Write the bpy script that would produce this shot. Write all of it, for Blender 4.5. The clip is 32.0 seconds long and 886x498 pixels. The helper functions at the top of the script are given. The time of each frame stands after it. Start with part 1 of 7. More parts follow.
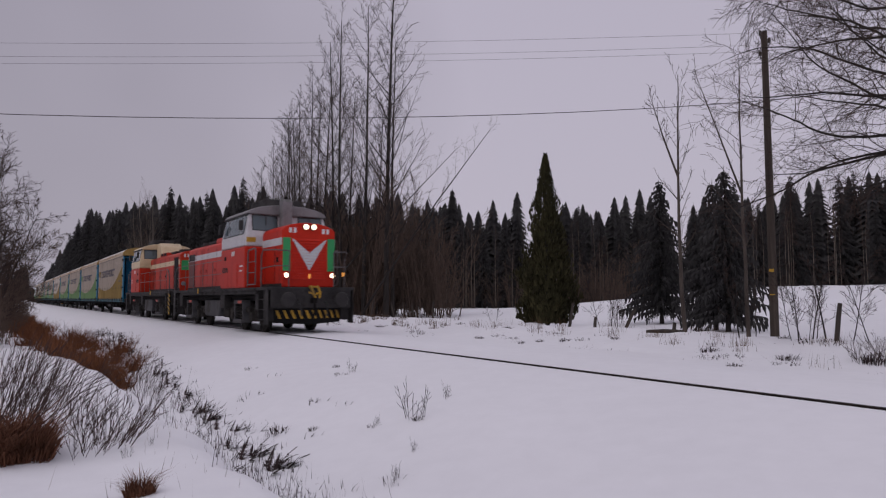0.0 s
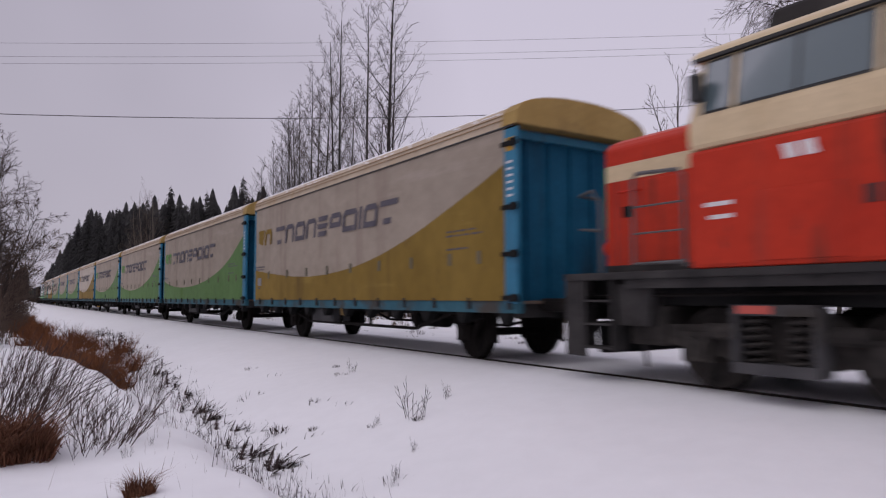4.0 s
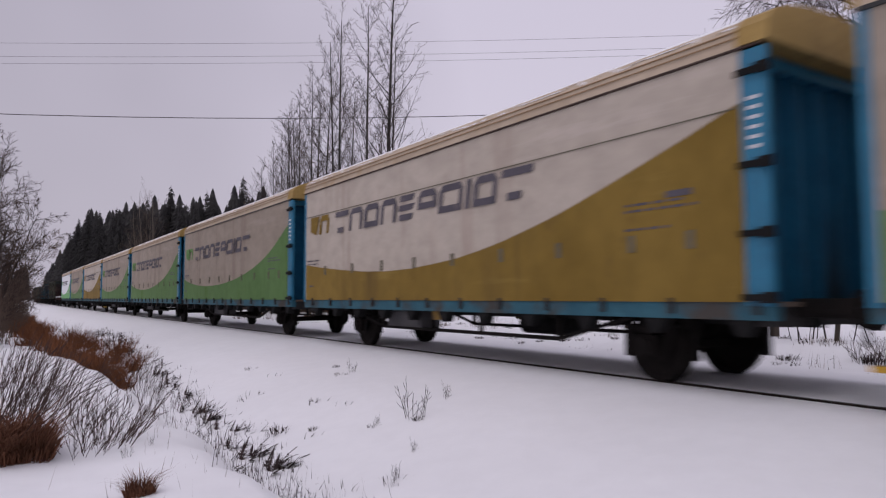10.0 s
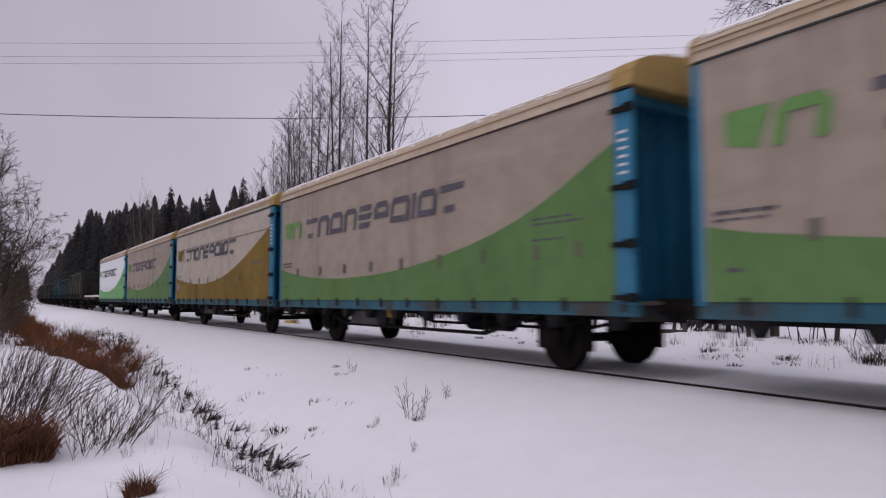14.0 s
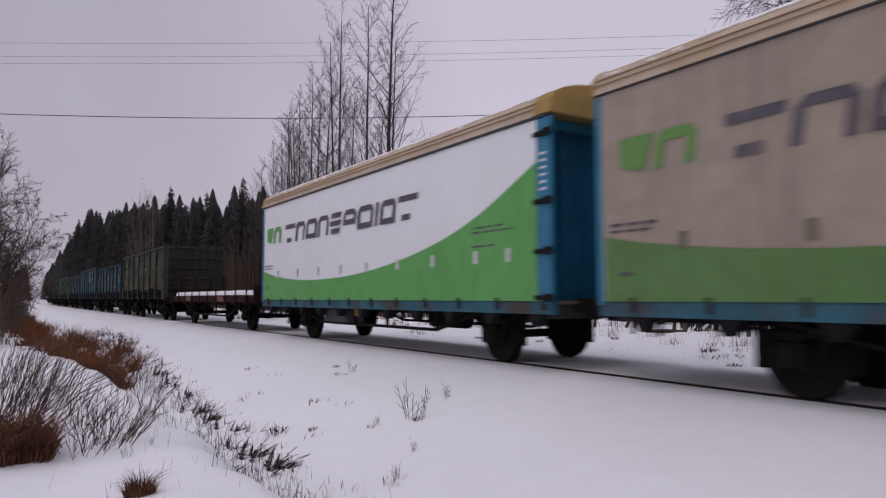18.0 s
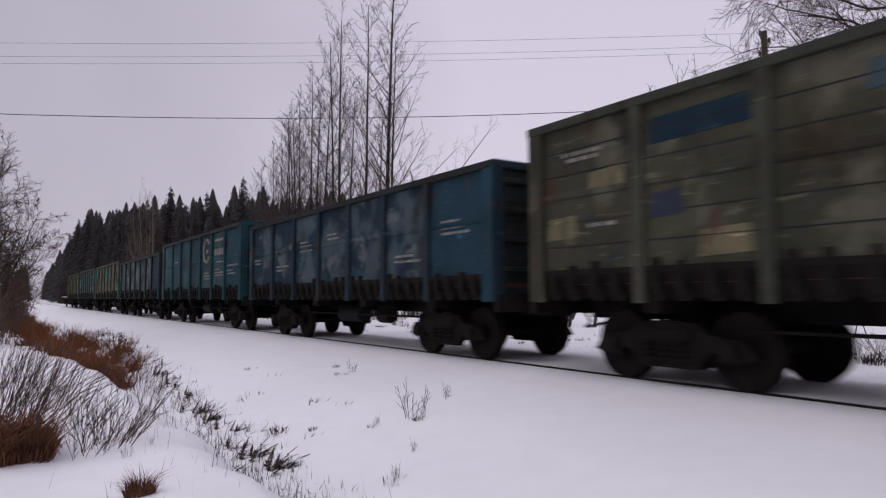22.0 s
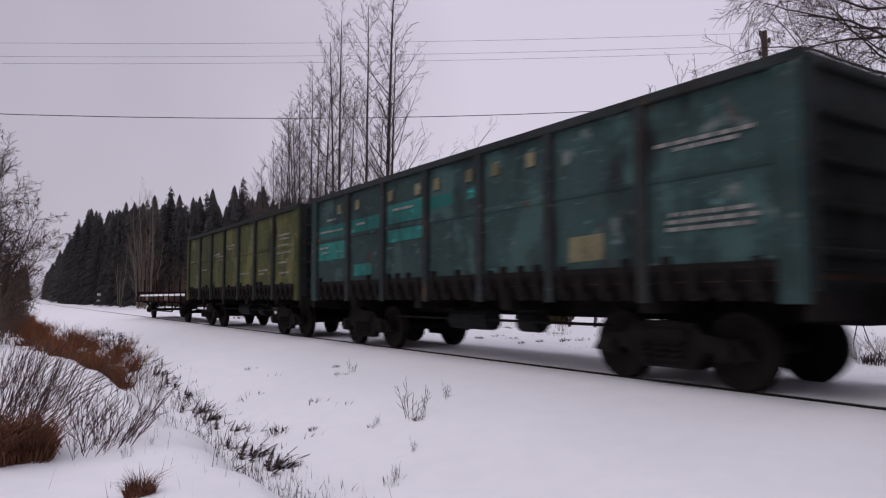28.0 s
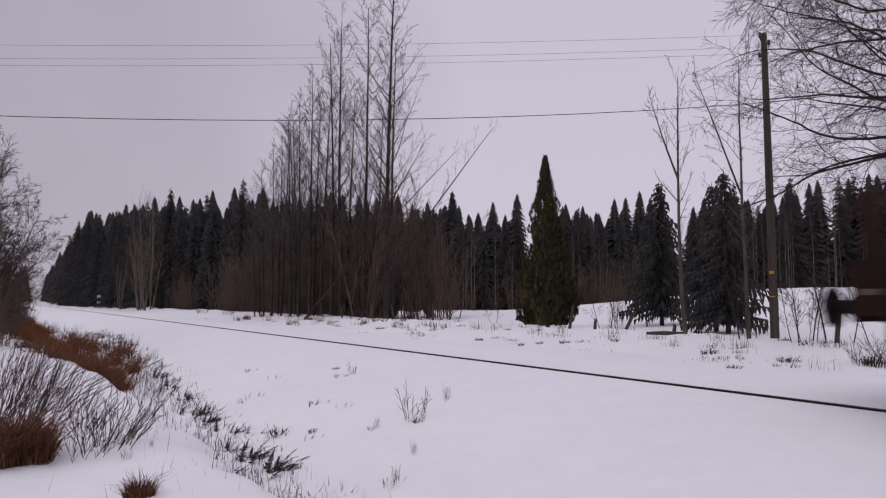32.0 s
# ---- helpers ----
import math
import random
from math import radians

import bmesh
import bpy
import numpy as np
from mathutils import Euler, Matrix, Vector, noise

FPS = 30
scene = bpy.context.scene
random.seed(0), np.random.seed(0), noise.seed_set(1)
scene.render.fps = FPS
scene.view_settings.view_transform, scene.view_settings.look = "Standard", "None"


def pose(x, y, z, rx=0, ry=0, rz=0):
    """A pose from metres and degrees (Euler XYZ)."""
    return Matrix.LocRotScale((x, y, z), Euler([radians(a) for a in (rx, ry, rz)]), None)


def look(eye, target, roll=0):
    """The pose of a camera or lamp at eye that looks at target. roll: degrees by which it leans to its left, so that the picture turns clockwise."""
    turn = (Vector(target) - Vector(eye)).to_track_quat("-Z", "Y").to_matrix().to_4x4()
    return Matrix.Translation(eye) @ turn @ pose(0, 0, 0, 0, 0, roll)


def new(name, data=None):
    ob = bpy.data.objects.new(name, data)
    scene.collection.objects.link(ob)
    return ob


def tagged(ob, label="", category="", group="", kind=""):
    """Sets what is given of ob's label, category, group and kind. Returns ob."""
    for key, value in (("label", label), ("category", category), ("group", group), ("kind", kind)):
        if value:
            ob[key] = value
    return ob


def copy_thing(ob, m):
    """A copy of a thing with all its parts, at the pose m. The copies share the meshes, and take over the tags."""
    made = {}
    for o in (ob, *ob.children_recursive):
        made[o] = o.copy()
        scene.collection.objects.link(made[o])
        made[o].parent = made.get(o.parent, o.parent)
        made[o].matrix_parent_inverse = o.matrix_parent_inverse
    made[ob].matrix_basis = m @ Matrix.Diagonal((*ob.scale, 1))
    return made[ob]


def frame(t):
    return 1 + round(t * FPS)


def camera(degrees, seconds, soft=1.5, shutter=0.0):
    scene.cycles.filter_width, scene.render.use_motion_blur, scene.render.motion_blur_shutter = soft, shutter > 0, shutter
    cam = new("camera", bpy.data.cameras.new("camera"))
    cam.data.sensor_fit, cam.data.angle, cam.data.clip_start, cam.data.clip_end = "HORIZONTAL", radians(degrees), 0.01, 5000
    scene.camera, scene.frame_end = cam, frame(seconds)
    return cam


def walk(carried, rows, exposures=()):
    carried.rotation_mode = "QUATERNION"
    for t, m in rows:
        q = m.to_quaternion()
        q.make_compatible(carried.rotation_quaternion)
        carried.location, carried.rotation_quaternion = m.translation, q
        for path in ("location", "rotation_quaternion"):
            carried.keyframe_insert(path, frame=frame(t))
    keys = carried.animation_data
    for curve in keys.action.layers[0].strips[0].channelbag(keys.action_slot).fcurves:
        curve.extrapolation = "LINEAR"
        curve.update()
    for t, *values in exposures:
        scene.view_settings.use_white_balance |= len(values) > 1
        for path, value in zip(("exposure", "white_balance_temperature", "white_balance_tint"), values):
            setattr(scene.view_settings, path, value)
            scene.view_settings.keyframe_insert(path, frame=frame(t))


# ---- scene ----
# The eye stands beside a single track that runs along x; z = 0 is the top of the rails.
YC, SPEED, BEND, RADIUS = 8.40, 10.15, -30.0, 13000.0
HORIZ, UPWARD = radians(33.10), radians(4.04)
cam = camera(65.9, 32.0, 1.2, 0.46)


def aim(lift=0.0):
    eye, up = Vector((0, 0, 1.13)), UPWARD + radians(lift)
    way = Vector((-math.cos(HORIZ) * math.cos(up), math.sin(HORIZ) * math.cos(up), math.sin(up)))
    return look(eye, eye + way * 10, -0.125)


walk(cam, [(0, aim()), (29.6, aim()), (30.0, aim(-0.08)), (30.5, aim(0.06)), (31.0, aim(0.155)), (32.0, aim(0.16))],
     [(0, -0.36, 6500, 10), (1.5, -0.26, 6500, 10), (3.5, -0.06, 6500, 10), (6, 0.06, 6500, 10), (13, 0.04, 6500, 10), (17, 0.0, 6500, 10), (19, -0.14, 6500, 10), (20.5, -0.08, 6500, 10), (22, 0.10, 6500, 10), (24, 0.12, 6500, 10), (29, 0.10, 6500, 10), (30.5, 0.10, 6500, 10), (31.2, 0.08, 6500, 10), (32, -0.07, 6500, 10)])

# ---- light: a closed grey winter sky, a very soft sun behind the cloud ----
world = bpy.data.worlds.new("overcast")
scene.world = world
world.use_nodes = True
wn, wl = world.node_tree.nodes, world.node_tree.links
wn.clear()
sky = wn.new("ShaderNodeTexSky")
sky.sky_type, sky.sun_disc, sky.sun_elevation, sky.sun_rotation, sky.dust_density = "NISHITA", False, radians(28), radians(200), 6.0
coord = wn.new("ShaderNodeTexCoord")
parts_xyz = wn.new("ShaderNodeSeparateXYZ")
wl.new(coord.outputs["Generated"], parts_xyz.inputs[0])
ramp = wn.new("ShaderNodeValToRGB")
ramp.color_ramp.elements[0].position, ramp.color_ramp.elements[0].color = 0.0, (0.616, 0.572, 0.678, 1)
ramp.color_ramp.elements[1].position, ramp.color_ramp.elements[1].color = 1.0, (0.793, 0.758, 0.911, 1)
mid = ramp.color_ramp.elements.new(0.4)
mid.color = (0.582, 0.54, 0.656, 1)
wl.new(parts_xyz.outputs["Z"], ramp.inputs[0])
cloud = wn.new("ShaderNodeTexNoise")
cloud.inputs["Scale"].default_value, cloud.inputs["Detail"].default_value = 1.3, 3.0
wl.new(coord.outputs["Generated"], cloud.inputs["Vector"])
soft_cloud = wn.new("ShaderNodeMapRange")
for socket, value in (("From Min", -0.80), ("From Max", -0.56), ("To Min", 0.62), ("To Max", 1.01)):
    soft_cloud.inputs[socket].default_value = value
heavy = wn.new("ShaderNodeMath")
heavy.operation, heavy.inputs[1].default_value = "MULTIPLY_ADD", 0.5
wl.new(cloud.outputs["Fac"], heavy.inputs[0])
wl.new(parts_xyz.outputs["X"], heavy.inputs[2])
wl.new(heavy.outputs[0], soft_cloud.inputs["Value"])
veil = wn.new("ShaderNodeVectorMath")
veil.operation = "SCALE"
wl.new(ramp.outputs[0], veil.inputs[0])
wl.new(soft_cloud.outputs[0], veil.inputs["Scale"])
bg_sky, bg_cloud, both, wout = wn.new("ShaderNodeBackground"), wn.new("ShaderNodeBackground"), wn.new("ShaderNodeAddShader"), wn.new("ShaderNodeOutputWorld")
bg_sky.inputs["Strength"].default_value, bg_cloud.inputs["Strength"].default_value = 0.004, 1.0
wl.new(sky.outputs[0], bg_sky.inputs["Color"])
wl.new(veil.outputs[0], bg_cloud.inputs["Color"])
wl.new(bg_sky.outputs[0], both.inputs[0])
wl.new(bg_cloud.outputs[0], both.inputs[1])
wl.new(both.outputs[0], wout.inputs[0])
sun = new("sun", bpy.data.lights.new("sun", "SUN"))
sun.data.energy, sun.data.angle, sun.data.color = 0.5, radians(40), (1.0, 0.95, 0.9)
sun.matrix_world = look((0, 0, 50), (-18, 30, 0))


# ---- materials ----
def mat(name, low, high, scale=2.0, rough=0.7, metal=0.0, bump=0.0, bump_scale=40.0, stretch=(1, 1, 1), dirt=None, dirt_at=0.6, dirt_scale=1.2, dirt_stretch=(1, 1, 1), island=0.0, spec=0.5, stains=(), vary=0.0, grain=0.22):
    """A surface that wanders between two colours at two scales, with stains of a third and a fine relief."""
    m = bpy.data.materials.new(name)
    m.use_nodes = True
    n, k = m.node_tree.nodes, m.node_tree.links
    bsdf = n["Principled BSDF"]
    tc = n.new("ShaderNodeTexCoord")

    def field(size, detail, squeeze):
        mp, nz = n.new("ShaderNodeMapping"), n.new("ShaderNodeTexNoise")
        mp.inputs["Scale"].default_value = squeeze
        nz.inputs["Scale"].default_value, nz.inputs["Detail"].default_value, nz.inputs["Roughness"].default_value = size, detail, 0.62
        k.new(tc.outputs["Object"], mp.inputs[0])
        k.new(mp.outputs[0], nz.inputs["Vector"])
        return nz.outputs["Fac"]

    def mix(f, a, b):
        mx = n.new("ShaderNodeMix")
        mx.data_type = "RGBA"
        for sock, v in ((mx.inputs[0], f), (mx.inputs[6], a), (mx.inputs[7], b)):
            if isinstance(v, (int, float)):
                sock.default_value = v
            elif isinstance(v, tuple):
                sock.default_value = (*v, 1)
            else:
                k.new(v, sock)
        return mx.outputs[2]

    def edge(f, a, b):
        r = n.new("ShaderNodeMapRange")
        r.inputs["From Min"].default_value, r.inputs["From Max"].default_value = a, b
        k.new(f, r.inputs["Value"])
        return r.outputs[0]

    col = mix(edge(field(scale, 5, stretch), 0.3, 0.7), low, high)
    fine = field(scale * 9, 3, stretch)
    col = mix(edge(fine, 0.25, 0.8), mix(grain, col, (0.0, 0.0, 0.0)), col)
    if island:
        geo = n.new("ShaderNodeNewGeometry")
        hsv = n.new("ShaderNodeHueSaturation")
        r = n.new("ShaderNodeMapRange")
        r.inputs["To Min"].default_value, r.inputs["To Max"].default_value = 1 - island, 1 + island
        k.new(geo.outputs["Random Per Island"], r.inputs["Value"])
        k.new(r.outputs[0], hsv.inputs["Value"])
        k.new(col, hsv.inputs["Color"])
        col = hsv.outputs[0]
    for colour, at, size, squeeze, *soft in stains:
        col = mix(edge(field(size, 7, squeeze), at, at + (soft[0] if soft else 0.07)), col, colour)
    if vary:
        info, tone, span = n.new("ShaderNodeObjectInfo"), n.new("ShaderNodeHueSaturation"), n.new("ShaderNodeMapRange")
        span.inputs["To Min"].default_value, span.inputs["To Max"].default_value = 1 - vary, 1 + vary
        k.new(info.outputs["Random"], span.inputs["Value"])
        k.new(span.outputs[0], tone.inputs["Value"])
        k.new(col, tone.inputs["Color"])
        col = tone.outputs[0]
    if dirt:
        f = edge(field(dirt_scale, 6, dirt_stretch), dirt_at, dirt_at + 0.16)
        col = mix(f, col, dirt)
        rr = n.new("ShaderNodeMapRange")
        rr.inputs["To Min"].default_value, rr.inputs["To Max"].default_value = rough, min(1.0, rough + 0.25)
        k.new(f, rr.inputs["Value"])
        k.new(rr.outputs[0], bsdf.inputs["Roughness"])
    k.new(col, bsdf.inputs["Base Color"])
    bsdf.inputs["Specular IOR Level"].default_value = spec
    bsdf.inputs["Roughness"].default_value, bsdf.inputs["Metallic"].default_value = rough, metal
    if bump:
        bp = n.new("ShaderNodeBump")
        bp.inputs["Strength"].default_value, bp.inputs["Distance"].default_value = bump, 0.02
        k.new(field(bump_scale, 4, stretch), bp.inputs["Height"])
        k.new(bp.outputs[0], bsdf.inputs["Normal"])
    return m


def glow(name, colour, strength):
    m = bpy.data.materials.new(name)
    m.use_nodes = True
    b = m.node_tree.nodes["Principled BSDF"]
    b.inputs["Base Color"].default_value = (*colour, 1)
    b.inputs["Emission Color"].default_value, b.inputs["Emission Strength"].default_value = (*colour, 1), strength
    return m


STREAK = (1.0, 1.0, 0.12)
CREASE = (0.35, 1.0, 3.0)
SNOW = mat("snow", (0.735, 0.73, 0.75), (0.765, 0.76, 0.78), 0.35, 0.85, 0, 0.03, 1.3, grain=0.055)
RAIL = mat("rail_steel", (0.014, 0.011, 0.010), (0.035, 0.025, 0.020), 6, 0.6, 0.6, 0.3, 60, spec=0.12)
RED = mat("red_paint", (0.47, 0.020, 0.009), (0.56, 0.030, 0.013), 1.1, 0.42, 0, 0.03, 30, spec=0.14, stains=(((0.33, 0.018, 0.010), 0.56, 0.9, STREAK, 0.15), ((0.09, 0.030, 0.022), 0.66, 5.0, (1, 1, 0.3)), ((0.16, 0.028, 0.018), 0.60, 2.2, (1.4, 1, 0.14), 0.10)), dirt=(0.22, 0.030, 0.02), dirt_at=0.58, dirt_stretch=STREAK)
RED_FADED = mat("faded_red_paint", (0.42, 0.028, 0.013), (0.52, 0.042, 0.018), 0.9, 0.5, 0, 0.05, 30, spec=0.14, stains=(((0.27, 0.022, 0.012), 0.53, 0.9, STREAK, 0.15), ((0.08, 0.030, 0.022), 0.64, 5.0, (1, 1, 0.3)), ((0.13, 0.028, 0.018), 0.57, 2.2, (1.4, 1, 0.14), 0.10)), dirt=(0.18, 0.05, 0.038), dirt_at=0.56, dirt_stretch=STREAK)
GREY_PAINT = mat("pale_grey_paint", (0.50, 0.49, 0.50), (0.62, 0.61, 0.62), 1.3, 0.5, 0, 0.03, 30, dirt=(0.28, 0.26, 0.25), dirt_at=0.62, dirt_stretch=STREAK)
CREAM = mat("cream_paint", (0.55, 0.42, 0.25), (0.66, 0.52, 0.33), 1.3, 0.5, 0, 0.03, 30, dirt=(0.30, 0.22, 0.15), dirt_at=0.6, dirt_stretch=STREAK)
ROOF_GREY = mat("roof_grey", (0.16, 0.155, 0.16), (0.24, 0.23, 0.235), 1.5, 0.6, 0, 0.08, 30, dirt=(0.07, 0.065, 0.06), dirt_at=0.58)
GREEN_PANEL = mat("signal_green_panel", (0.02, 0.28, 0.075), (0.03, 0.32, 0.10), 2.0, 0.5, 0, 0.02, 30, dirt=(0.022, 0.15, 0.06), dirt_at=0.52)
YELLOW = mat("warning_yellow", (0.42, 0.23, 0.012), (0.54, 0.31, 0.02), 2.0, 0.6, 0, 0.05, 30, dirt=(0.09, 0.055, 0.02), dirt_at=0.5)
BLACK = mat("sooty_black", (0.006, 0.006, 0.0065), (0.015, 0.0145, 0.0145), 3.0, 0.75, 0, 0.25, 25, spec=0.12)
FRAME = mat("frame_grey", (0.026, 0.0245, 0.025), (0.060, 0.056, 0.055), 2.2, 0.7, 0.1, 0.25, 25, dirt=(0.016, 0.014, 0.013), dirt_at=0.57, spec=0.12)
BOGIE = mat("dusty_bogie", (0.018, 0.0165, 0.016), (0.055, 0.049, 0.045), 3.5, 0.9, 0, 0.4, 30, spec=0.12, dirt=(0.085, 0.074, 0.066), dirt_at=0.58, dirt_scale=2.5)
TANK = mat("tank_grey", (0.055, 0.054, 0.058), (0.10, 0.097, 0.10), 2.0, 0.7, 0.1, 0.15, 25, dirt=(0.05, 0.045, 0.04), dirt_at=0.55, spec=0.12)
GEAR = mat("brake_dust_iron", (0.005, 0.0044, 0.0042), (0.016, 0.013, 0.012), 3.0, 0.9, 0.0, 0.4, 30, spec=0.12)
RUST = mat("rust_iron", (0.035, 0.018, 0.013), (0.085, 0.040, 0.026), 4.0, 0.9, 0.1, 0.4, 30, spec=0.12)
BRAKE_RED = mat("spring_cap_red", (0.45, 0.07, 0.05), (0.55, 0.10, 0.07), 4.0, 0.6)
RAILING = mat("railing_grey", (0.075, 0.070, 0.070), (0.14, 0.13, 0.13), 4.0, 0.5, 0.4)
WHITE_MARK = mat("white_lettering", (0.62, 0.60, 0.60), (0.74, 0.72, 0.72), 3.0, 0.6)
LAMP = glow("lamp_glow", (1.0, 0.83, 0.58), 3.2)
AMBER = glow("amber_glow", (1.0, 0.42, 0.08), 0.5)
RUBBER = mat("rubber_seal", (0.012, 0.012, 0.012), (0.022, 0.022, 0.022), 3.0, 0.6)
CANVAS = mat("beige_tarpaulin", (0.300, 0.252, 0.203), (0.370, 0.315, 0.258), 0.5, 0.75, 0, 0.35, 2.5, (0.5, 1, 0.8), dirt=(0.220, 0.174, 0.147), dirt_at=0.56, dirt_scale=0.8, dirt_stretch=STREAK, spec=0.12, stains=(((0.362, 0.305, 0.263), 0.60, 0.9, CREASE, 0.22), ((0.245, 0.194, 0.162), 0.62, 2.5, (0.6, 1, 0.3), 0.15)))
CANVAS_PALE = mat("pale_tarpaulin", (0.44, 0.385, 0.325), (0.52, 0.46, 0.395), 0.5, 0.75, 0, 0.35, 2.5, (0.5, 1, 0.8), dirt=(0.31, 0.245, 0.20), dirt_at=0.58, dirt_scale=0.8, dirt_stretch=STREAK, spec=0.12, stains=(((0.51, 0.445, 0.40), 0.60, 0.9, CREASE, 0.22), ((0.33, 0.27, 0.225), 0.63, 2.5, (0.6, 1, 0.3), 0.15)))
CANVAS_WHITE = mat("white_tarpaulin", (0.66, 0.675, 0.69), (0.72, 0.735, 0.75), 0.5, 0.6, 0, 0.25, 2.5, (0.6, 1, 0.5), dirt=(0.66, 0.62, 0.58), dirt_at=0.66, dirt_scale=0.8, dirt_stretch=STREAK, grain=0.07)
PRINT_GREEN = mat("faded_green_print", (0.093, 0.178, 0.058), (0.118, 0.214, 0.077), 0.6, 0.7, 0, 0.25, 2.5, (0.6, 1, 0.5), stains=(((0.118, 0.205, 0.062), 0.60, 0.9, CREASE, 0.22), ((0.075, 0.14, 0.042), 0.64, 3.0, (0.6, 1, 0.4), 0.15)), dirt=(0.085, 0.155, 0.045), dirt_at=0.58, dirt_scale=0.9, dirt_stretch=STREAK, spec=0.12)
PRINT_MARK = mat("green_mark_print", (0.115, 0.24, 0.070), (0.15, 0.29, 0.095), 0.8, 0.7, spec=0.12)
PRINT_DARK = mat("dark_green_patch", (0.030, 0.070, 0.026), (0.045, 0.095, 0.038), 1.5, 0.75, spec=0.12)
PRINT_BRIGHT = mat("fresh_green_print", (0.088, 0.31, 0.068), (0.108, 0.355, 0.088), 0.6, 0.6, 0, 0.25, 2.5, (0.6, 1, 0.5), dirt=(0.09, 0.29, 0.07), dirt_at=0.6, dirt_scale=0.9, dirt_stretch=STREAK)
PRINT_OCHRE = mat("ochre_print", (0.175, 0.110, 0.022), (0.245, 0.160, 0.038), 0.6, 0.75, 0, 0.25, 2.5, (0.6, 1, 0.5), stains=(((0.26, 0.18, 0.05), 0.58, 0.9, CREASE, 0.22), ((0.12, 0.075, 0.025), 0.62, 3.0, (0.6, 1, 0.4), 0.15)), dirt=(0.13, 0.085, 0.028), dirt_at=0.54, dirt_scale=0.9, dirt_stretch=STREAK, spec=0.12)
INK = mat("slate_ink", (0.052, 0.046, 0.060), (0.088, 0.078, 0.098), 1.5, 0.7, dirt=(0.22, 0.18, 0.17), dirt_at=0.6, dirt_scale=2.0)
BLUE = mat("wagon_blue", (0.008, 0.130, 0.235), (0.018, 0.190, 0.315), 1.4, 0.55, 0, 0.1, 25, dirt=(0.045, 0.06, 0.075), dirt_at=0.54, dirt_stretch=STREAK)
SILL_BLUE = mat("dirty_sill_blue", (0.026, 0.085, 0.120), (0.046, 0.135, 0.175), 1.6, 0.65, 0, 0.15, 25, dirt=(0.06, 0.055, 0.05), dirt_at=0.50, spec=0.12)
ROOF_TARP = mat("roof_tarpaulin", (0.43, 0.335, 0.24), (0.53, 0.43, 0.33), 0.7, 0.8, 0, 0.3, 3.0, dirt=(0.37, 0.26, 0.15), dirt_at=0.56)
# wagon blue darkened, with soot streaks: the shade of the end recess is in the colour
END_BLUE = mat("sooty_shaded_end_blue", (0.008, 0.078, 0.150), (0.014, 0.120, 0.215), 1.4, 0.65, 0, 0.15, 25, dirt=(0.02, 0.028, 0.035), dirt_at=0.5, dirt_stretch=STREAK, spec=0.12)
ROOF_SEAM = mat("roof_seam", (0.27, 0.18, 0.10), (0.36, 0.25, 0.15), 1.0, 0.8, 0, 0.2, 6.0, spec=0.12)
GABLE = mat("gable_ochre", (0.30, 0.19, 0.05), (0.42, 0.28, 0.09), 1.0, 0.8, 0, 0.2, 6.0, dirt=(0.20, 0.13, 0.05), dirt_at=0.55)
BARK = mat("grey_bark", (0.022, 0.019, 0.018), (0.055, 0.048, 0.044), 5.0, 0.95, 0, 0.6, 25, (1, 1, 0.3), spec=0.12)
BARK_PALE = mat("pale_bark", (0.10, 0.085, 0.07), (0.20, 0.17, 0.14), 4.0, 0.95, 0, 0.5, 25, (1, 1, 0.3), spec=0.12)
BARK_DULL = mat("dull_young_bark", (0.055, 0.045, 0.039), (0.12, 0.10, 0.086), 5.0, 0.95, 0, 0.5, 25, (1, 1, 0.3), spec=0.12)
TWIG = mat("twig_brown", (0.040, 0.028, 0.024), (0.080, 0.055, 0.045), 3.0, 0.95, spec=0.12)
TWIG_RED = mat("thicket_twig", (0.074, 0.053, 0.042), (0.138, 0.100, 0.079), 3.0, 0.95, spec=0.12)
TWIG_GREY = mat("grey_twig", (0.062, 0.050, 0.047), (0.118, 0.098, 0.092), 3.0, 0.95, spec=0.12)
TWIG_SHRUB = mat("shrub_twig", (0.046, 0.031, 0.028), (0.092, 0.063, 0.055), 3.0, 0.95, spec=0.12)
POCKET = mat("grimy_strap", (0.115, 0.108, 0.078), (0.160, 0.145, 0.108), 4.0, 0.85, spec=0.12)
# needles lifted towards blue-grey: the haze over the woods is in this colour
NEEDLE = mat("hazy_spruce_needle", (0.036, 0.035, 0.037), (0.062, 0.060, 0.057), 0.7, 0.9, island=0.3, spec=0.12)
NEEDLE_WARM = mat("juniper_needle", (0.030, 0.029, 0.014), (0.066, 0.060, 0.028), 1.2, 0.9, island=0.45, spec=0.12)
GRASS = mat("dry_grass", (0.085, 0.052, 0.032), (0.16, 0.10, 0.062), 1.0, 0.95, island=0.35, spec=0.12)
REED = mat("rusty_reed", (0.112, 0.046, 0.022), (0.215, 0.090, 0.043), 0.7, 0.95, island=0.4, spec=0.12)
TUSSOCK = mat("tussock_grass", (0.105, 0.048, 0.030), (0.195, 0.090, 0.055), 0.7, 0.95, island=0.4, spec=0.12)
WEED = mat("dark_weed", (0.034, 0.025, 0.026), (0.078, 0.056, 0.054), 1.0, 0.95, island=0.4, spec=0.12)
POLE_WOOD = mat("tarred_pole", (0.045, 0.037, 0.032), (0.105, 0.085, 0.070), 2.0, 0.9, 0, 0.4, 30, (3, 3, 0.15), spec=0.12)
POST_WOOD = mat("weathered_post", (0.035, 0.030, 0.026), (0.085, 0.072, 0.062), 2.0, 0.95, 0, 0.4, 30, (3, 3, 0.2), spec=0.12)
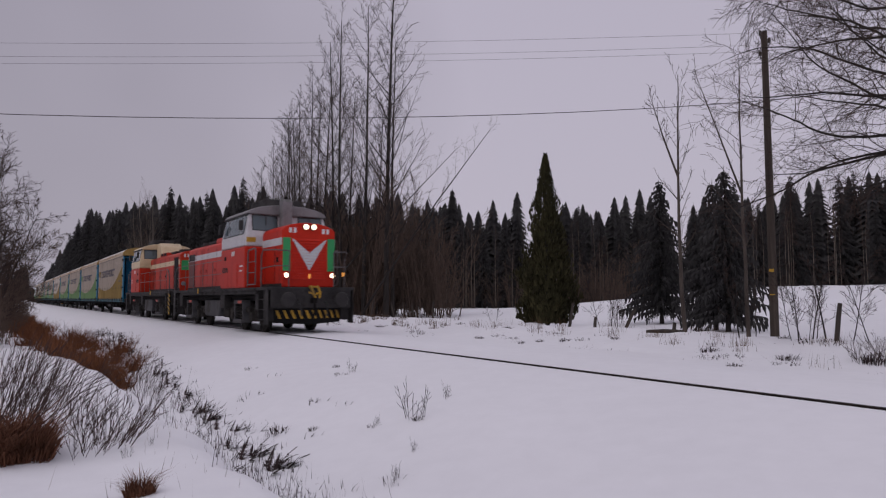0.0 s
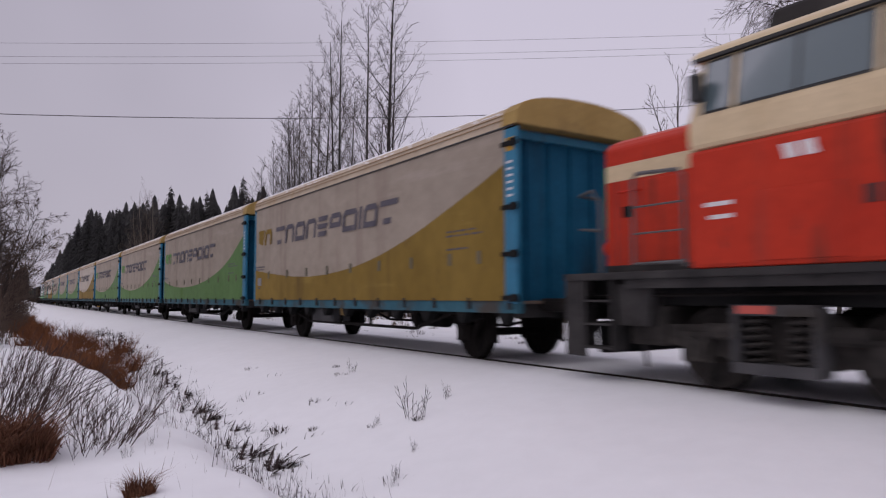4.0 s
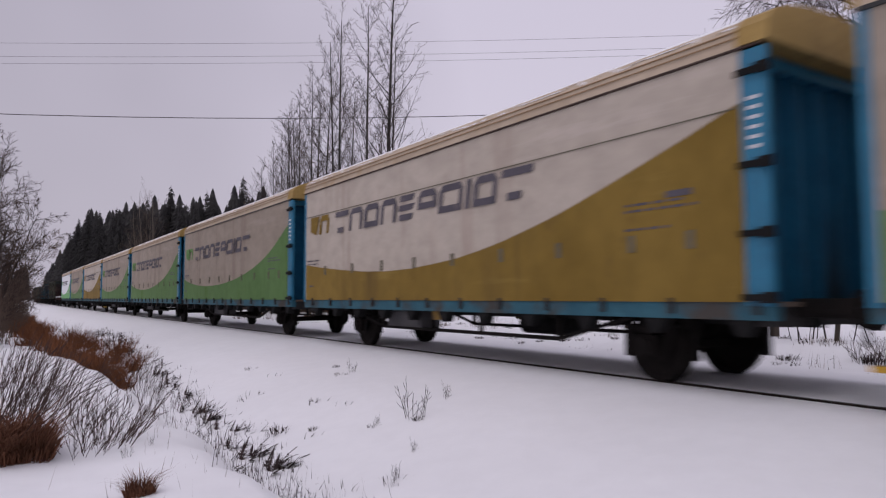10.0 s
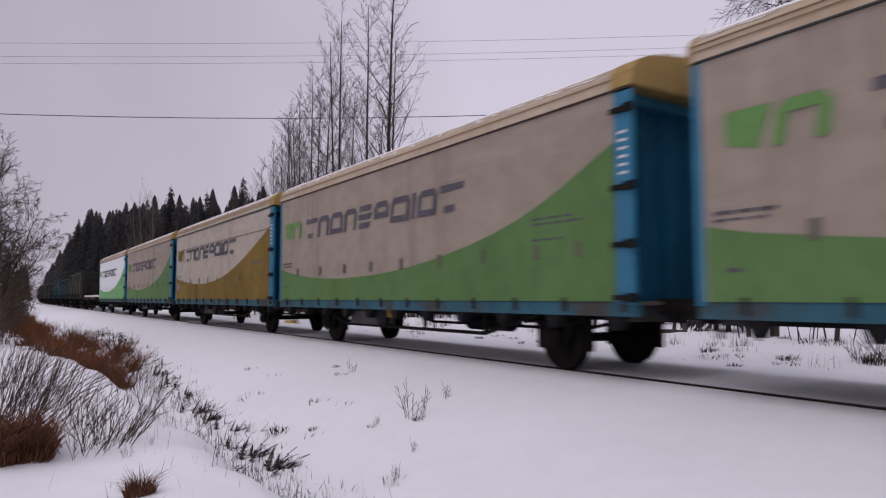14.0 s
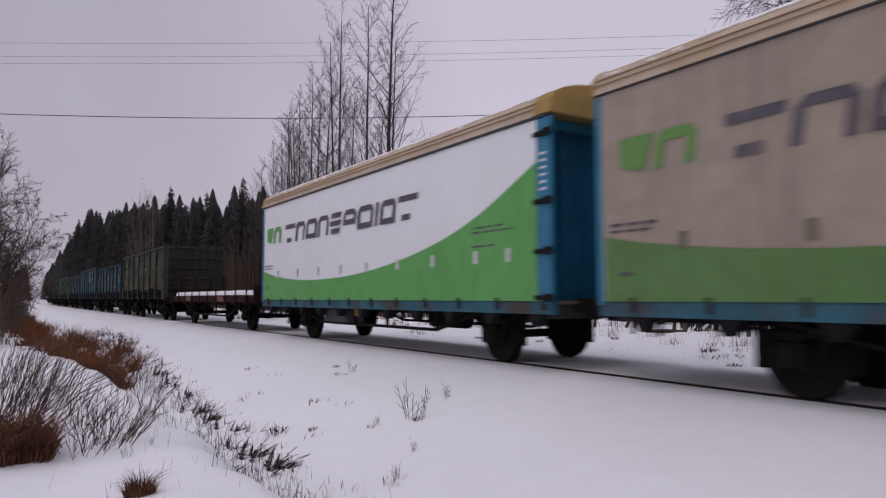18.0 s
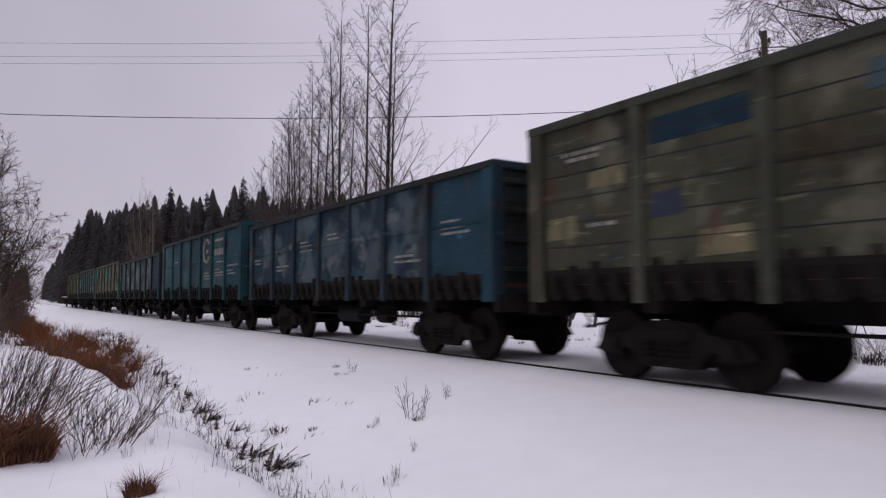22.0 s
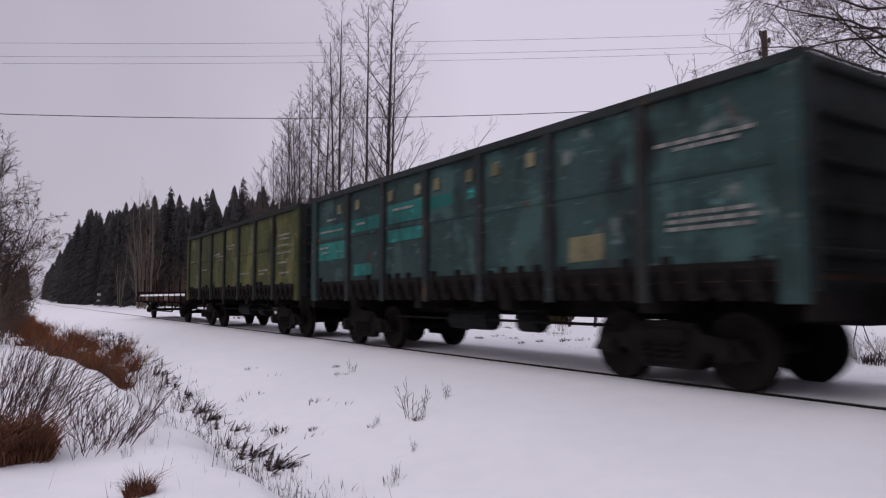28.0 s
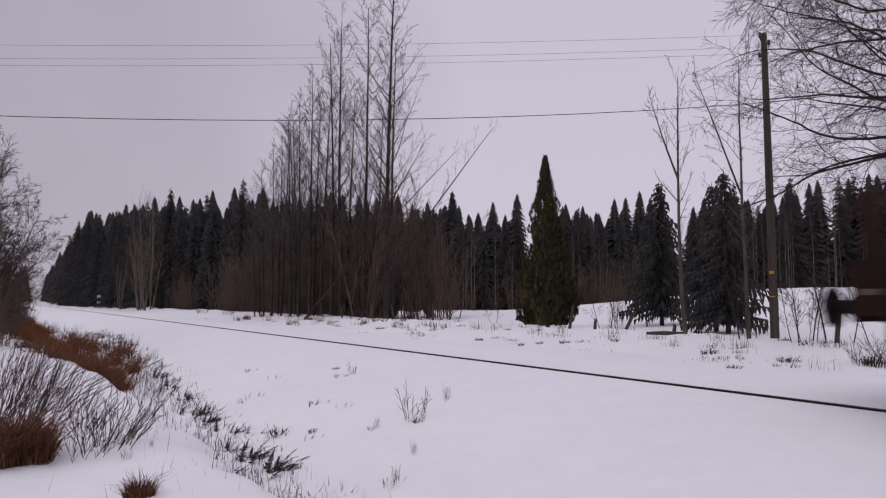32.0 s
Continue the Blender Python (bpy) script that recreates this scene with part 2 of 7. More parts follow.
WIRE = mat("wire_dark", (0.05, 0.045, 0.05), (0.08, 0.075, 0.08), 2.0, 0.7)
WIRE_PALE = mat("wire_pale", (0.20, 0.19, 0.21), (0.26, 0.25, 0.27), 2.0, 0.5, 0.5)
CERAMIC = mat("brown_insulator", (0.03, 0.02, 0.018), (0.05, 0.035, 0.03), 4.0, 0.25)
FLAT_RED = mat("flat_wagon_red", (0.016, 0.006, 0.005), (0.040, 0.012, 0.009), 1.2, 0.8, 0, 0.3, 25, dirt=(0.011, 0.008, 0.007), dirt_at=0.48, spec=0.12)
FLAT_LIGHT = mat("faded_board_red", (0.085, 0.025, 0.015), (0.15, 0.050, 0.032), 1.2, 0.85, 0, 0.3, 25, dirt=(0.10, 0.05, 0.04), dirt_at=0.55, spec=0.12)
PLANK = mat("deck_plank", (0.07, 0.05, 0.04), (0.14, 0.10, 0.075), 2.0, 0.95, 0, 0.4, 25, (0.3, 3, 1))


def glass():
    m = bpy.data.materials.new("sky_tinted_cab_glass")
    m.use_nodes = True
    b = m.node_tree.nodes["Principled BSDF"]
    # grey-blue base colour holds the sky's reflection in the panes
    b.inputs["Base Color"].default_value = (0.10, 0.135, 0.15, 1)
    b.inputs["Roughness"].default_value, b.inputs["IOR"].default_value = 0.06, 1.5
    b.inputs["Transmission Weight"].default_value = 0.15
    return m


GLASS = glass()


# ---- mesh building ----
class Mesh:
    def __init__(self):
        self.v, self.f = [], []

    def box(self, x0, x1, y0, y1, z0, z1):
        b = len(self.v)
        self.v += [(x, y, z) for z in (z0, z1) for y in (y0, y1) for x in (x0, x1)]
        self.f += [(b, b + 2, b + 3, b + 1), (b + 4, b + 5, b + 7, b + 6), (b, b + 1, b + 5, b + 4), (b + 2, b + 6, b + 7, b + 3), (b, b + 4, b + 6, b + 2), (b + 1, b + 3, b + 7, b + 5)]
        return self

    def prism(self, ring, a, b, axis="y"):
        """A polygon of pairs swept from a to b: pairs are (x, z) along y, (y, z) along x, (x, y) along z."""
        n, s = len(ring), len(self.v)
        put = {"y": lambda p, w: (p[0], w, p[1]), "x": lambda p, w: (w, p[0], p[1]), "z": lambda p, w: (p[0], p[1], w)}[axis]
        self.v += [put(p, a) for p in ring] + [put(p, b) for p in ring]
        self.f += [tuple(range(s, s + n)), tuple(range(s + 2 * n - 1, s + n - 1, -1))]
        self.f += [(s + i, s + n + i, s + n + (i + 1) % n, s + (i + 1) % n) for i in range(n)]
        return self

    def tube(self, pts, radii, n=5, cap=True):
        s, last = len(self.v), len(pts) - 1
        for i, p in enumerate(pts):
            a, b = pts[max(0, i - 1)], pts[min(last, i + 1)]
            dx, dy, dz = b[0] - a[0], b[1] - a[1], b[2] - a[2]
            q = math.sqrt(dx * dx + dy * dy + dz * dz) or 1
            dx, dy, dz = dx / q, dy / q, dz / q
            if abs(dz) < 0.9:
                h = math.hypot(dx, dy)
                ux, uy, uz = -dy / h, dx / h, 0.0
            else:
                h = math.hypot(dx, dz)
                ux, uy, uz = dz / h, 0.0, -dx / h
            wx, wy, wz = dy * uz - dz * uy, dz * ux - dx * uz, dx * uy - dy * ux
            r = radii[i]
            for j in range(n):
                c, e = r * math.cos(2 * math.pi * j / n), r * math.sin(2 * math.pi * j / n)
                self.v.append((p[0] + c * ux + e * wx, p[1] + c * uy + e * wy, p[2] + c * uz + e * wz))
        for i in range(last):
            for j in range(n):
                k = (j + 1) % n
                self.f.append((s + i * n + j, s + i * n + k, s + i * n + n + k, s + i * n + n + j))
        if cap:
            self.f += [tuple(range(s + n - 1, s - 1, -1)), tuple(range(s + last * n, s + last * n + n))]
        return self

    def cyl(self, a, b, r, n=12, r2=None):
        return self.tube([a, b], [r, r if r2 is None else r2], n)

    def lathe(self, profile, n, y):
        """Rings (radius, offset) turned round the axis y."""
        s = len(self.v)
        for r, o in profile:
            self.v += [(r * math.cos(2 * math.pi * j / n), y + o, r * math.sin(2 * math.pi * j / n)) for j in range(n)]
        for i in range(len(profile) - 1):
            for j in range(n):
                k = (j + 1) % n
                self.f.append((s + i * n + j, s + i * n + k, s + i * n + n + k, s + i * n + n + j))
        self.f += [tuple(range(s + n - 1, s - 1, -1)), tuple(range(s + (len(profile) - 1) * n, s + len(profile) * n))]
        return self

    def tri(self, a, b, c):
        s = len(self.v)
        self.v += [a, b, c]
        self.f.append((s, s + 1, s + 2))
        return self

    def data(self, name, material, smooth=False):
        me = bpy.data.meshes.new(name)
        me.from_pydata(self.v, [], self.f)
        me.materials.append(material)
        if smooth:
            me.polygons.foreach_set("use_smooth", [True] * len(me.polygons))
        me.update()
        return me


def part(name, mesh, material, parent, label="", at=None, smooth=False, bevel=0.0):
    """One mesh object under a thing or a part."""
    me = mesh if isinstance(mesh, bpy.types.Mesh) else mesh.data(name, material, smooth)
    ob = new(name, me)
    ob.parent = parent
    if at:
        ob.location = at
    if label:
        ob["label"] = label
    if bevel:
        b = ob.modifiers.new("edges", "BEVEL")
        b.width, b.segments, b.limit_method = bevel, 2, "ANGLE"
    return ob


def bar(name, material, parent, x0, x1, y0, y1, z0, z1, label="", bevel=0.0):
    return part(name, Mesh().box(x0, x1, y0, y1, z0, z1), material, parent, label, bevel=bevel)


def words(m, x0, x1, y0, y1, z0, z1, seed=0):
    """Bars in place of a line of unreadable stencilled words."""
    r = random.Random(seed * 31 + int(x0 * 100) + int(z0 * 1000))
    x = x0
    while x < x1 - 0.02:
        w = min(x1, x + r.uniform(0.05, 0.26))
        m.box(x, w, min(y0, y1), max(y0, y1), z0, z1)
        x = w + r.uniform(0.035, 0.08)
    return m


def setting(name, mesh, material, label, category, smooth=False, kind="structure"):
    return tagged(new(name, mesh.data(name, material, smooth)), label, category, "", kind)


def step(a, b, x):
    t = min(1.0, max(0.0, (x - a) / (b - a)))
    return t * t * (3 - 2 * t)


# ---- ground and track ----
PROFILE = [(-400, 3.0), (-60, 0.8), (-10, 0.25), (-3, -0.2), (0.2, -0.30), (1.1, -0.33), (1.72, -0.37), (1.95, -0.52), (2.25, -0.82), (2.5, -0.88), (2.9, -0.84), (3.6, -0.62), (4.8, -0.34), (6.2, -0.13), (7.1, -0.045), (7.50, -0.018), (7.555, -0.022), (7.66, -0.02), (7.78, -0.004), (8.4, -0.012), (9.12, 0.006), (9.25, 0.006), (9.8, -0.02), (11.0, -0.13), (12.6, -0.16), (14.5, -0.02), (16.6, 0.10), (18.0, 0.02), (20.0, -0.10), (24, -0.12), (40, -0.1), (80, -0.25), (400, -0.4)]


def bend(x):
    return (x - BEND) ** 2 / (2 * RADIUS) if x < BEND else 0.0


def crest_shift(x):
    """The crest of the near bank draws in towards the eye's line farther along the track."""
    return 1.15 * step(-11, -45, x)


def lie(x, y):
    """Height of the snow."""
    y0 = y - bend(max(x, -700))
    shore = y0
    if y0 < 4.4:
        y0 += crest_shift(x) * step(4.4, 2.2, shore)
    if 0.5 < shore < 3.4:
        y0 += (noise.noise((x * 0.35, 0, 21)) * 0.34 + noise.noise((x * 1.3, y * 0.6, 22)) * 0.16) * step(0.5, 1.4, shore) * step(3.4, 2.6, shore)
    for (a, za), (b, zb) in zip(PROFILE, PROFILE[1:]):
        if y0 <= b:
            z = za + (zb - za) * max(0.0, (y0 - a)) / (b - a)
            break
    else:
        z = -0.4
    lump = noise.noise((x * 0.45, y * 0.45, 0)) * 0.05 + noise.noise((x * 1.7, y * 1.7, 3)) * 0.009
    free = min(1.0, abs(y0 - 8.4) / 6.0) if abs(y0 - 8.4) > 1.6 else 0.0
    lump += (step(2.6, 1.9, y0) + step(10.5, 11.5, y0) * step(19, 17, y0)) * (noise.noise((x * 0.9, y * 0.9, 7)) * 0.08 + noise.noise((x * 2.6, y * 2.6, 5)) * 0.028)
    if 10.5 < y0 < 18:
        lump += (0.16 * max(0.0, noise.noise((x * 0.7, y * 1.3, 17))) + 0.07 * max(0.0, noise.noise((x * 2.3, y * 3.1, 27)))) * step(10.5, 12.5, y0)
        lump += 0.55 * max(0.0, noise.noise((x * 0.23, y * 0.9, 31)) - 0.1) * step(-52, -60, x) * step(12.0, 13.6, y0)
    near = step(-150, -80, x) * step(140, 50, y)
    field = 2.45 * step(-54, -38, x) * step(20, 72, y) + 0.4 * step(18, 40, y) * step(-30, -12, x)
    return z + lump * free * near + field


def ground():
    xs = [-3000, -1500, -900, -600, -450, -350, -280, -230, -190, -160, -140] + [-125 + 5 * i for i in range(17)] + [-40 + 0.5 * i for i in range(48)] + [-16 + 0.25 * i for i in range(68)] + [1 + i for i in range(8)] + [10, 14, 20, 30, 45, 70, 110, 180, 300, 600, 1500, 3000]
    ys = [-3000, -1000, -300, -100, -40, -20, -10, -6, -4, -3, -2] + [-1.5 + 0.2 * i for i in range(14)] + [1.2 + 0.1 * i for i in range(18)] + [3.1 + 0.2 * i for i in range(22)] + [7.55, 7.60, 7.64, 7.70, 7.76, 7.9, 8.2, 8.6, 8.9, 9.1, 9.16, 9.22, 9.3] + [9.5 + 0.25 * i for i in range(40)] + [19.7 + 0.8 * i for i in range(14)] + [32, 34, 37, 40, 44, 48, 53, 58, 64, 70, 76, 82, 90, 100, 115, 140, 180, 250, 400, 900, 3000]
    m = Mesh()
    for x in xs:
        for y in ys:
            m.v.append((x, y + bend(max(x, -700)) * (1 if abs(y) < 60 else 0), lie(x, y + bend(max(x, -700)) * (1 if abs(y) < 60 else 0))))
    n = len(ys)
    for i in range(len(xs) - 1):
        for j in range(n - 1):
            a = i * n + j
            m.f.append((a, a + n, a + n + 1, a + 1))
    return setting("ground", m, SNOW, "snow-covered embankment, ditch and field in soft rolling cover", "snow", True)


ground()


def on_track(s):
    """Pose of something on the rails at the arc length s."""
    d = max(0.0, BEND - s)
    return pose(s, YC + d * d / (2 * RADIUS), 0, 0, 0, math.degrees(-d / RADIUS))


def rails():
    head = [(-0.036, 0), (0.036, 0), (0.036, -0.035), (0.01, -0.05), (0.01, -0.13), (0.07, -0.15), (-0.07, -0.15), (-0.01, -0.13), (-0.01, -0.05), (-0.036, -0.035)]
    for side, word in ((-1, "rail_near"), (1, "rail_far")):
        m, stops = Mesh(), [-700 + 20 * i for i in range(34)] + [-20, 0, 40, 120, 260]
        for s in stops:
            p = on_track(s)
            m.v += [tuple(p @ Vector((0, side * 0.798 + y, z))) for y, z in head]
        k = len(head)
        for i in range(len(stops) - 1):
            m.f += [(i * k + j, i * k + (j + 1) % k, (i + 1) * k + (j + 1) % k, (i + 1) * k + j) for j in range(k)]
        setting(word, m, RAIL, "rusty steel rail half sunk in snow", "rail")
    m = Mesh()
    for i in range(0, 340):
        s = -160 + i * 0.61
        p = on_track(s)
        b = len(m.v)
        m.box(-0.12, 0.12, -1.3, 1.3, -0.36, -0.155)
        m.v[b:] = [tuple(p @ Vector(v)) for v in m.v[b:]]
    setting("sleepers", m, POST_WOOD, "wooden sleepers buried under the snow between the rails", "sleeper", kind="stuff")


rails()


# ---- running gear shared by the train ----
def wheelset_mesh(r, material=GEAR):
    m = Mesh()
    for side in (-1, 1):
        rim = [(r * 0.40, -0.05), (r * 0.80, -0.045), (r * 0.86, -0.065), (r, -0.065), (r, 0.05), (r + 0.028, 0.055), (r + 0.028, 0.075), (r * 0.86, 0.075), (r * 0.78, 0.02), (r * 0.4, 0.06)]
        m.lathe(rim if side < 0 else [(a, -b) for a, b in rim], 22, side * 0.80)
        m.lathe([(0.10, -0.10), (0.10, 0.10)], 12, side * 0.86)
    m.lathe([(0.075, -0.95), (0.075, 0.95)], 10, 0)
    return m.data("wheelset", material)


WHEELSET = wheelset_mesh(0.475)
LOCO_WHEELSET = wheelset_mesh(0.50, BOGIE)


def coil(m, x, y, z0, z1, r, turns=6):
    pts = [(x + r * math.cos(a * 0.7), y + r * math.sin(a * 0.7), z0 + (z1 - z0) * a / (turns * 9)) for a in range(turns * 9 + 1)]
    return m.tube(pts, [0.022] * len(pts), 4)


def axle_guard(root, x):
    """W-irons, leaf springs and axle boxes of one axle; the turning wheelset hangs in them."""
    for side in (1, -1):
        m = Mesh()
        y = side * 1.02
        for s in (-1, 1):
            m.prism([(s * 0.14, 0.28), (s * 0.20, 0.28), (s * 0.50, 0.86), (s * 0.36, 0.86)], y - 0.015, y + 0.015)
        m.box(-0.17, 0.17, y - 0.10, y + 0.10, 0.34, 0.62)
        m.cyl((0, y + side * 0.10, 0.475), (0, y + side * 0.15, 0.475), 0.11, 10)
        for i, half in enumerate((0.60, 0.50, 0.40, 0.30, 0.2)):
            z = 0.74 - i * 0.022
            m.prism([(-half, z + 0.03), (0, z - 0.04), (half, z + 0.03), (half, z + 0.048), (0, z - 0.02), (-half, z + 0.048)], y - 0.05, y + 0.05)
        m.box(-0.06, 0.06, y - 0.06, y + 0.06, 0.58, 0.76)
        for s in (-1, 1):
            m.box(s * 0.60 - 0.03, s * 0.60 + 0.03, y - 0.05, y + 0.05, 0.72, 0.90)
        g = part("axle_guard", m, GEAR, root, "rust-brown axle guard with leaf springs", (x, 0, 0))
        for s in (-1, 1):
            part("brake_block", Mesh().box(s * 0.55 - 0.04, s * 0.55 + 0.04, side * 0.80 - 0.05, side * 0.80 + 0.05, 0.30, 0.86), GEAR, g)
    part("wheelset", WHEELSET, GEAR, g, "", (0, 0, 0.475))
    return g


def buffers(root, half, z=1.06, material=GEAR, reach=0.55):
    for end in (-1, 1):
        for side in (-1, 1):
            m = Mesh()
            y = side * 0.885
            m.cyl((end * half, y, z), (end * (half + reach * 0.55), y, z), 0.115, 12)
            m.cyl((end * (half + reach * 0.5), y, z), (end * (half + reach - 0.03), y, z), 0.075, 10)
            m.cyl((end * (half + reach - 0.035), y, z), (end * (half + reach), y, z), 0.225, 18, 0.20)
            part("buffer", m, material, root)
        m = Mesh().box(min(end * half, end * (half + 0.32)), max(end * half, end * (half + 0.32)), -0.05, 0.05, z - 0.08, z + 0.05)
        m.cyl((end * (half + 0.30), 0, z - 0.02), (end * (half + 0.30), 0, z - 0.42), 0.035, 6)
        part("coupling_hook", m, GEAR, root)


# ---- curtain-sided van ----
LOW, EAVE, LENGTH, POST, NOSE = 1.07, 3.90, 13.60, 0.70, 0.38
RISE = 0.57
OCHRE_WAVE = [(-13.46, 1.99), (-12.4, 1.88), (-11.3, 1.79), (-10.1, 1.71), (-8.98, 1.68), (-8.0, 1.70), (-7.16, 1.755), (-6.4, 1.82), (-5.68, 1.92), (-5.05, 2.03), (-4.46, 2.16), (-3.9, 2.29), (-3.42, 2.42), (-2.85, 2.59), (-2.34, 2.75), (-1.9, 2.89), (-1.43, 3.04), (-1.0, 3.19), (-POST, 3.30)]
WAVE = [(-13.46, 1.94), (-12.9, 1.83), (-12.2, 1.74), (-11.4, 1.66), (-10.5, 1.61), (-9.6, 1.585), (-8.6, 1.595), (-7.7, 1.62), (-6.9, 1.67), (-6.2, 1.73), (-5.5, 1.81), (-4.8, 1.91), (-4.1, 2.03), (-3.4, 2.18), (-2.8, 2.34), (-2.2, 2.54), (-1.7, 2.75), (-1.2, 2.98), (-0.85, 3.14), (-POST, 3.21)]


def slanted(m, ring, x, z, y):
    """A flat printed polygon, given in its own metres and leaning forward like the rest of the print."""
    return m.prism([(x + a + 0.16 * b, z + b) for a, b in ring], y, y - 0.004)


def block(m, kind, x, w, z0=2.69, z1=3.20, y=-1.514, k=0.125):
    """One plain printed shape of width w: a bar, a ring, an arch, a pair of bars, three bars or a half ring."""
    h, c = z1 - z0, 0.11
    if kind == "bar":
        return slanted(m, [(0, 0), (w, 0), (w, h), (0, h)], x, z0, y)
    if kind == "pair":
        slanted(m, [(0, h - k), (w, h - k), (w, h), (0, h)], x, z0, y)
        return slanted(m, [(w * 0.25, 0), (w * 0.70, 0), (w * 0.70, k), (w * 0.25, k)], x, z0, y)
    if kind == "bars":
        for b, cut in ((0, 0.06), (h / 2 - k / 2, 0.0), (h - k, 0.04)):
            slanted(m, [(cut, b), (w - c, b), (w - cut, b + k), (cut, b + k)], x, z0, y)
        return m
    foot = h * 0.30 if kind == "half" else 0.0
    slanted(m, [(0, foot), (k, foot), (k, h - k), (0, h - c)], x, z0, y)
    slanted(m, [(w - k, foot), (w, foot), (w, h - c), (w - k, h - k)], x, z0, y)
    slanted(m, [(0, h - c), (k, h - k), (w - k, h - k), (w, h - c), (w - c, h), (c, h)], x, z0, y)
    if kind != "arch":
        slanted(m, [(k * 0.6, foot), (w - k * 0.6, foot), (w - k * 0.6, foot + k), (k * 0.6, foot + k)], x, z0, y)
    return m


PRINT = (("pair", 0.72), ("arch", 0.67), ("ring", 0.70), ("arch", 0.67), ("bars", 0.67), ("half", 0.67), ("ring", 0.78), ("bar", 0.13), ("ring", 0.67), ("pair", 0.78))


def curtain(sag_seed):
    """The side tarpaulin as a shallow rippled sheet 3 cm thick, at the near face y = -1.5."""
    rnd = random.Random(sag_seed)
    m, nx, nz = Mesh(), 54, 6
    ph = rnd.random() * 6
    for i in range(nx + 1):
        x = -LENGTH + 0.10 + (LENGTH - 0.10 - POST) * i / nx
        for j in range(nz + 1):
            z = LOW + (EAVE - LOW) * j / nz
            m.v.append((x, -1.5 + 0.010 * math.sin(x * 4.6 + ph) * math.sin(math.pi * j / nz) + rnd.uniform(-0.003, 0.003), z))
    w = nz + 1
    for i in range(nx):
        for j in range(nz):
            a = i * w + j
            m.f.append((a, a + w, a + w + 1, a + 1))
    return m


def van(number, print_mat, canvas, worn):
    labels = {PRINT_GREEN: "beige and faded green", PRINT_OCHRE: "beige and ochre-brown", PRINT_BRIGHT: "clean white and bright green"}
    root = tagged(new("curtain_sided_wagon"), labels[print_mat] + " curtain-sided two-axle freight wagon with blue frame", "freight wagon", "curtain-sided wagons")
    rnd = random.Random(number)
    for side in (-1, 1):
        turn = Matrix.Identity(4) if side < 0 else Matrix.Rotation(math.pi, 4, "Z") @ Matrix.Translation((LENGTH, 0, 0))
        faces = []
        m = curtain(number * 2 + side)
        c = part("side_curtain", m, canvas, root, smooth=True)
        faces.append(c)
        b = Mesh()
        wave = OCHRE_WAVE if print_mat is PRINT_OCHRE else WAVE
        for (x, z) in wave:
            b.v += [(x, -1.512, LOW), (x, -1.512, (LOW + z) / 2), (x, -1.512, z)]
        for i in range(len(wave) - 1):
            for j in range(2):
                a = i * 3 + j
                b.f.append((a, a + 3, a + 4, a + 1))
        faces.append(part("printed_wave", b, print_mat, c, "large printed colour wave along the curtain", smooth=True))
        x = -11.66
        for i, (kind, wide) in enumerate(PRINT):
            faces.append(part("printed_block", block(Mesh(), kind, x, wide), INK, c, "dark slate-grey printed block" if i == 0 else ""))
            x += wide + 0.10
        emblem = Mesh()
        slanted(emblem, [(0.06, 0.10), (0.46, 0.0), (0.56, 0.47), (0.0, 0.47)], -13.24, 2.74, -1.514)
        faces.append(part("printed_emblem", emblem, print_mat if print_mat is not PRINT_GREEN else PRINT_MARK, c, "small coloured printed shape"))
        faces.append(part("printed_emblem", block(Mesh(), "arch", -12.62, 0.60, 2.74, 3.21, -1.514, 0.14), print_mat if print_mat is not PRINT_GREEN else PRINT_MARK, c))
        if canvas is CANVAS_PALE:
            faces.append(bar("seam", POCKET, c, -LENGTH + 0.14, -POST - 0.05, -1.518, -1.512, 3.235, 3.25))
        if number == 4:
            faces.append(bar("canvas_patch", PRINT_DARK, c, -7.34, -6.66, -1.5185, -1.5135, 1.14, 1.40, "dark green repair patch on the curtain"))
        if number == 5:
            faces.append(bar("canvas_patch", INK, c, -1.74, -1.36, -1.5185, -1.5135, 2.35, 2.43, "small dark patch on the curtain"))
        if number in (1, 9):
            faces.append(bar("canvas_patch", ROOF_GREY, c, -13.2, -12.88, -1.5185, -1.5135, 1.50, 1.74, "grey square patch on the curtain"))
        for i, x in enumerate((-12.2, -10.65, -9.2, -7.84, -6.48, -5.05, -3.68, -2.3, -1.4)):
            faces.append(bar("strap_pocket", POCKET if canvas is not CANVAS_WHITE else GREY_PAINT, c, x - 0.05, x + 0.05, -1.524, -1.513, 1.70, 1.92))
        t = Mesh()
        for row, (zz, ww) in enumerate(((2.30, 0.9), (2.22, 1.1), (1.98, 0.7))):
            words(t, -2.4, -2.4 + ww, -1.5165, -1.5125, zz, zz + 0.032, number + row)
        faces.append(tagged(part("data_panel", t, INK, c), kind="stuff"))
        t = Mesh()
        words(t, -13.35, -12.6, -1.5165, -1.5125, 2.06, 2.10, number)
        words(t, -13.35, -12.7, -1.5165, -1.5125, 1.98, 2.01, number)
        words(t, -13.2, -12.95, -1.5165, -1.5125, 1.40, 1.45, number)
        faces.append(tagged(part("data_panel", t, INK, c), kind="stuff"))
        s = Mesh().box(-LENGTH, -NOSE, -1.49, -1.38, 0.87, 1.07)
        faces.append(part("side_sill", s, SILL_BLUE, root, "dirty blue steel side sill"))
        for i in range(12):
            x = -13.0 + i * 1.13
            faces.append(bar("tension_hook", FRAME, root, x - 0.03, x + 0.03, -1.535, -1.49, 0.93, 1.12))
        for i in range(11):
            x = -12.9 + i * 1.21
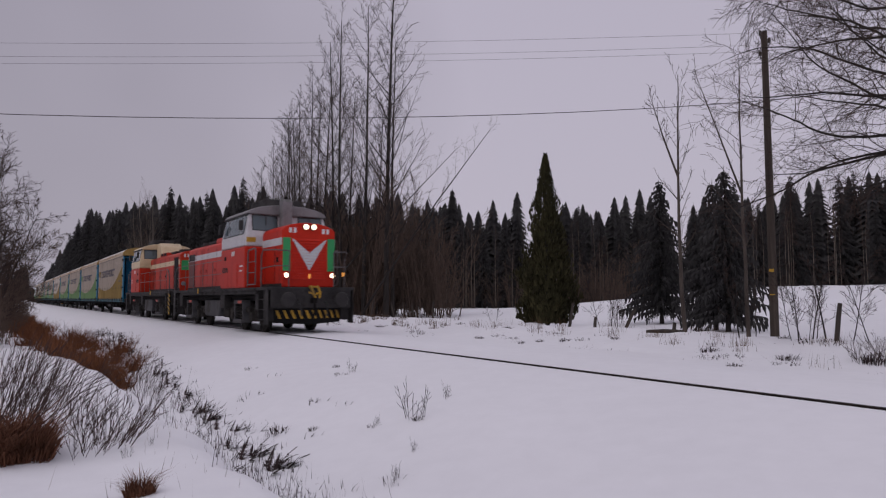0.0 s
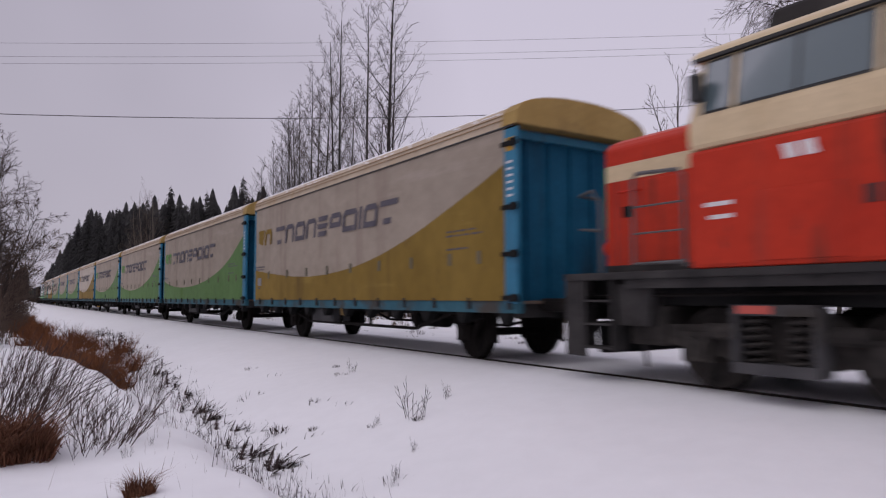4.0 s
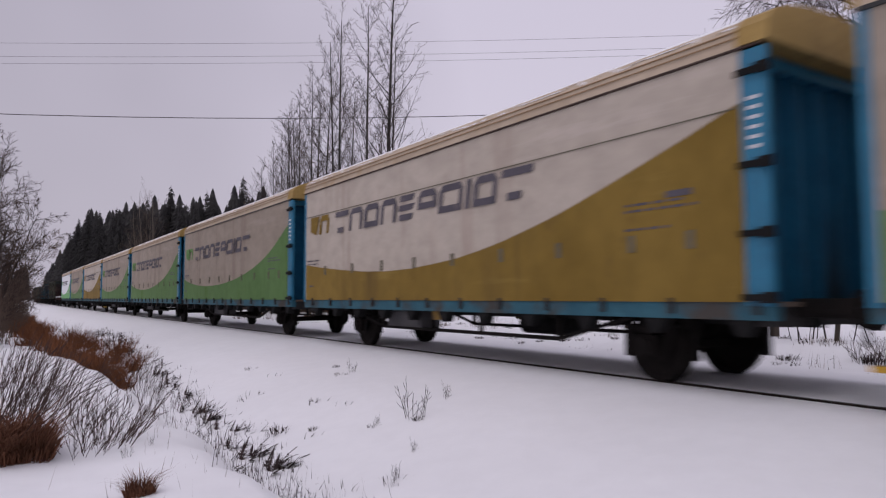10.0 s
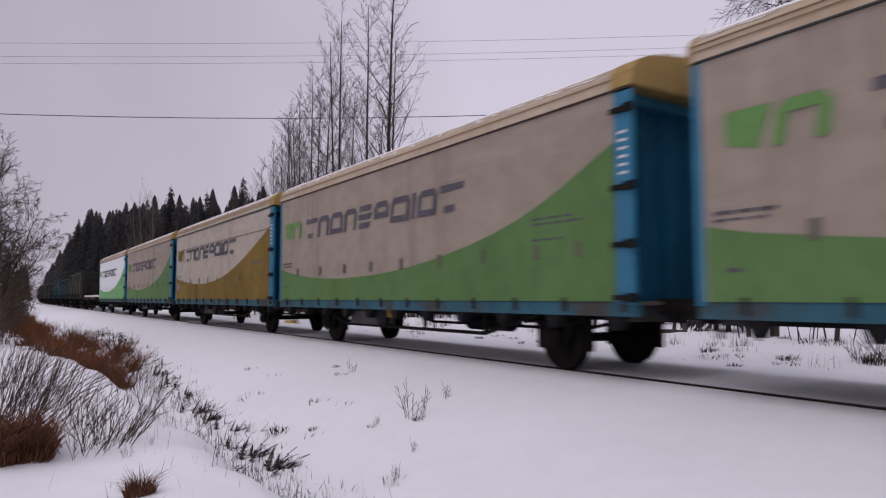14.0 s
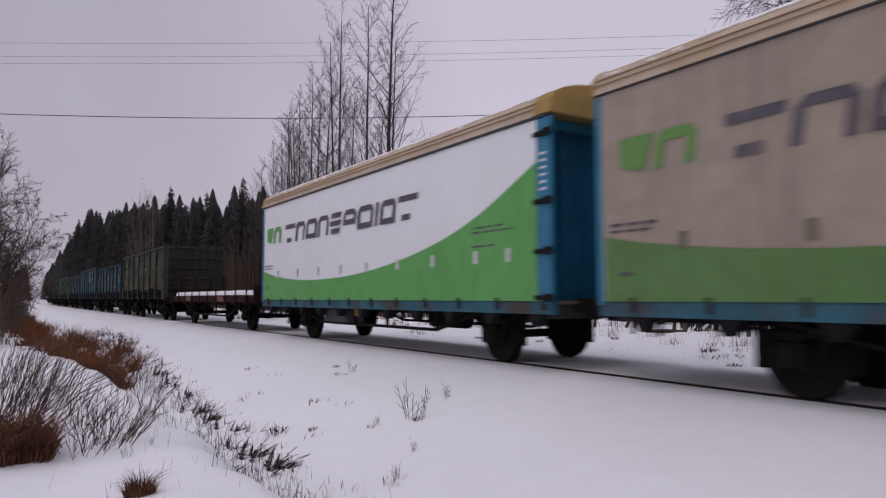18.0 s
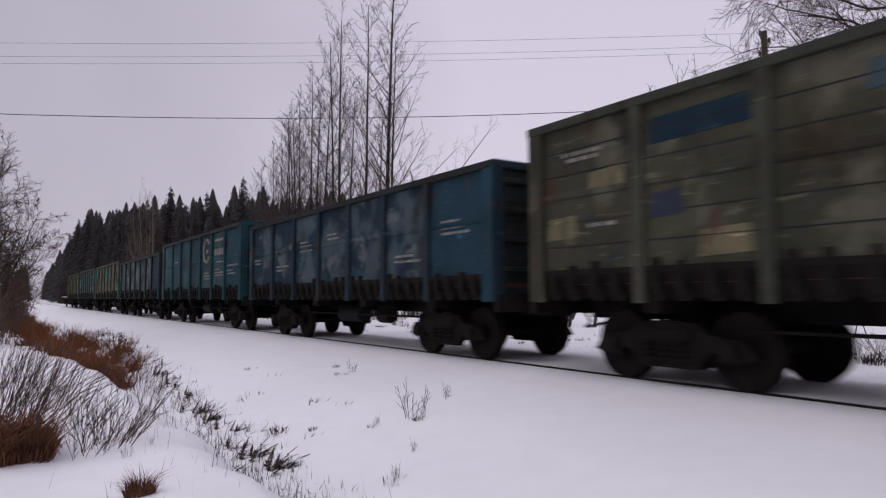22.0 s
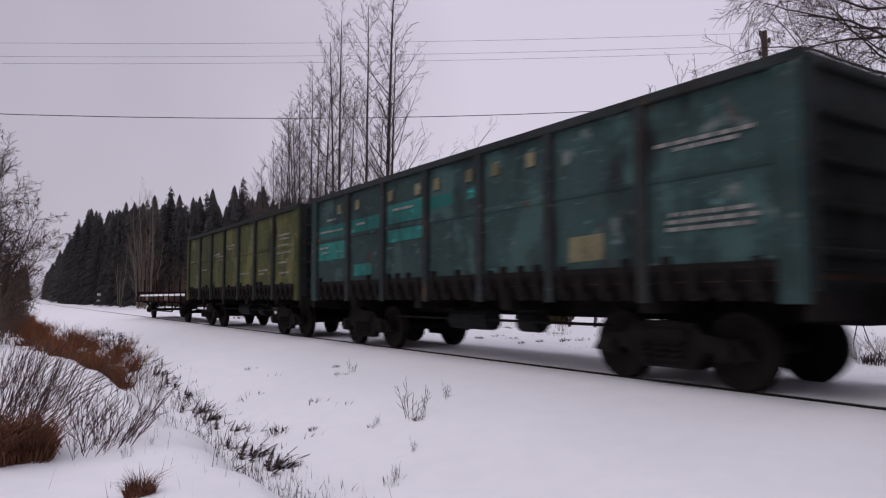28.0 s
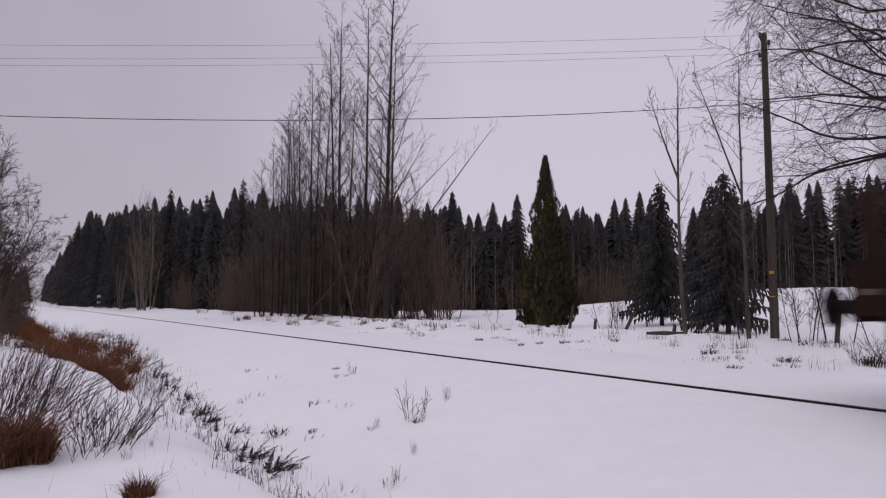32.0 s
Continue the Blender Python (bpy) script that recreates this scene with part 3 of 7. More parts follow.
            faces.append(part("sill_bracket", Mesh().prism([(x - 0.16, 0.87), (x + 0.16, 0.87), (x + 0.05, 0.68), (x - 0.05, 0.68)], -1.47, -1.30), BLACK, root))
        rail = Mesh().box(-LENGTH, -NOSE - 0.05, -1.53, -1.40, EAVE - (0.025 if number in (4, 9, 11) else 0.004), EAVE + 0.02)
        faces.append(part("eaves_rail", rail, RUBBER if not worn else TWIG, root, "dark eaves rail"))
        p = Mesh().prism([(-POST, 1.02), (-NOSE, 1.02), (-NOSE, 3.885), (-POST, 3.885)], -1.515, -1.42)
        post = part("corner_post", p, BLUE, root, "bright blue corner post with black clamps", bevel=0.03)
        faces.append(post)
        for z in (1.12, 1.82, 2.58, 3.62):
            h = Mesh().box(-POST - 0.03, -NOSE + 0.05, -1.56, -1.512, z - 0.035, z + 0.035).box(-NOSE - 0.10, -NOSE + 0.07, -1.585, -1.55, z - 0.06, z + 0.06)
            faces.append(part("clamp", h, BLACK, post))
        for k in range(6):
            faces.append(bar("white_mark", WHITE_MARK, post, -0.60, -0.48, -1.5195, -1.5155, 2.75 + k * 0.11, 2.79 + k * 0.11))
        if number % 3 == 1:
            faces.append(bar("yellow_plate", YELLOW, post, -0.64, -0.44, -1.5195, -1.5155, 3.50, 3.72))
        p = Mesh().prism([(-LENGTH, 1.02), (-LENGTH + 0.10, 1.02), (-LENGTH + 0.10, 3.885), (-LENGTH, 3.885)], -1.515, -1.30)
        faces.append(part("corner_post", p, BLUE, root))
        # truss rods and brake gear along the underside
        r = Mesh()
        for a, b in (((-11.2, 0.86), (-9.6, 0.50)), ((-9.6, 0.50), (-4.0, 0.50)), ((-4.0, 0.50), (-2.6, 0.86))):
            r.tube([(a[0], -1.22, a[1]), (b[0], -1.22, b[1])], [0.035, 0.035], 5)
        for x in (-9.6, -7.6, -6.0, -4.0):
            r.box(x - 0.03, x + 0.03, -1.25, -1.19, 0.50, 0.88)
        faces.append(part("truss_rod", r, GEAR, root))
        for f in faces:
            if f.parent == root and side > 0:
                f.matrix_basis = turn
    bx = Mesh().box(-9.4, -8.0, -1.24, -0.80, 0.52, 0.86).box(-9.32, -8.08, -1.26, -1.24, 0.56, 0.82)
    part("equipment_box", bx, TANK, root, "grey-green battery box")
    bx = Mesh().box(-7.5, -7.1, -1.30, -1.22, 0.70, 0.86)
    part("brake_plate", bx, YELLOW, root, "small yellow brake lever plate")
    if number % 4 == 0:
        part("foot_step", Mesh().box(-LENGTH - 0.1, -LENGTH + 0.5, -1.32, -1.16, 0.40, 0.46), YELLOW, root, "yellow foot step")
    t = Mesh().cyl((-6.8, 0.5, 0.62), (-5.4, 0.5, 0.62), 0.2, 14)
    part("air_tank", t, BLACK, root)
    und = Mesh()
    for y in (-0.6, 0.6):
        und.box(-LENGTH + 0.1, -NOSE, y - 0.07, y + 0.07, 0.78, 1.02)
    for i in range(12):
        und.box(-13.4 + i * 1.15, -13.28 + i * 1.15, -1.38, 1.38, 0.86, 1.02)
    part("underframe", und, BLACK, root)
    part("floor", Mesh().box(-LENGTH, -NOSE, -1.36, 1.36, 1.02, 1.07), PLANK, root)
    for x in (-LENGTH + 0.30, -POST - 0.06):
        e = Mesh().box(x - 0.03, x + 0.03, -1.30, 1.30, 1.07, 4.0)
        wall = part("end_wall", e, END_BLUE, root, "recessed blue steel end wall with shade in its colour")
        out = x + (0.05 if x > -5 else -0.05)
        for i in range(5):
            y = -1.0 + i * 0.5
            part("stiffener", Mesh().box(min(x, out) - 0.04, max(x, out) + 0.04, y - 0.035, y + 0.035, 1.07, 3.86), END_BLUE, wall)
        part("end_beam", Mesh().box(x - 0.1, x + 0.16, -1.41, 1.41, 3.76, 3.895), BLUE, wall)
        part("end_beam", Mesh().box(x - 0.12, x + 0.30, -1.37, 1.37, 0.80, 1.018), FRAME, wall)
    # barrel roof of tarpaulin with ribs and a crust of snow
    arc = [(-1.53 * math.cos(math.pi * i / 16), EAVE + 0.02 + RISE * math.sin(math.pi * i / 16) ** 0.6) for i in range(17)]
    roof = part("roof", Mesh().prism(arc, -LENGTH - 0.04, -POST + 0.05, "x"), ROOF_TARP, root, "arched pale tarpaulin roof", smooth=False)
    for x in (-LENGTH - 0.03, -POST):
        part("gable", Mesh().prism([(y * 1.006, z + 0.006) for y, z in arc], x - 0.02, x + (0.36 if x > -5 else 0.05), "x"), GABLE, roof, "ochre gable hood")
    for a in ((0.35, 0.85) if number % 4 != 0 else (0.5,)):
        y, z = -1.535 * math.cos(math.pi * a / 16), EAVE + 0.022 + RISE * math.sin(math.pi * a / 16) ** 0.6
        part("roof_welt", Mesh().tube([(-LENGTH, y, z), (-POST, y, z)], [0.010, 0.010], 5), ROOF_SEAM, roof)
    crust = Mesh()
    n, w = 90, 9
    for i in range(n + 1):
        x = -LENGTH + 0.03 + (LENGTH - 0.80) * i / n
        lo = (1.45 if number != 11 else 1.8) + 0.8 * noise.noise((x * 0.5, number * 3.1, 0)) + 1.3 * noise.noise((x * 3.1, number, 5))
        for j in range(w):
            a = min(max(lo, 0.7), 5.5) + (16 - 2 * min(max(lo, 0.7), 5.5)) * j / (w - 1)
            y, z = -1.53 * math.cos(math.pi * a / 16), EAVE + 0.02 + RISE * math.sin(math.pi * a / 16) ** 0.6
            crust.v.append((x, y, z + (0.016 if 0 < j < w - 1 else 0.003)))
    for i in range(n):
        for j in range(w - 1):
            a = i * w + j
            crust.f.append((a, a + w, a + w + 1, a + 1))
    part("roof_snow", crust, SNOW, roof, "thin crust of snow", smooth=True)
    for x in (-LENGTH + 2.45, -2.45):
        axle_guard(root, x)
    for end, off, far_end in ((1, -NOSE, 0.38), (-1, -LENGTH, 0.0)):
        for side in (-1, 1):
            m = Mesh()
            y = side * 0.885
            m.cyl((off - end * 0.1, y, 1.0), (off + end * (0.14 + far_end), y, 1.0), 0.11, 12).cyl((off + end * (0.2 + far_end), y, 1.0), (off + end * (0.26 + far_end), y, 1.0), 0.21, 16)
            m.cyl((off + end * (0.1 + far_end), y, 1.0), (off + end * (0.24 + far_end), y, 1.0), 0.07, 10)
            part("buffer", m, GEAR, root)
        m = Mesh().cyl((off, 0, 0.95), (off + end * (0.28 + far_end), 0, 0.95), 0.05, 6).cyl((off + end * 0.2, 0, 0.95), (off + end * 0.2, 0, 0.55), 0.03, 6)
        part("coupling_hook", m, GEAR, root)
    return root


# ---- open gondola ----
def bogie(root, x):
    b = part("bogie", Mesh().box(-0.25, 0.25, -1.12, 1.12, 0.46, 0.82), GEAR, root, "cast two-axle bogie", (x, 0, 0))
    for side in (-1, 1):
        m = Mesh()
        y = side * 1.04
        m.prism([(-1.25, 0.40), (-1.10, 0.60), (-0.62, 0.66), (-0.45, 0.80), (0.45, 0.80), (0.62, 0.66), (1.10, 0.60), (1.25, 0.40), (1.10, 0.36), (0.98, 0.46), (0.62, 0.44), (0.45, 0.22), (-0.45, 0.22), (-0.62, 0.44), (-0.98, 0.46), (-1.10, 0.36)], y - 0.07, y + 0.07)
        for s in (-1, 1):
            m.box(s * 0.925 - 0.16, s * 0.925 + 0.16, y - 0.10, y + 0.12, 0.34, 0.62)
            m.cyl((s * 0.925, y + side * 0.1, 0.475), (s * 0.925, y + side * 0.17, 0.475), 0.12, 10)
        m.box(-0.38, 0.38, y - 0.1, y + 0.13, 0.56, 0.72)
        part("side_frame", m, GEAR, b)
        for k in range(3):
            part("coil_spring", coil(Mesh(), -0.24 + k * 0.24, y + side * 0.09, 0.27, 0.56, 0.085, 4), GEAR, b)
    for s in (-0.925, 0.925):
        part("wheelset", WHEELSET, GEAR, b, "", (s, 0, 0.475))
    return b


def hatch_lock(high, low):
    """A lever over a cast foot, hanging on the sill."""
    return Mesh().box(-0.045, 0.045, -0.085, 0.085, 1.16, high).box(-0.10, 0.10, -0.03, 0.085, 1.08, low).data("hatch_lock", GEAR)


LOCKS = [hatch_lock(*z) for z in ((1.47, 1.20), (1.52, 1.28), (1.57, 1.23), (1.62, 1.30))]


def gondola(top, body, front, rim, label, seed, diagonal=False, emblem=False):
    rnd = random.Random(seed)
    root = tagged(new("gondola_wagon"), label, "freight wagon", "open gondola wagons")
    half = 6.46
    # both end walls take the dark rim paint in place of their shade
    end_shade = RIM
    posts = [-half + 0.12, -4.38, -2.63, -0.875, 0.875, 2.63, 4.38, half - 0.12]
    for side in (-1, 1):
        o = side * 1.50
        for i in range(7):
            a, b = posts[i], posts[i + 1]
            zs = [1.50, 1.50 + (top - 1.62) * 0.52, top - 0.12]
            panel = part("side_panel", Mesh().box(a, b, min(o, o - side * 0.03), max(o, o - side * 0.03), zs[0], zs[2]), front if i == 6 else body, root)
            part("waist_rib", Mesh().prism([(o, zs[1] - 0.05), (o + side * 0.02, zs[1] - 0.02), (o + side * 0.02, zs[1] + 0.03), (o, zs[1] + 0.06)], a, b, "x"), front if i == 6 else body, panel)
            for k in (range(1, 6) if body is OLIVE else ()):
                z = zs[0] + (zs[2] - zs[0]) * k / 6
                part("plank_joint", Mesh().box(a + 0.1, b - 0.1, min(o, o + side * 0.006), max(o, o + side * 0.006), z - 0.009, z + 0.009), RIM, panel)
            if rnd.random() < 0.45 and emblem not in ("squares", "scuffs"):
                lines = Mesh()
                x, z = a + rnd.uniform(0.2, 0.5), rnd.uniform(1.9, top - 0.6)
                for k in range(rnd.choice((2, 3))):
                    q = rnd.uniform(0.5, 1.0)
                    words(lines, x, x + q, o + side * 0.001, o + side * 0.0035, z - k * 0.11, z - k * 0.11 + 0.05, seed)
                tagged(part("stencil_mark", lines, STENCIL, panel), kind="stuff")
            hat = Mesh()
            c = (a + b) / 2
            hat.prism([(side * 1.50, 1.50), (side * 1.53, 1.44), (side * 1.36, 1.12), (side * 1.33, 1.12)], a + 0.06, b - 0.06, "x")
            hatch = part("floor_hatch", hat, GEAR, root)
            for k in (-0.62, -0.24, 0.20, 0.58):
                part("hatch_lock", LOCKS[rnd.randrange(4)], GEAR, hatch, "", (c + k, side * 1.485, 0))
        for i, x in enumerate(posts):
            w = 0.085 if 0 < i < 7 else 0.15
            m = Mesh()
            m.v, m.f = [], []
            m.prism([(x - w, 1.05), (x + w, 1.05), (x + w, top - 0.1), (x - w, top - 0.1)], side * 1.50, side * 1.575)
            part("side_post", m, front if i == 7 else body if i == 0 else rim, root, bevel=0.012)
        part("top_rail", Mesh().box(-half, half, min(side * 1.46, side * 1.585), max(side * 1.46, side * 1.585), top - 0.13, top), rim if rim is RIM_GREEN else RIM, root, "dark top rail", bevel=0.015)
        part("bottom_sill", Mesh().box(-half, half, min(side * 1.44, side * 1.54), max(side * 1.44, side * 1.54), 1.44, 1.52), GEAR, root)
        if diagonal:
            for s in (-1, 1):
                m = Mesh().prism([(s * 4.38, top - 0.12), (s * 4.60, top - 0.12), (s * 6.40, 1.5), (s * 6.18, 1.5)], side * 1.502, side * 1.56)
                part("diagonal_brace", m, rim, root)
        if emblem == "ring" and side < 0:
            pts = [(1.85 + 0.42 * math.cos(a * 0.3 + 0.6), -1.527, 2.95 + 0.45 * math.sin(a * 0.3 + 0.6)) for a in range(18)]
            m = Mesh().tube(pts, [0.05] * 18, 4)
            m.prism([(1.72, 2.86), (2.02, 2.90), (2.0, 3.02), (1.74, 2.98)], -1.522, -1.53)
            part("round_emblem", m, STENCIL, root, "pale ring-shaped emblem")
            for k in range(4):
                part("emblem_block", Mesh().box(2.98 + k * 0.31, 3.22 + k * 0.31, -1.528, -1.5245, 2.72, 2.96), STENCIL, root)
            part("emblem_line", Mesh().box(3.02, 4.1, -1.528, -1.5245, 3.24, 3.34), STENCIL, root)
            for x0, x1, z in ((1.5, 2.2, 2.06), (1.35, 2.3, 1.95), (3.1, 3.6, 2.16), (3.1, 4.2, 2.04), (3.1, 4.3, 1.94), (4.75, 6.05, 2.25), (-3.9, -3.2, 2.72)):
                tagged(part("stencil_line", words(Mesh(), x0, x1, -1.528, -1.5245, z, z + 0.055), STENCIL, root), kind="stuff")
        if emblem == "scrawl" and side < 0:
            for x0, x1, z in ((4.7, 5.7, 2.92), (4.8, 5.6, 2.62), (4.7, 5.8, 2.40), (4.8, 5.5, 2.12), (4.9, 5.7, 1.82), (-6.1, -5.4, 2.6), (-4.1, -3.3, 2.2), (-2.3, -1.5, 2.7), (1.1, 2.0, 1.9)):
                tagged(part("stencil_line", words(Mesh(), x0, x1, -1.528, -1.5245, z, z + 0.05), STENCIL, root), kind="stuff")
        if emblem == "scuffs" and side < 0:
            for x0, x1, z0, z1, paint in ((-4.22, -2.78, 3.06, 3.42, NAVY), (-4.22, -3.7, 2.12, 2.46, DARK_PATCH), (-1.6, -1.0, 3.1, 3.42, NAVY), (-6.15, -5.9, 2.5, 2.9, RUST_PATCH), (-6.15, -5.5, 1.95, 2.3, SAND_PATCH), (-3.5, -2.8, 1.6, 1.95, SAND_PATCH), (-5.3, -4.6, 2.55, 2.9, SAND_PATCH), (0.95, 1.6, 2.5, 2.8, SAND_PATCH), (4.8, 5.6, 1.7, 1.95, RUST_PATCH)):
                part("paint_patch", Mesh().prism([(x0, z0), (x1, z0 + 0.03), (x1 - 0.05, z1), (x0 + 0.04, z1 - 0.03)], -1.5025, -1.506), paint, root)
            for x0, x1, z in ((-5.8, -5.0, 3.16), (-5.7, -5.1, 3.07), (-5.3, -4.8, 2.1)):
                tagged(part("stencil_line", words(Mesh(), x0, x1, -1.5065, -1.5035, z, z + 0.055), STENCIL, root), kind="stuff")
        if emblem == "squares" and side < 0:
            for x0, x1, z0, z1 in ((-6.15, -4.5, 2.05, 2.5), (-6.15, -4.5, 2.53, 2.92), (-4.2, -2.8, 2.62, 2.94), (-2.45, -0.97, 2.28, 2.62), (-2.45, -0.97, 2.66, 3.08), (-0.78, 0.0, 2.80, 3.05), (0.45, 0.75, 2.85, 3.05), (-4.1, -3.2, 1.62, 1.90), (3.0, 3.7, 1.62, 2.0)):
                part("paint_patch", Mesh().prism([(x0, z0), (x1, z0 + 0.02), (x1 - 0.03, z1), (x0 + 0.02, z1 - 0.02)], -1.5025, -1.506), TURQ_PATCH if x0 < 2 else SAND_PATCH, root)
            for k, x in enumerate((-5.0, -4.0, -2.4, -1.3, -0.6, 0.45, 1.2, 2.1)):
                part("pale_square", Mesh().box(x, x + 0.2, -1.528, -1.5245, top - 0.55, top - 0.33), SAND_PATCH, root)
            for x0, x1, z in ((-6.0, -4.7, 2.74), (-6.0, -5.5, 2.34), (-5.9, -5.5, 2.22), (-5.6, -5.1, 3.02), (-3.9, -3.5, 2.78), (-2.2, -1.4, 2.92), (4.6, 5.95, 2.98), (4.9, 5.8, 2.90), (4.8, 5.9, 2.10), (4.75, 6.0, 2.01), (4.75, 5.9, 1.92)):
                tagged(part("stencil_line", words(Mesh(), x0, x1, -1.528, -1.5245, z, z + 0.05), STENCIL, root), kind="stuff")
    for s in (-1, 1):
        x = s * (half - 0.03)
        e = part("end_wall", Mesh().box(x - 0.03, x + 0.03, -1.5, 1.5, 1.15, top - 0.05), end_shade, root)
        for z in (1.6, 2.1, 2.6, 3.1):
            part("end_rib", Mesh().prism([(x + s * 0.02, z - 0.06), (x + s * 0.10, z - 0.03), (x + s * 0.10, z + 0.03), (x + s * 0.02, z + 0.06)], -1.48, 1.48), end_shade, e)
        part("end_rail", Mesh().box(min(x - 0.06, x + s * 0.1), max(x + 0.06, x + s * 0.1), -1.56, 1.56, top - 0.12, top + 0.004), rim, e)
        for y in (-1.43, 1.43):
            part("corner_post", Mesh().box(x - 0.07, x + 0.10, y - 0.09, y + 0.09, 1.05, top - 0.11), rim, e)
        for k in range(6):
            rung = Mesh().tube([(x + s * 0.13, -1.30, 1.4 + k * 0.33), (x + s * 0.13, -0.90, 1.4 + k * 0.33)], [0.014, 0.014], 5)
            part("ladder_rung", rung, GEAR, e)
        beam = Mesh().box(min(x, x + s * 0.12), max(x, x + s * 0.12), -1.5, 1.5, 0.88, 1.18)
        part("end_beam", beam, GEAR, root)
        cp = Mesh().box(min(x + s * 0.1, x + s * 0.34), max(x + s * 0.1, x + s * 0.34), -0.14, 0.14, 0.94, 1.16)
        cp.prism([(x + s * 0.30, 0.86), (x + s * 0.50, 0.90), (x + s * 0.50, 1.20), (x + s * 0.30, 1.22)], -0.22, 0.20)
        part("automatic_coupler", cp, GEAR, root)
        part("brake_hose", Mesh().tube([(x + s * 0.1, 0.4, 0.95), (x + s * 0.35, 0.38, 0.7), (x + s * 0.5, 0.1, 0.62)], [0.025] * 3, 5), RUBBER, root)
    part("floor", Mesh().box(-half, half, -1.46, 1.46, 1.30, 1.36), RUST, root)
    part("centre_sill", Mesh().box(-half, half, -0.28, 0.28, 0.80, 1.28), GEAR, root)
    for x in (-4.325, -1.4, 1.4, 4.325):
        part("cross_bearer", Mesh().box(x - 0.13, x + 0.13, -1.40, 1.40, 0.92, 1.275), GEAR, root)
    t = Mesh().cyl((-1.0, -0.75, 0.72), (0.2, -0.75, 0.72), 0.20, 14)
    part("air_tank", t, BLACK, root)
    t = Mesh().cyl((1.0, -0.7, 0.70), (1.5, -0.7, 0.70), 0.17, 12).box(0.9, 1.6, -0.72, -0.68, 0.8, 1.2)
    part("brake_cylinder", t, BLACK, root)
    rod = Mesh().tube([(-3.2, -0.9, 0.72), (3.2, -0.9, 0.72)], [0.025, 0.025], 5)
    part("brake_rod", rod, GEAR, root)
    for x in (-4.325, 4.325):
        bogie(root, x)
    return root


STENCIL = mat("old_stencil_white", (0.15, 0.145, 0.13), (0.235, 0.225, 0.205), 3.0, 0.8, dirt=(0.12, 0.11, 0.10), dirt_at=0.52, dirt_scale=3.0)


def faded(name, low, high, stain, at=0.54, worn=()):
    rust = ((0.050, 0.028, 0.018), 0.62, 3.5, (1, 1, 0.6))
    soot = ((0.011, 0.010, 0.010), 0.58, 1.7, (1, 1, 0.35), 0.12)
    return mat(name, low, high, 1.1, 0.78, 0, 0.3, 18, dirt=stain, dirt_at=at, dirt_scale=1.5, dirt_stretch=(1, 1, 0.35), spec=0.14, stains=(*worn, (tuple(min(1.0, c * 2.3) for c in high), 0.61, 4.5, (0.55, 1, 2.2), 0.12), rust, soot), vary=0.24)


OLIVE = faded("olive_paint", (0.0238, 0.0264, 0.0169), (0.0465, 0.0465, 0.0306), (0.0238, 0.0148, 0.0095), worn=(((0.0680, 0.0664, 0.0480), 0.52, 0.9, (1, 1, 0.8)), ((0.0840, 0.0760, 0.0440), 0.62, 1.9, (0.7, 1, 1.6)), ((0.0128, 0.0192, 0.0320), 0.63, 1.1, (0.8, 1, 1.2))))
NAVY = faded("worn_navy_paint", (0.0047, 0.0166, 0.0284), (0.0107, 0.0296, 0.0444), (0.0166, 0.0166, 0.0178), worn=(((0.0407, 0.0629, 0.0725), 0.47, 0.9, (1, 1, 0.9)), ((0.0777, 0.0925, 0.0962), 0.58, 1.7, (0.8, 1, 1.2)), ((0.0222, 0.0777, 0.1110), 0.64, 1.2, (0.9, 1, 1.1))))
TEAL = faded("teal_paint", (0.0125, 0.0375, 0.0445), (0.0210, 0.0560, 0.0630), (0.0110, 0.0221, 0.0272), 0.58, worn=(((0.034, 0.070, 0.076), 0.50, 0.5, (1, 1, 0.8)), ((0.008, 0.034, 0.050), 0.60, 1.3, (0.9, 1, 0.6))))
SLATE = faded("slate_blue_paint", (0.0107, 0.0268, 0.0352), (0.0245, 0.0474, 0.0536), (0.0306, 0.0245, 0.0214), worn=(((0.0720, 0.0900, 0.0918), 0.48, 0.9, (1, 1, 0.9)), ((0.0270, 0.0810, 0.0945), 0.60, 1.2, (0.8, 1, 1.2)), ((0.0720, 0.0540, 0.0432), 0.65, 1.9, (0.8, 1, 1.2))))
KHAKI = faded("khaki_paint", (0.0480, 0.0496, 0.0272), (0.0800, 0.0784, 0.0416), (0.0320, 0.0240, 0.0160), worn=(((0.130, 0.115, 0.060), 0.52, 0.9, (1, 1, 0.8)), ((0.020, 0.120, 0.105), 0.53, 0.8, (0.9, 1, 0.9)), ((0.075, 0.125, 0.120), 0.62, 1.3, (1, 1, 1))))
DEEP_BLUE = faded("deep_blue_paint", (0.0070, 0.0246, 0.0377), (0.0115, 0.0361, 0.0525), (0.0098, 0.0164, 0.0213), 0.60, worn=(((0.0164, 0.0492, 0.0640), 0.58, 0.7, (1, 1, 0.5), 0.15),))
DEEP_TEAL = faded("deep_teal_paint", (0.0080, 0.034, 0.046), (0.0130, 0.049, 0.062), (0.009, 0.020, 0.026), 0.62, worn=(((0.014, 0.055, 0.064), 0.58, 0.7, (1, 1, 0.5), 0.15),))
RIM_BLUE = faded("dark_blue_rim", (0.010, 0.020, 0.030), (0.020, 0.036, 0.050), (0.02, 0.016, 0.015))
DEEP = faded("deep_green_paint", (0.0165, 0.0342, 0.0329), (0.0305, 0.0573, 0.0537), (0.0117, 0.0146, 0.0146), worn=(((0.0342, 0.0683, 0.0634), 0.53, 0.8, (1, 1, 0.8)), ((0.0915, 0.1074, 0.1000), 0.61, 2.1, (0.8, 1, 1.0))))
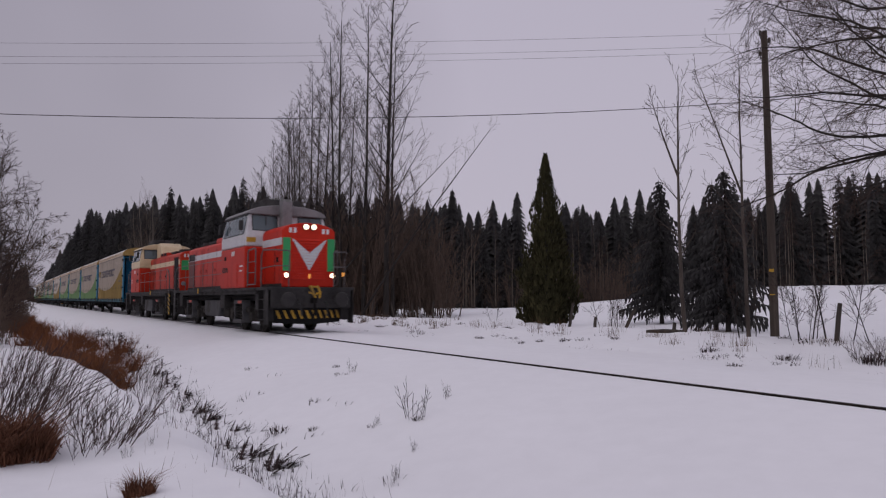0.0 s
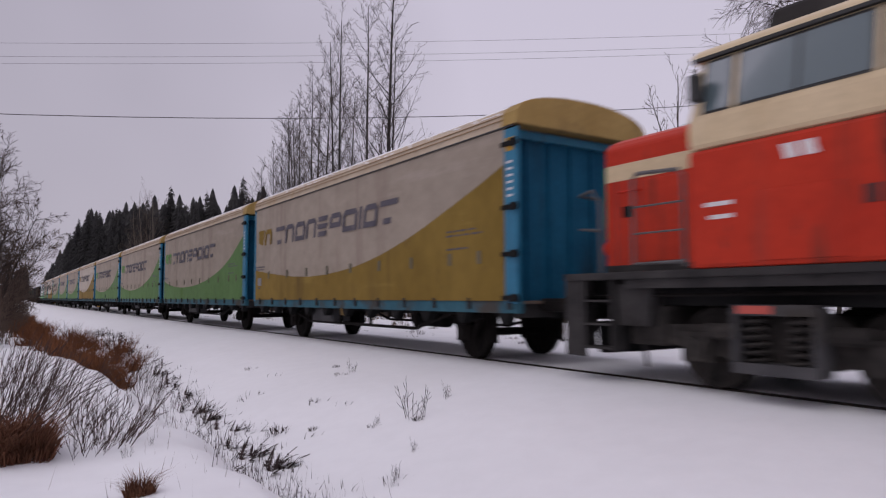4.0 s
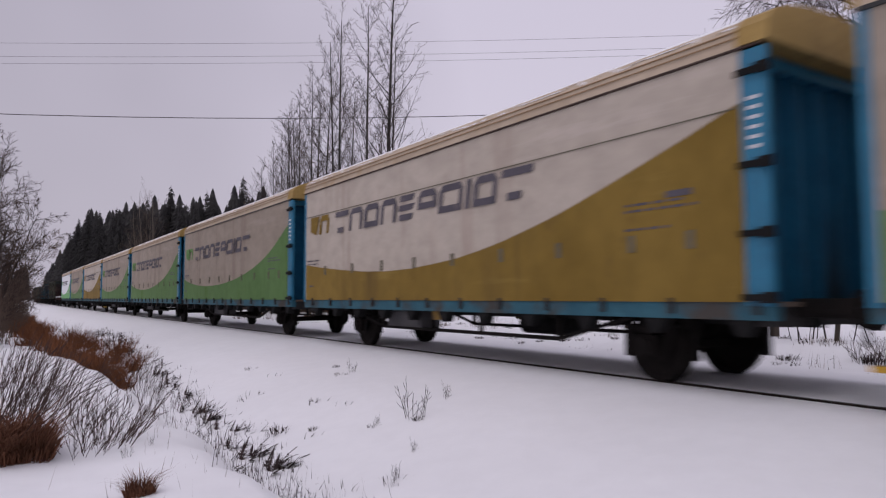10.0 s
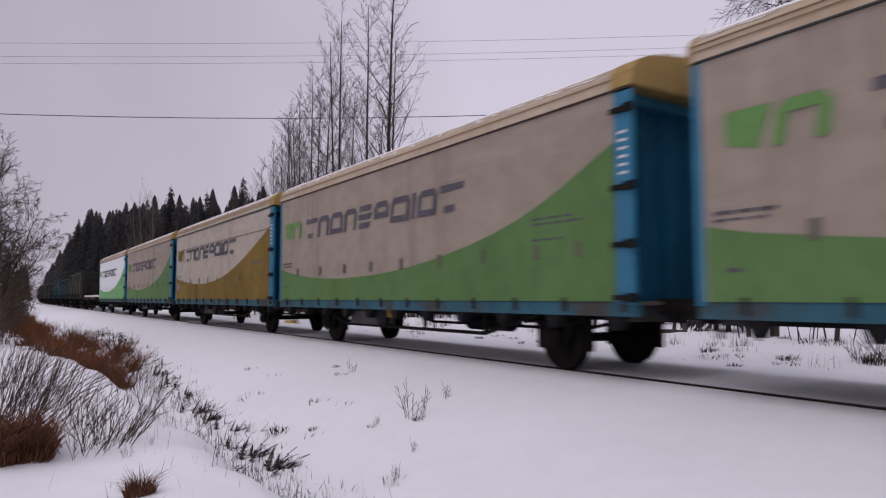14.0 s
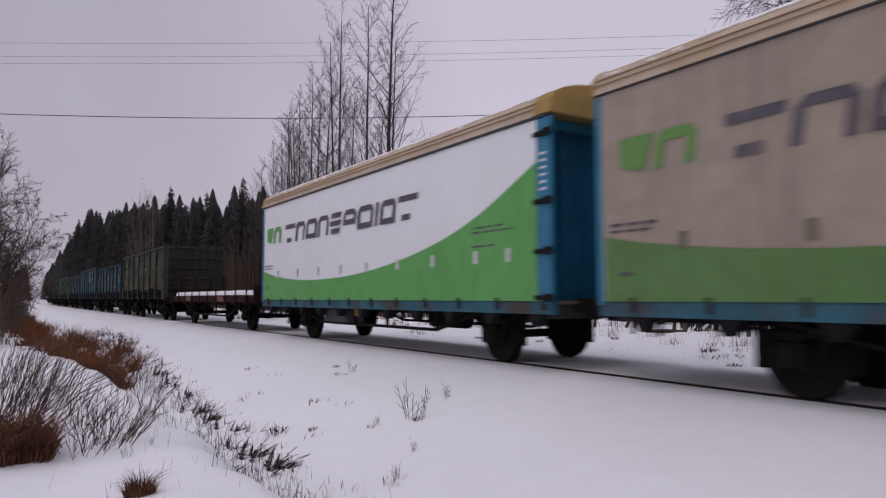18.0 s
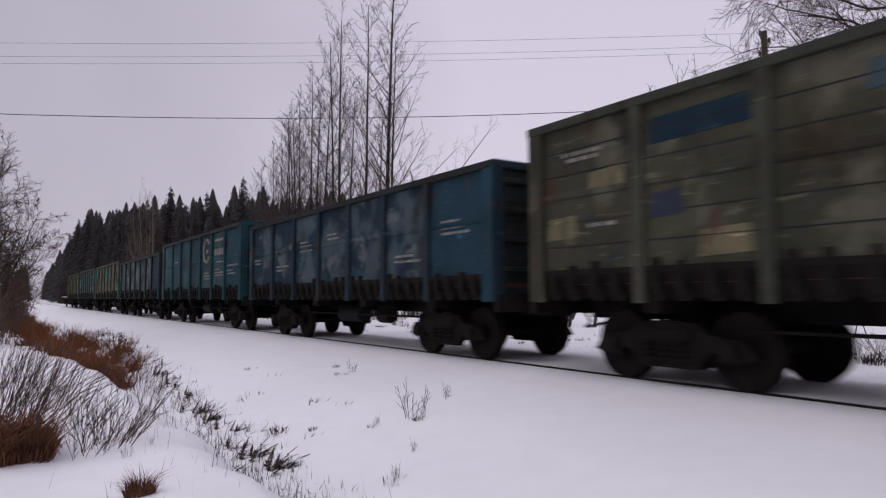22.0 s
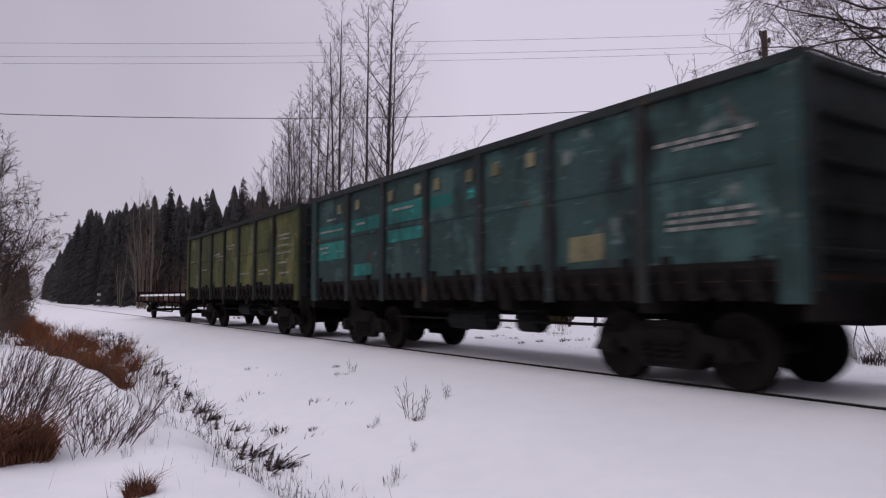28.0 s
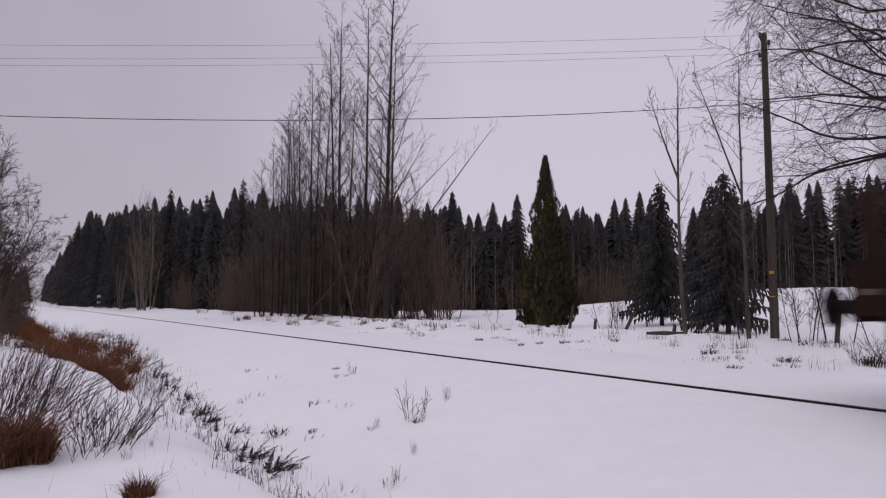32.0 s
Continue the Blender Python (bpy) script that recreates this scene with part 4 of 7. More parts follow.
MOSS = faded("moss_green_paint", (0.0324, 0.0390, 0.0133), (0.0619, 0.0666, 0.0248), (0.0267, 0.0228, 0.0133), 0.58, worn=(((0.0806, 0.0806, 0.0314), 0.52, 0.8, (1, 1, 0.7)), ((0.1176, 0.1008, 0.0392), 0.63, 1.9, (0.8, 1, 1.2))))
RIM = faded("dark_rim_and_end_shade", (0.012, 0.016, 0.016), (0.026, 0.031, 0.030), (0.02, 0.015, 0.013))
RIM_GREEN = faded("dull_green_rim", (0.0300, 0.0353, 0.0255), (0.0488, 0.0540, 0.0390), (0.0225, 0.0165, 0.0128))
TURQ_PATCH = faded("turquoise_patch", (0.012, 0.095, 0.085), (0.020, 0.140, 0.120), (0.02, 0.045, 0.042))
RUST_PATCH = faded("rust_patch", (0.045, 0.026, 0.018), (0.080, 0.048, 0.034), (0.03, 0.022, 0.018))
DARK_PATCH = faded("dark_patch", (0.012, 0.017, 0.026), (0.022, 0.030, 0.044), (0.02, 0.02, 0.02))
SAND_PATCH = faded("sand_patch", (0.105, 0.095, 0.055), (0.16, 0.145, 0.085), (0.06, 0.05, 0.035))


# ---- flat wagon with stakes ----
def flat_wagon(label, deep):
    root = tagged(new("flat_wagon"), label, "freight wagon", "flat wagons")
    half = 6.1
    part("deck", Mesh().box(-half, half, -1.38, 1.38, 1.16, 1.22), PLANK, root)
    snow = Mesh()
    nx, ny = 60, 8
    for i in range(nx + 1):
        for j in range(ny + 1):
            x, y = -half + 0.95 + (2 * half - 1.05) * i / nx, 1.43 * (-1, -0.985, -0.7, -0.35, 0, 0.35, 0.7, 0.985, 1)[j]
            edge = 0 if i in (0, nx) or j in (0, ny) else 1
            snow.v.append((x, y, 1.225 + edge * (deep + 0.02 * noise.noise((x, y * 0.8, 4)))))
    for i in range(nx):
        for j in range(ny):
            a = i * (ny + 1) + j
            snow.f.append((a, a + ny + 1, a + ny + 2, a + 1))
    part("snow_load", snow, SNOW, root, "even layer of fresh snow on the deck", smooth=True)
    xs = [-half + 0.35 + i * 1.26 for i in range(10)]
    for side in (-1, 1):
        part("side_sill", Mesh().box(-half, half, min(side * 1.30, side * 1.40), max(side * 1.30, side * 1.40), 0.96, 1.16), FLAT_RED, root, "dark red steel side sill")
        for i in range(9):
            a, b = xs[i] + 0.07, xs[i + 1] - 0.07
            board = part("side_board", Mesh().box(a, b, min(side * 1.41, side * 1.45), max(side * 1.41, side * 1.45), 0.98, 1.215), FLAT_LIGHT if i in (2, 6) else FLAT_RED, root)
            if i in (2, 6) and side < 0:
                t = Mesh()
                for k in range(3):
                    words(t, a + 0.15, b - 0.15 - 0.1 * k, -1.4535, -1.4505, 1.02 + k * 0.06, 1.055 + k * 0.06, i)
                tagged(part("stencil_mark", t, STENCIL, board), kind="stuff")
        for x in xs:
            p = part("stake_pocket", Mesh().box(x - 0.07, x + 0.07, min(side * 1.40, side * 1.50), max(side * 1.40, side * 1.50), 0.90, 1.215), FLAT_RED, root)
            part("stake", Mesh().prism([(x - 0.026, 1.0), (x + 0.026, 1.0), (x + 0.014, 3.18), (x - 0.014, 3.18)], side * 1.445, side * 1.475), FLAT_RED, p, "tall dark red steel stake")
        r = Mesh()
        for a, b in (((-4.2, 0.92), (-2.6, 0.46)), ((-2.6, 0.46), (2.6, 0.46)), ((2.6, 0.46), (4.2, 0.92))):
            r.tube([(a[0], side * 1.2, a[1]), (b[0], side * 1.2, b[1])], [0.035, 0.035], 5)
        for x in (-2.6, -0.9, 0.9, 2.6):
            r.box(x - 0.03, x + 0.03, side * 1.2 - 0.03, side * 1.2 + 0.03, 0.46, 0.96)
        part("truss_rod", r, GEAR, root)
    for s in (-1, 1):
        e = part("end_board", Mesh().box(s * half - 0.04, s * half + 0.04, -1.38, 1.38, 0.90, 1.50), FLAT_RED, root)
        for y in (-1.0, -0.35, 0.35, 1.0):
            part("end_stake", Mesh().box(s * half + s * 0.02 - 0.045, s * half + s * 0.02 + 0.045, y - 0.05, y + 0.05, 0.95, 2.2), FLAT_RED, e)
    und = Mesh()
    for y in (-0.55, 0.55):
        und.box(-half, half, y - 0.07, y + 0.07, 0.84, 1.16)
    for i in range(9):
        und.box(-5.6 + i * 1.4 - 0.05, -5.6 + i * 1.4 + 0.05, -1.3, 1.3, 0.98, 1.16)
    part("underframe", und, GEAR, root)
    part("air_tank", Mesh().cyl((-0.6, 0.3, 0.7), (0.6, 0.3, 0.7), 0.18, 14), BLACK, root)
    for x in (-4.2, 4.2):
        axle_guard(root, x)
    buffers(root, half, 1.04, GEAR, 0.5)
    return root


# ---- diesel locomotive: short hood forward (+x), cab, long hood behind ----
def arch(half, low, side, top, n=8):
    """Hood outline as (y, z): upright sides and a flat arched roof."""
    return [(-half, low), (-half, side)] + [(-half * math.cos(math.pi * i / n) * 0.97, side + (top - side) * math.sin(math.pi * i / n)) for i in range(1, n)] + [(half, side), (half, low)]


def rail_run(pts, r=0.014):
    return Mesh().tube(pts, [r] * len(pts), 6)


def locomotive(old):
    red, trim = (RED_FADED, CREAM) if old else (RED, GREY_PAINT)
    label = "faded red and cream diesel locomotive with open hood door" if old else "red and grey diesel locomotive with lit headlamps and green panels"
    root = tagged(new("diesel_locomotive"), label, "locomotive", "locomotives")
    # chassis
    part("chassis", Mesh().box(-6.75, 6.45, -1.12, 1.12, 1.02, 1.36), BLACK, root)
    part("belly_frame", Mesh().box(-2.3, 1.9, -0.5, 0.5, 0.55, 1.02), BLACK, root)
    part("walkway", Mesh().box(-6.80, 6.50, -1.47, 1.47, 1.36, 1.46), FRAME, root, "dark grey walkway edge", bevel=0.015)
    for s in (-1, 1):
        part("valance", Mesh().box(-5.6, 5.4, s * 1.40 - 0.02, s * 1.40 + 0.02, 1.24, 1.36), FRAME, root)
    # short hood
    nose = part("short_hood", Mesh().prism(arch(0.90, 1.46, 3.28, 3.54), 4.28, 6.20, "x"), red, root, bevel=0.04)
    for s in (-1, 1):
        part("stripe", Mesh().box(4.30, 6.17, min(s * 0.900, s * 0.905), max(s * 0.900, s * 0.905), 2.80, 3.04), trim, nose)
        part("skirt", Mesh().box(4.30, 6.20, min(s * 0.900, s * 0.912), max(s * 0.900, s * 0.912), 1.46, 1.58), FRAME, nose)
        part("hood_door", Mesh().box(4.62, 5.50, min(s * 0.900, s * 0.913), max(s * 0.900, s * 0.913), 1.62, 2.76), red, nose, bevel=0.008)
        # black plate laid on the hood for the shade inside a vent
        part("vent_hole", Mesh().box(5.70, 5.86, min(s * 0.900, s * 0.915), max(s * 0.900, s * 0.915), 2.26, 2.42), BLACK, nose)
        part("step_iron", rail_run([(5.55, s * 0.900, 2.62), (5.55, s * 0.99, 2.62), (5.85, s * 0.99, 2.62), (5.85, s * 0.900, 2.62)]), RED, nose)
        for x in (4.58, 5.54, 5.98):
            part("panel_seam", Mesh().box(x - 0.008, x + 0.008, min(s * 0.900, s * 0.905), max(s * 0.900, s * 0.905), 1.60, 2.79), RUBBER, nose)
    # nose front
    fx = 6.202
    for s in (-1, 1):
        part("green_panel", Mesh().box(fx, fx + 0.015, s * 0.755 - 0.125, s * 0.755 + 0.125, 1.98, 3.04), GREEN_PANEL, nose, "bright green front panel")
    lv = Mesh()
    for i in range(15):
        z = 1.72 + i * 0.088
        lv.prism([(fx, z), (fx + 0.03, z), (fx, z + 0.07)], -0.57, 0.57)
    part("front_grille", lv, red, nose)
    for i in range(11):
        za, zb = 2.02 + i * 0.09, 2.102 + i * 0.09
        for s in (-1, 1):
            ring = [(s * h, z) for h, z in ((0.57 * max(0.0, za - 2.57) / 0.45, za), (0.02 + 0.58 * (za - 2.02), za), (0.02 + 0.58 * (zb - 2.02), zb), (0.57 * max(0.0, zb - 2.57) / 0.45, zb))]
            part("chevron_slat", Mesh().prism(ring, fx + 0.031, fx + 0.036, "x"), trim, nose)
    for s in (-1, 1):
        part("lamp_ring", Mesh().cyl((fx, s * 0.13, 3.40), (fx + 0.06, s * 0.13, 3.40), 0.105, 18), RUBBER, nose)
        lens = Mesh().cyl((fx + 0.06, s * 0.13, 3.40), (fx + 0.075, s * 0.13, 3.40), 0.085, 18)
        part("headlamp", lens, LAMP if not old else GLASS, nose, "lit round headlamp" if not old else "unlit headlamp")
        part("lamp_ring", Mesh().cyl((fx, s * 0.78, 1.84), (fx + 0.07, s * 0.78, 1.84), 0.105, 18), RED, nose)
        part("marker_lamp", Mesh().cyl((fx + 0.07, s * 0.78, 1.84), (fx + 0.085, s * 0.78, 1.84), 0.078, 18), LAMP if not old else GLASS, nose, "lit round marker lamp" if not old else "")
        for k in range(2):
            y = s * 0.56 + (k - 0.5) * 0.15
            part("number_mark", Mesh().box(fx, fx + 0.012, y - 0.045, y + 0.045, 3.20, 3.36), WHITE_MARK, nose)
    part("front_marker", Mesh().box(fx + 0.03, fx + 0.07, -0.03, 0.03, 1.74, 1.88), AMBER if not old else YELLOW, nose, "small amber lamp")
    # cab
    cab = part("cab", Mesh().prism([(1.40, 1.46), (4.30, 1.46), (4.30, 2.86), (1.40, 2.86)], -1.5, 1.5), red, root, bevel=0.05)
    up = Mesh()
    ring0, ring1 = [(1.40, -1.5), (4.30, -1.5), (4.30, 1.5), (1.40, 1.5)], [(1.52, -1.36), (4.16, -1.36), (4.16, 1.36), (1.52, 1.36)]
    up.v = [(x, y, 2.862) for x, y in ring0] + [(x, y, 3.20) for x, y in ring0] + [(x, y, 3.98) for x, y in ring1]
    up.f = [(0, 3, 2, 1), (8, 9, 10, 11)] + [(a + i, a + (i + 1) % 4, a + 4 + (i + 1) % 4, a + 4 + i) for a in (0, 4) for i in range(4)]
    upper = part("cab_upper", up, trim, root, "pale upper half of the cab", bevel=0.06)
    roof_ring = [(-1.40, 3.96)] + [(-1.40 * math.cos(math.pi * i / 12), 3.98 + 0.34 * math.sin(math.pi * i / 12)) for i in range(1, 12)] + [(1.40, 3.96)]
    part("cab_roof", Mesh().prism(roof_ring, 1.42, 4.30, "x"), ROOF_GREY if not old else CREAM, root, "arched cab roof", bevel=0.03)

    def slope(z):
        return (z - 3.20) / 0.78

    def pane(m, x0, x1, z0, z1, s, off):
        """An upright window on the leaning cab side."""
        y0, y1 = 1.5 - 0.14 * slope(z0) + off, 1.5 - 0.14 * slope(z1) + off
        b = len(m.v)
        m.v += [(x0, s * y0, z0), (x1, s * y0, z0), (x1, s * y1, z1), (x0, s * y1, z1)] + [(x0, s * (y0 - 0.03), z0), (x1, s * (y0 - 0.03), z0), (x1, s * (y1 - 0.03), z1), (x0, s * (y1 - 0.03), z1)]
        m.f += [(b, b + 1, b + 2, b + 3), (b + 7, b + 6, b + 5, b + 4)] + [(b + i, b + 4 + i, b + 4 + (i + 1) % 4, b + (i + 1) % 4) for i in range(4)]
        return m

    def front_pane(m, xe, s, y0, y1, z0, z1, off):
        x0, x1 = (4.30 - 0.14 * slope(z0), 4.30 - 0.14 * slope(z1)) if xe > 0 else (1.40 + 0.12 * slope(z0), 1.40 + 0.12 * slope(z1))
        o = off if xe > 0 else -off
        b = len(m.v)
        m.v += [(x0 + o, y0, z0), (x0 + o, y1, z0), (x1 + o, y1, z1), (x1 + o, y0, z1)] + [(x0 - o, y0, z0), (x0 - o, y1, z0), (x1 - o, y1, z1), (x1 - o, y0, z1)]
        m.f += [(b, b + 1, b + 2, b + 3), (b + 7, b + 6, b + 5, b + 4)] + [(b + i, b + 4 + i, b + 4 + (i + 1) % 4, b + (i + 1) % 4) for i in range(4)]
        return m

    for s in (-1, 1):
        for x0, x1 in ((1.62, 2.06), (2.20, 2.92), (2.96, 3.62), (3.74, 4.06)):
            seal = part("window_seal", pane(Mesh(), x0 - 0.03, x1 + 0.03, 3.27, 3.93, s, 0.006), RUBBER, upper)
            part("side_window", pane(Mesh(), x0, x1, 3.30, 3.90, s, 0.012), GLASS, seal)
        part("mirror", Mesh().box(4.02, 4.16, min(s * 1.52, s * 1.66), max(s * 1.52, s * 1.66), 3.40, 3.74), RUBBER, upper, "black wing mirror", bevel=0.03)
        part("mirror", Mesh().box(1.50, 1.60, min(s * 1.52, s * 1.64), max(s * 1.52, s * 1.64), 3.44, 3.80), RUBBER, upper, bevel=0.03)
        part("rain_gutter", Mesh().box(1.45, 4.25, min(s * 1.36, s * 1.42), max(s * 1.36, s * 1.42), 3.95, 3.99), RUBBER, upper)
        for xe in (1, -1):
            seal = part("window_seal", front_pane(Mesh(), xe, s, min(s * 0.36, s * 1.26), max(s * 0.36, s * 1.26), 3.40, 3.95, 0.006), RUBBER, upper)
            part("front_window", front_pane(Mesh(), xe, s, min(s * 0.40, s * 1.22), max(s * 0.40, s * 1.22), 3.43, 3.92, 0.012), GLASS, seal)
            x = 4.22 if xe > 0 else 1.45
            part("wiper", rail_run([(x + xe * 0.03, s * 0.8, 3.95), (x + xe * 0.06, s * 0.78, 3.62)], 0.012), RUBBER, seal)
        part("cab_plate", Mesh().box(4.301, 4.312, s * 1.3 - 0.16, s * 1.3 + 0.16, 3.0, 3.16), YELLOW, cab)
        emb = Mesh()
        for k in range(2):
            emb.prism([(2.74 + k * 0.20, 2.58), (2.88 + k * 0.20, 2.58), (2.92 + k * 0.20, 2.74), (2.78 + k * 0.20, 2.74)], s * 1.50, s * 1.508)
        part("emblem_mark", emb, WHITE_MARK, cab)
        for k in range(4):
            part("number_mark", Mesh().box(1.62 + k * 0.19, 1.74 + k * 0.19, min(s * 1.5, s * 1.506), max(s * 1.5, s * 1.506), 2.02, 2.20), FRAME, cab)
        part("cab_hatch", Mesh().box(2.45, 3.45, min(s * 1.5, s * 1.512), max(s * 1.5, s * 1.512), 1.52, 2.28), red, cab, bevel=0.01)
        # the cab vent's dark inside, likewise a black plate on the surface
        part("vent_hole", Mesh().box(1.86, 2.08, min(s * 1.5, s * 1.508), max(s * 1.5, s * 1.508), 2.46, 2.60), BLACK, cab)
        tl = Mesh()
        for k in range(2):
            tl.box(3.72, 4.02 + 0.06 * k, min(s * 1.5, s * 1.506), max(s * 1.5, s * 1.506), 2.02 + k * 0.15, 2.07 + k * 0.15)
        tagged(part("data_panel", tl, WHITE_MARK, cab), kind="stuff")
    # long hood
    hood = part("long_hood", Mesh().prism(arch(0.90, 1.46, 3.28, 3.50), -6.36, 1.40, "x"), red, root, bevel=0.04)
    for s in (-1, 1):
        part("stripe", Mesh().box(-6.34, 1.40, min(s * 0.900, s * 0.905), max(s * 0.900, s * 0.905), 2.78, 3.02), trim, hood)
        part("skirt", Mesh().box(-6.36, 1.40, min(s * 0.900, s * 0.912), max(s * 0.900, s * 0.912), 1.46, 1.60), FRAME, hood)
        for a, b in ((-4.9, -3.9), (-3.86, -2.9), (-2.86, -1.5), (-1.46, -0.1)):
            part("hood_door", Mesh().box(a, b, min(s * 0.900, s * 0.914), max(s * 0.900, s * 0.914), 1.64, 2.76), red, hood, bevel=0.008)
            part("door_latch", Mesh().box(b - 0.14, b - 0.08, min(s * 0.910, s * 0.930), max(s * 0.910, s * 0.930), 2.2, 2.32), BLACK, hood)
        for x in (-4.93, -3.88, -2.88, -1.48, -0.06, 1.12):
            part("panel_seam", Mesh().box(x - 0.010, x + 0.010, min(s * 0.900, s * 0.907), max(s * 0.900, s * 0.907), 1.61, 3.2), RUBBER, hood)
        for z0 in (1.80, 2.42):
            g = Mesh()
            for k in range(6):
                z = z0 + k * 0.065
                g.prism([(s * 0.900, z), (s * 0.935, z), (s * 0.900, z + 0.05)], 0.15, 1.05, "x")
            part("louvre_bank", g, red, hood)
        if old:
            # no opening is cut: a black plate stands for the unlit inside
            part("open_doorway", Mesh().box(-5.98, -5.12, min(s * 0.880, s * 0.918), max(s * 0.880, s * 0.918), 1.52, 3.16), BLACK, hood, "black plate standing for the shaded inside of the open hood doorway")
        else:
            part("end_door", Mesh().box(-6.20, -5.12, min(s * 0.900, s * 0.918), max(s * 0.900, s * 0.918), 1.62, 2.78), DARK_RED, hood)
            part("radiator_grille", Mesh().box(-6.20, -5.12, min(s * 0.900, s * 0.918), max(s * 0.900, s * 0.918), 2.80, 3.10), FRAME, hood)
    part("hood_box", Mesh().prism([(-2.3, 3.40), (-0.4, 3.40), (-0.5, 3.60), (-2.2, 3.60)], -0.72, 0.72), red, hood, bevel=0.03)
    part("hood_fan", Mesh().cyl((-4.8, 0, 3.48), (-4.8, 0, 3.60), 0.62, 24), FRAME, hood)
    part("hood_roof_plate", Mesh().box(-3.9, -2.7, -0.6, 0.6, 3.48, 3.57), FRAME, hood)
    if old:
        for s in (-1, 1):
            for x in (-2.1, -1.3):
                part("box_grille", Mesh().box(x, x + 0.6, min(s * 0.71, s * 0.732), max(s * 0.71, s * 0.732), 3.44, 3.58), BLACK, hood)
    # long hood end
    ex = -6.362
    part("end_panel", Mesh().box(ex - 0.015, ex, -0.84, 0.84, 2.50, 2.98) if old else Mesh().box(ex - 0.015, ex, -0.8, 0.8, 2.55, 2.95), GREEN_PANEL, hood, "green end panel")
    part("end_wedge", Mesh().prism([(-0.42, 2.41), (0.42, 2.41), (0, 1.75)], ex - 0.02, ex, "x"), trim, hood)
    for s in (-1, 1):
        part("end_lamp", Mesh().cyl((ex - 0.07, s * 0.13, 3.34), (ex, s * 0.13, 3.34), 0.11, 16), ROOF_GREY, hood)
        part("end_lamp", Mesh().cyl((ex - 0.07, s * 0.74, 1.84), (ex, s * 0.74, 1.84), 0.10, 16), ROOF_GREY, hood)
        for k in range(2):
            y = s * 0.6 + (k - 0.5) * 0.17
            part("number_mark", Mesh().box(ex - 0.012, ex, y - 0.045, y + 0.045, 3.14, 3.30), WHITE_MARK, hood)
    # exhaust and roof gear
    if old:
        st = Mesh().prism([(-0.25, 3.40), (1.38, 3.40), (1.38, 4.30), (0.65, 4.30), (0.15, 4.05)], -0.58, 0.58)
        part("exhaust_housing", st, CREAM, root, "cream exhaust housing", bevel=0.06)
        for x, y, z in ((0.75, -0.42, 4.28), (0.45, -0.2, 4.26), (0.95, 0.3, 4.28)):
            part("horn", Mesh().cyl((x, y, z), (x, y, z + 0.12), 0.03, 6).cyl((x + 0.04, y, z + 0.13), (x - 0.16, y, z + 0.14), 0.035, 10, 0.065), FRAME, root)
    else:
        part("exhaust_duct", Mesh().prism([(4.32, 3.45), (4.66, 3.45), (4.66, 4.40), (4.58, 4.50), (4.32, 4.50)], -0.36, 0.02), ROOF_GREY, root, "grey exhaust duct before the cab", bevel=0.05)
        part("exhaust_pipe", Mesh().cyl((4.5, -0.17, 4.48), (4.5, -0.17, 4.58), 0.06, 10), FRAME, root)
    part("roof_box", Mesh().prism([(2.05, 4.24), (3.85, 4.24), (3.70, 4.60), (2.25, 4.60)], -0.66, 0.66), FRAME, root, "dark roof intake box", bevel=0.05)
    part("aerial", rail_run([(2.6, 0.95, 4.2), (2.6, 0.95, 4.6)], 0.01), BLACK, root)
    # railings
    for s in (-1, 1):
        y = s * 1.43
        for z in (2.02, 2.52):
            part("handrail", rail_run([(-6.1, y, z), (1.36, y, z)]), RAILING, root)
        for x in (-5.9, -4.5, -3.0, -1.5, 0.0, 1.25):
            part("stanchion", rail_run([(x, y, 1.46), (x, y, 2.52)]), RAILING, root)
        part("corner_rail", rail_run([(-6.1, y, 2.52), (-6.35, y, 2.45), (-6.6, y, 2.1), (-6.62, y, 1.0)], 0.028), RAILING, root)
        part("cab_step_rail", rail_run([(4.42, y, 1.5), (4.42, y, 2.62), (4.5, y, 2.70), (5.14, y, 2.74), (5.22, y, 2.66), (5.22, y, 1.56), (4.42, y, 1.56)], 0.028), RAILING, root)
        for z in (1.95, 2.3):
            part("step_rung", rail_run([(4.42, y, z), (5.22, y, z)]), RAILING, root)
        part("nose_rail", rail_run([(5.80, y, 1.46), (5.80, y, 2.42), (5.95, y, 2.62), (6.42, s * 1.2, 2.62), (6.46, s * 0.75, 2.60)], 0.022), RAILING, root)
        part("nose_rail", rail_run([(5.80, y, 2.05), (6.42, s * 1.2, 2.12), (6.46, s * 0.75, 2.12)], 0.018), RAILING, root)
        part("nose_rail", rail_run([(6.44, s * 0.76, 1.46), (6.46, s * 0.75, 2.60)], 0.02), RAILING, root)
        for e in (-1, 1):
            tip = 6.72 if e < 0 else 6.42
            steps = Mesh()
            for k, z in enumerate((0.42, 0.74, 1.06)):
                steps.box(e * (tip - 0.52) - 0.28, e * (tip - 0.52) + 0.28, min(s * 1.18, s * 1.45), max(s * 1.18, s * 1.45), z, z + 0.03)
            steps.box(e * (tip - 0.52) - 0.30, e * (tip - 0.52) - 0.27, min(s * 1.15, s * 1.45), max(s * 1.15, s * 1.45), 0.40, 1.36).box(e * (tip - 0.52) + 0.27, e * (tip - 0.52) + 0.30, min(s * 1.15, s * 1.45), max(s * 1.15, s * 1.45), 0.40, 1.36)
            part("boarding_step", steps, FRAME, root)
            board = part("hazard_board", Mesh().box(e * (tip - 0.12) - 0.20, e * (tip - 0.12) + 0.20, min(s * 1.42, s * 1.44), max(s * 1.42, s * 1.44), 0.30, 1.46), BLACK if (old and e < 0) else FRAME, root)
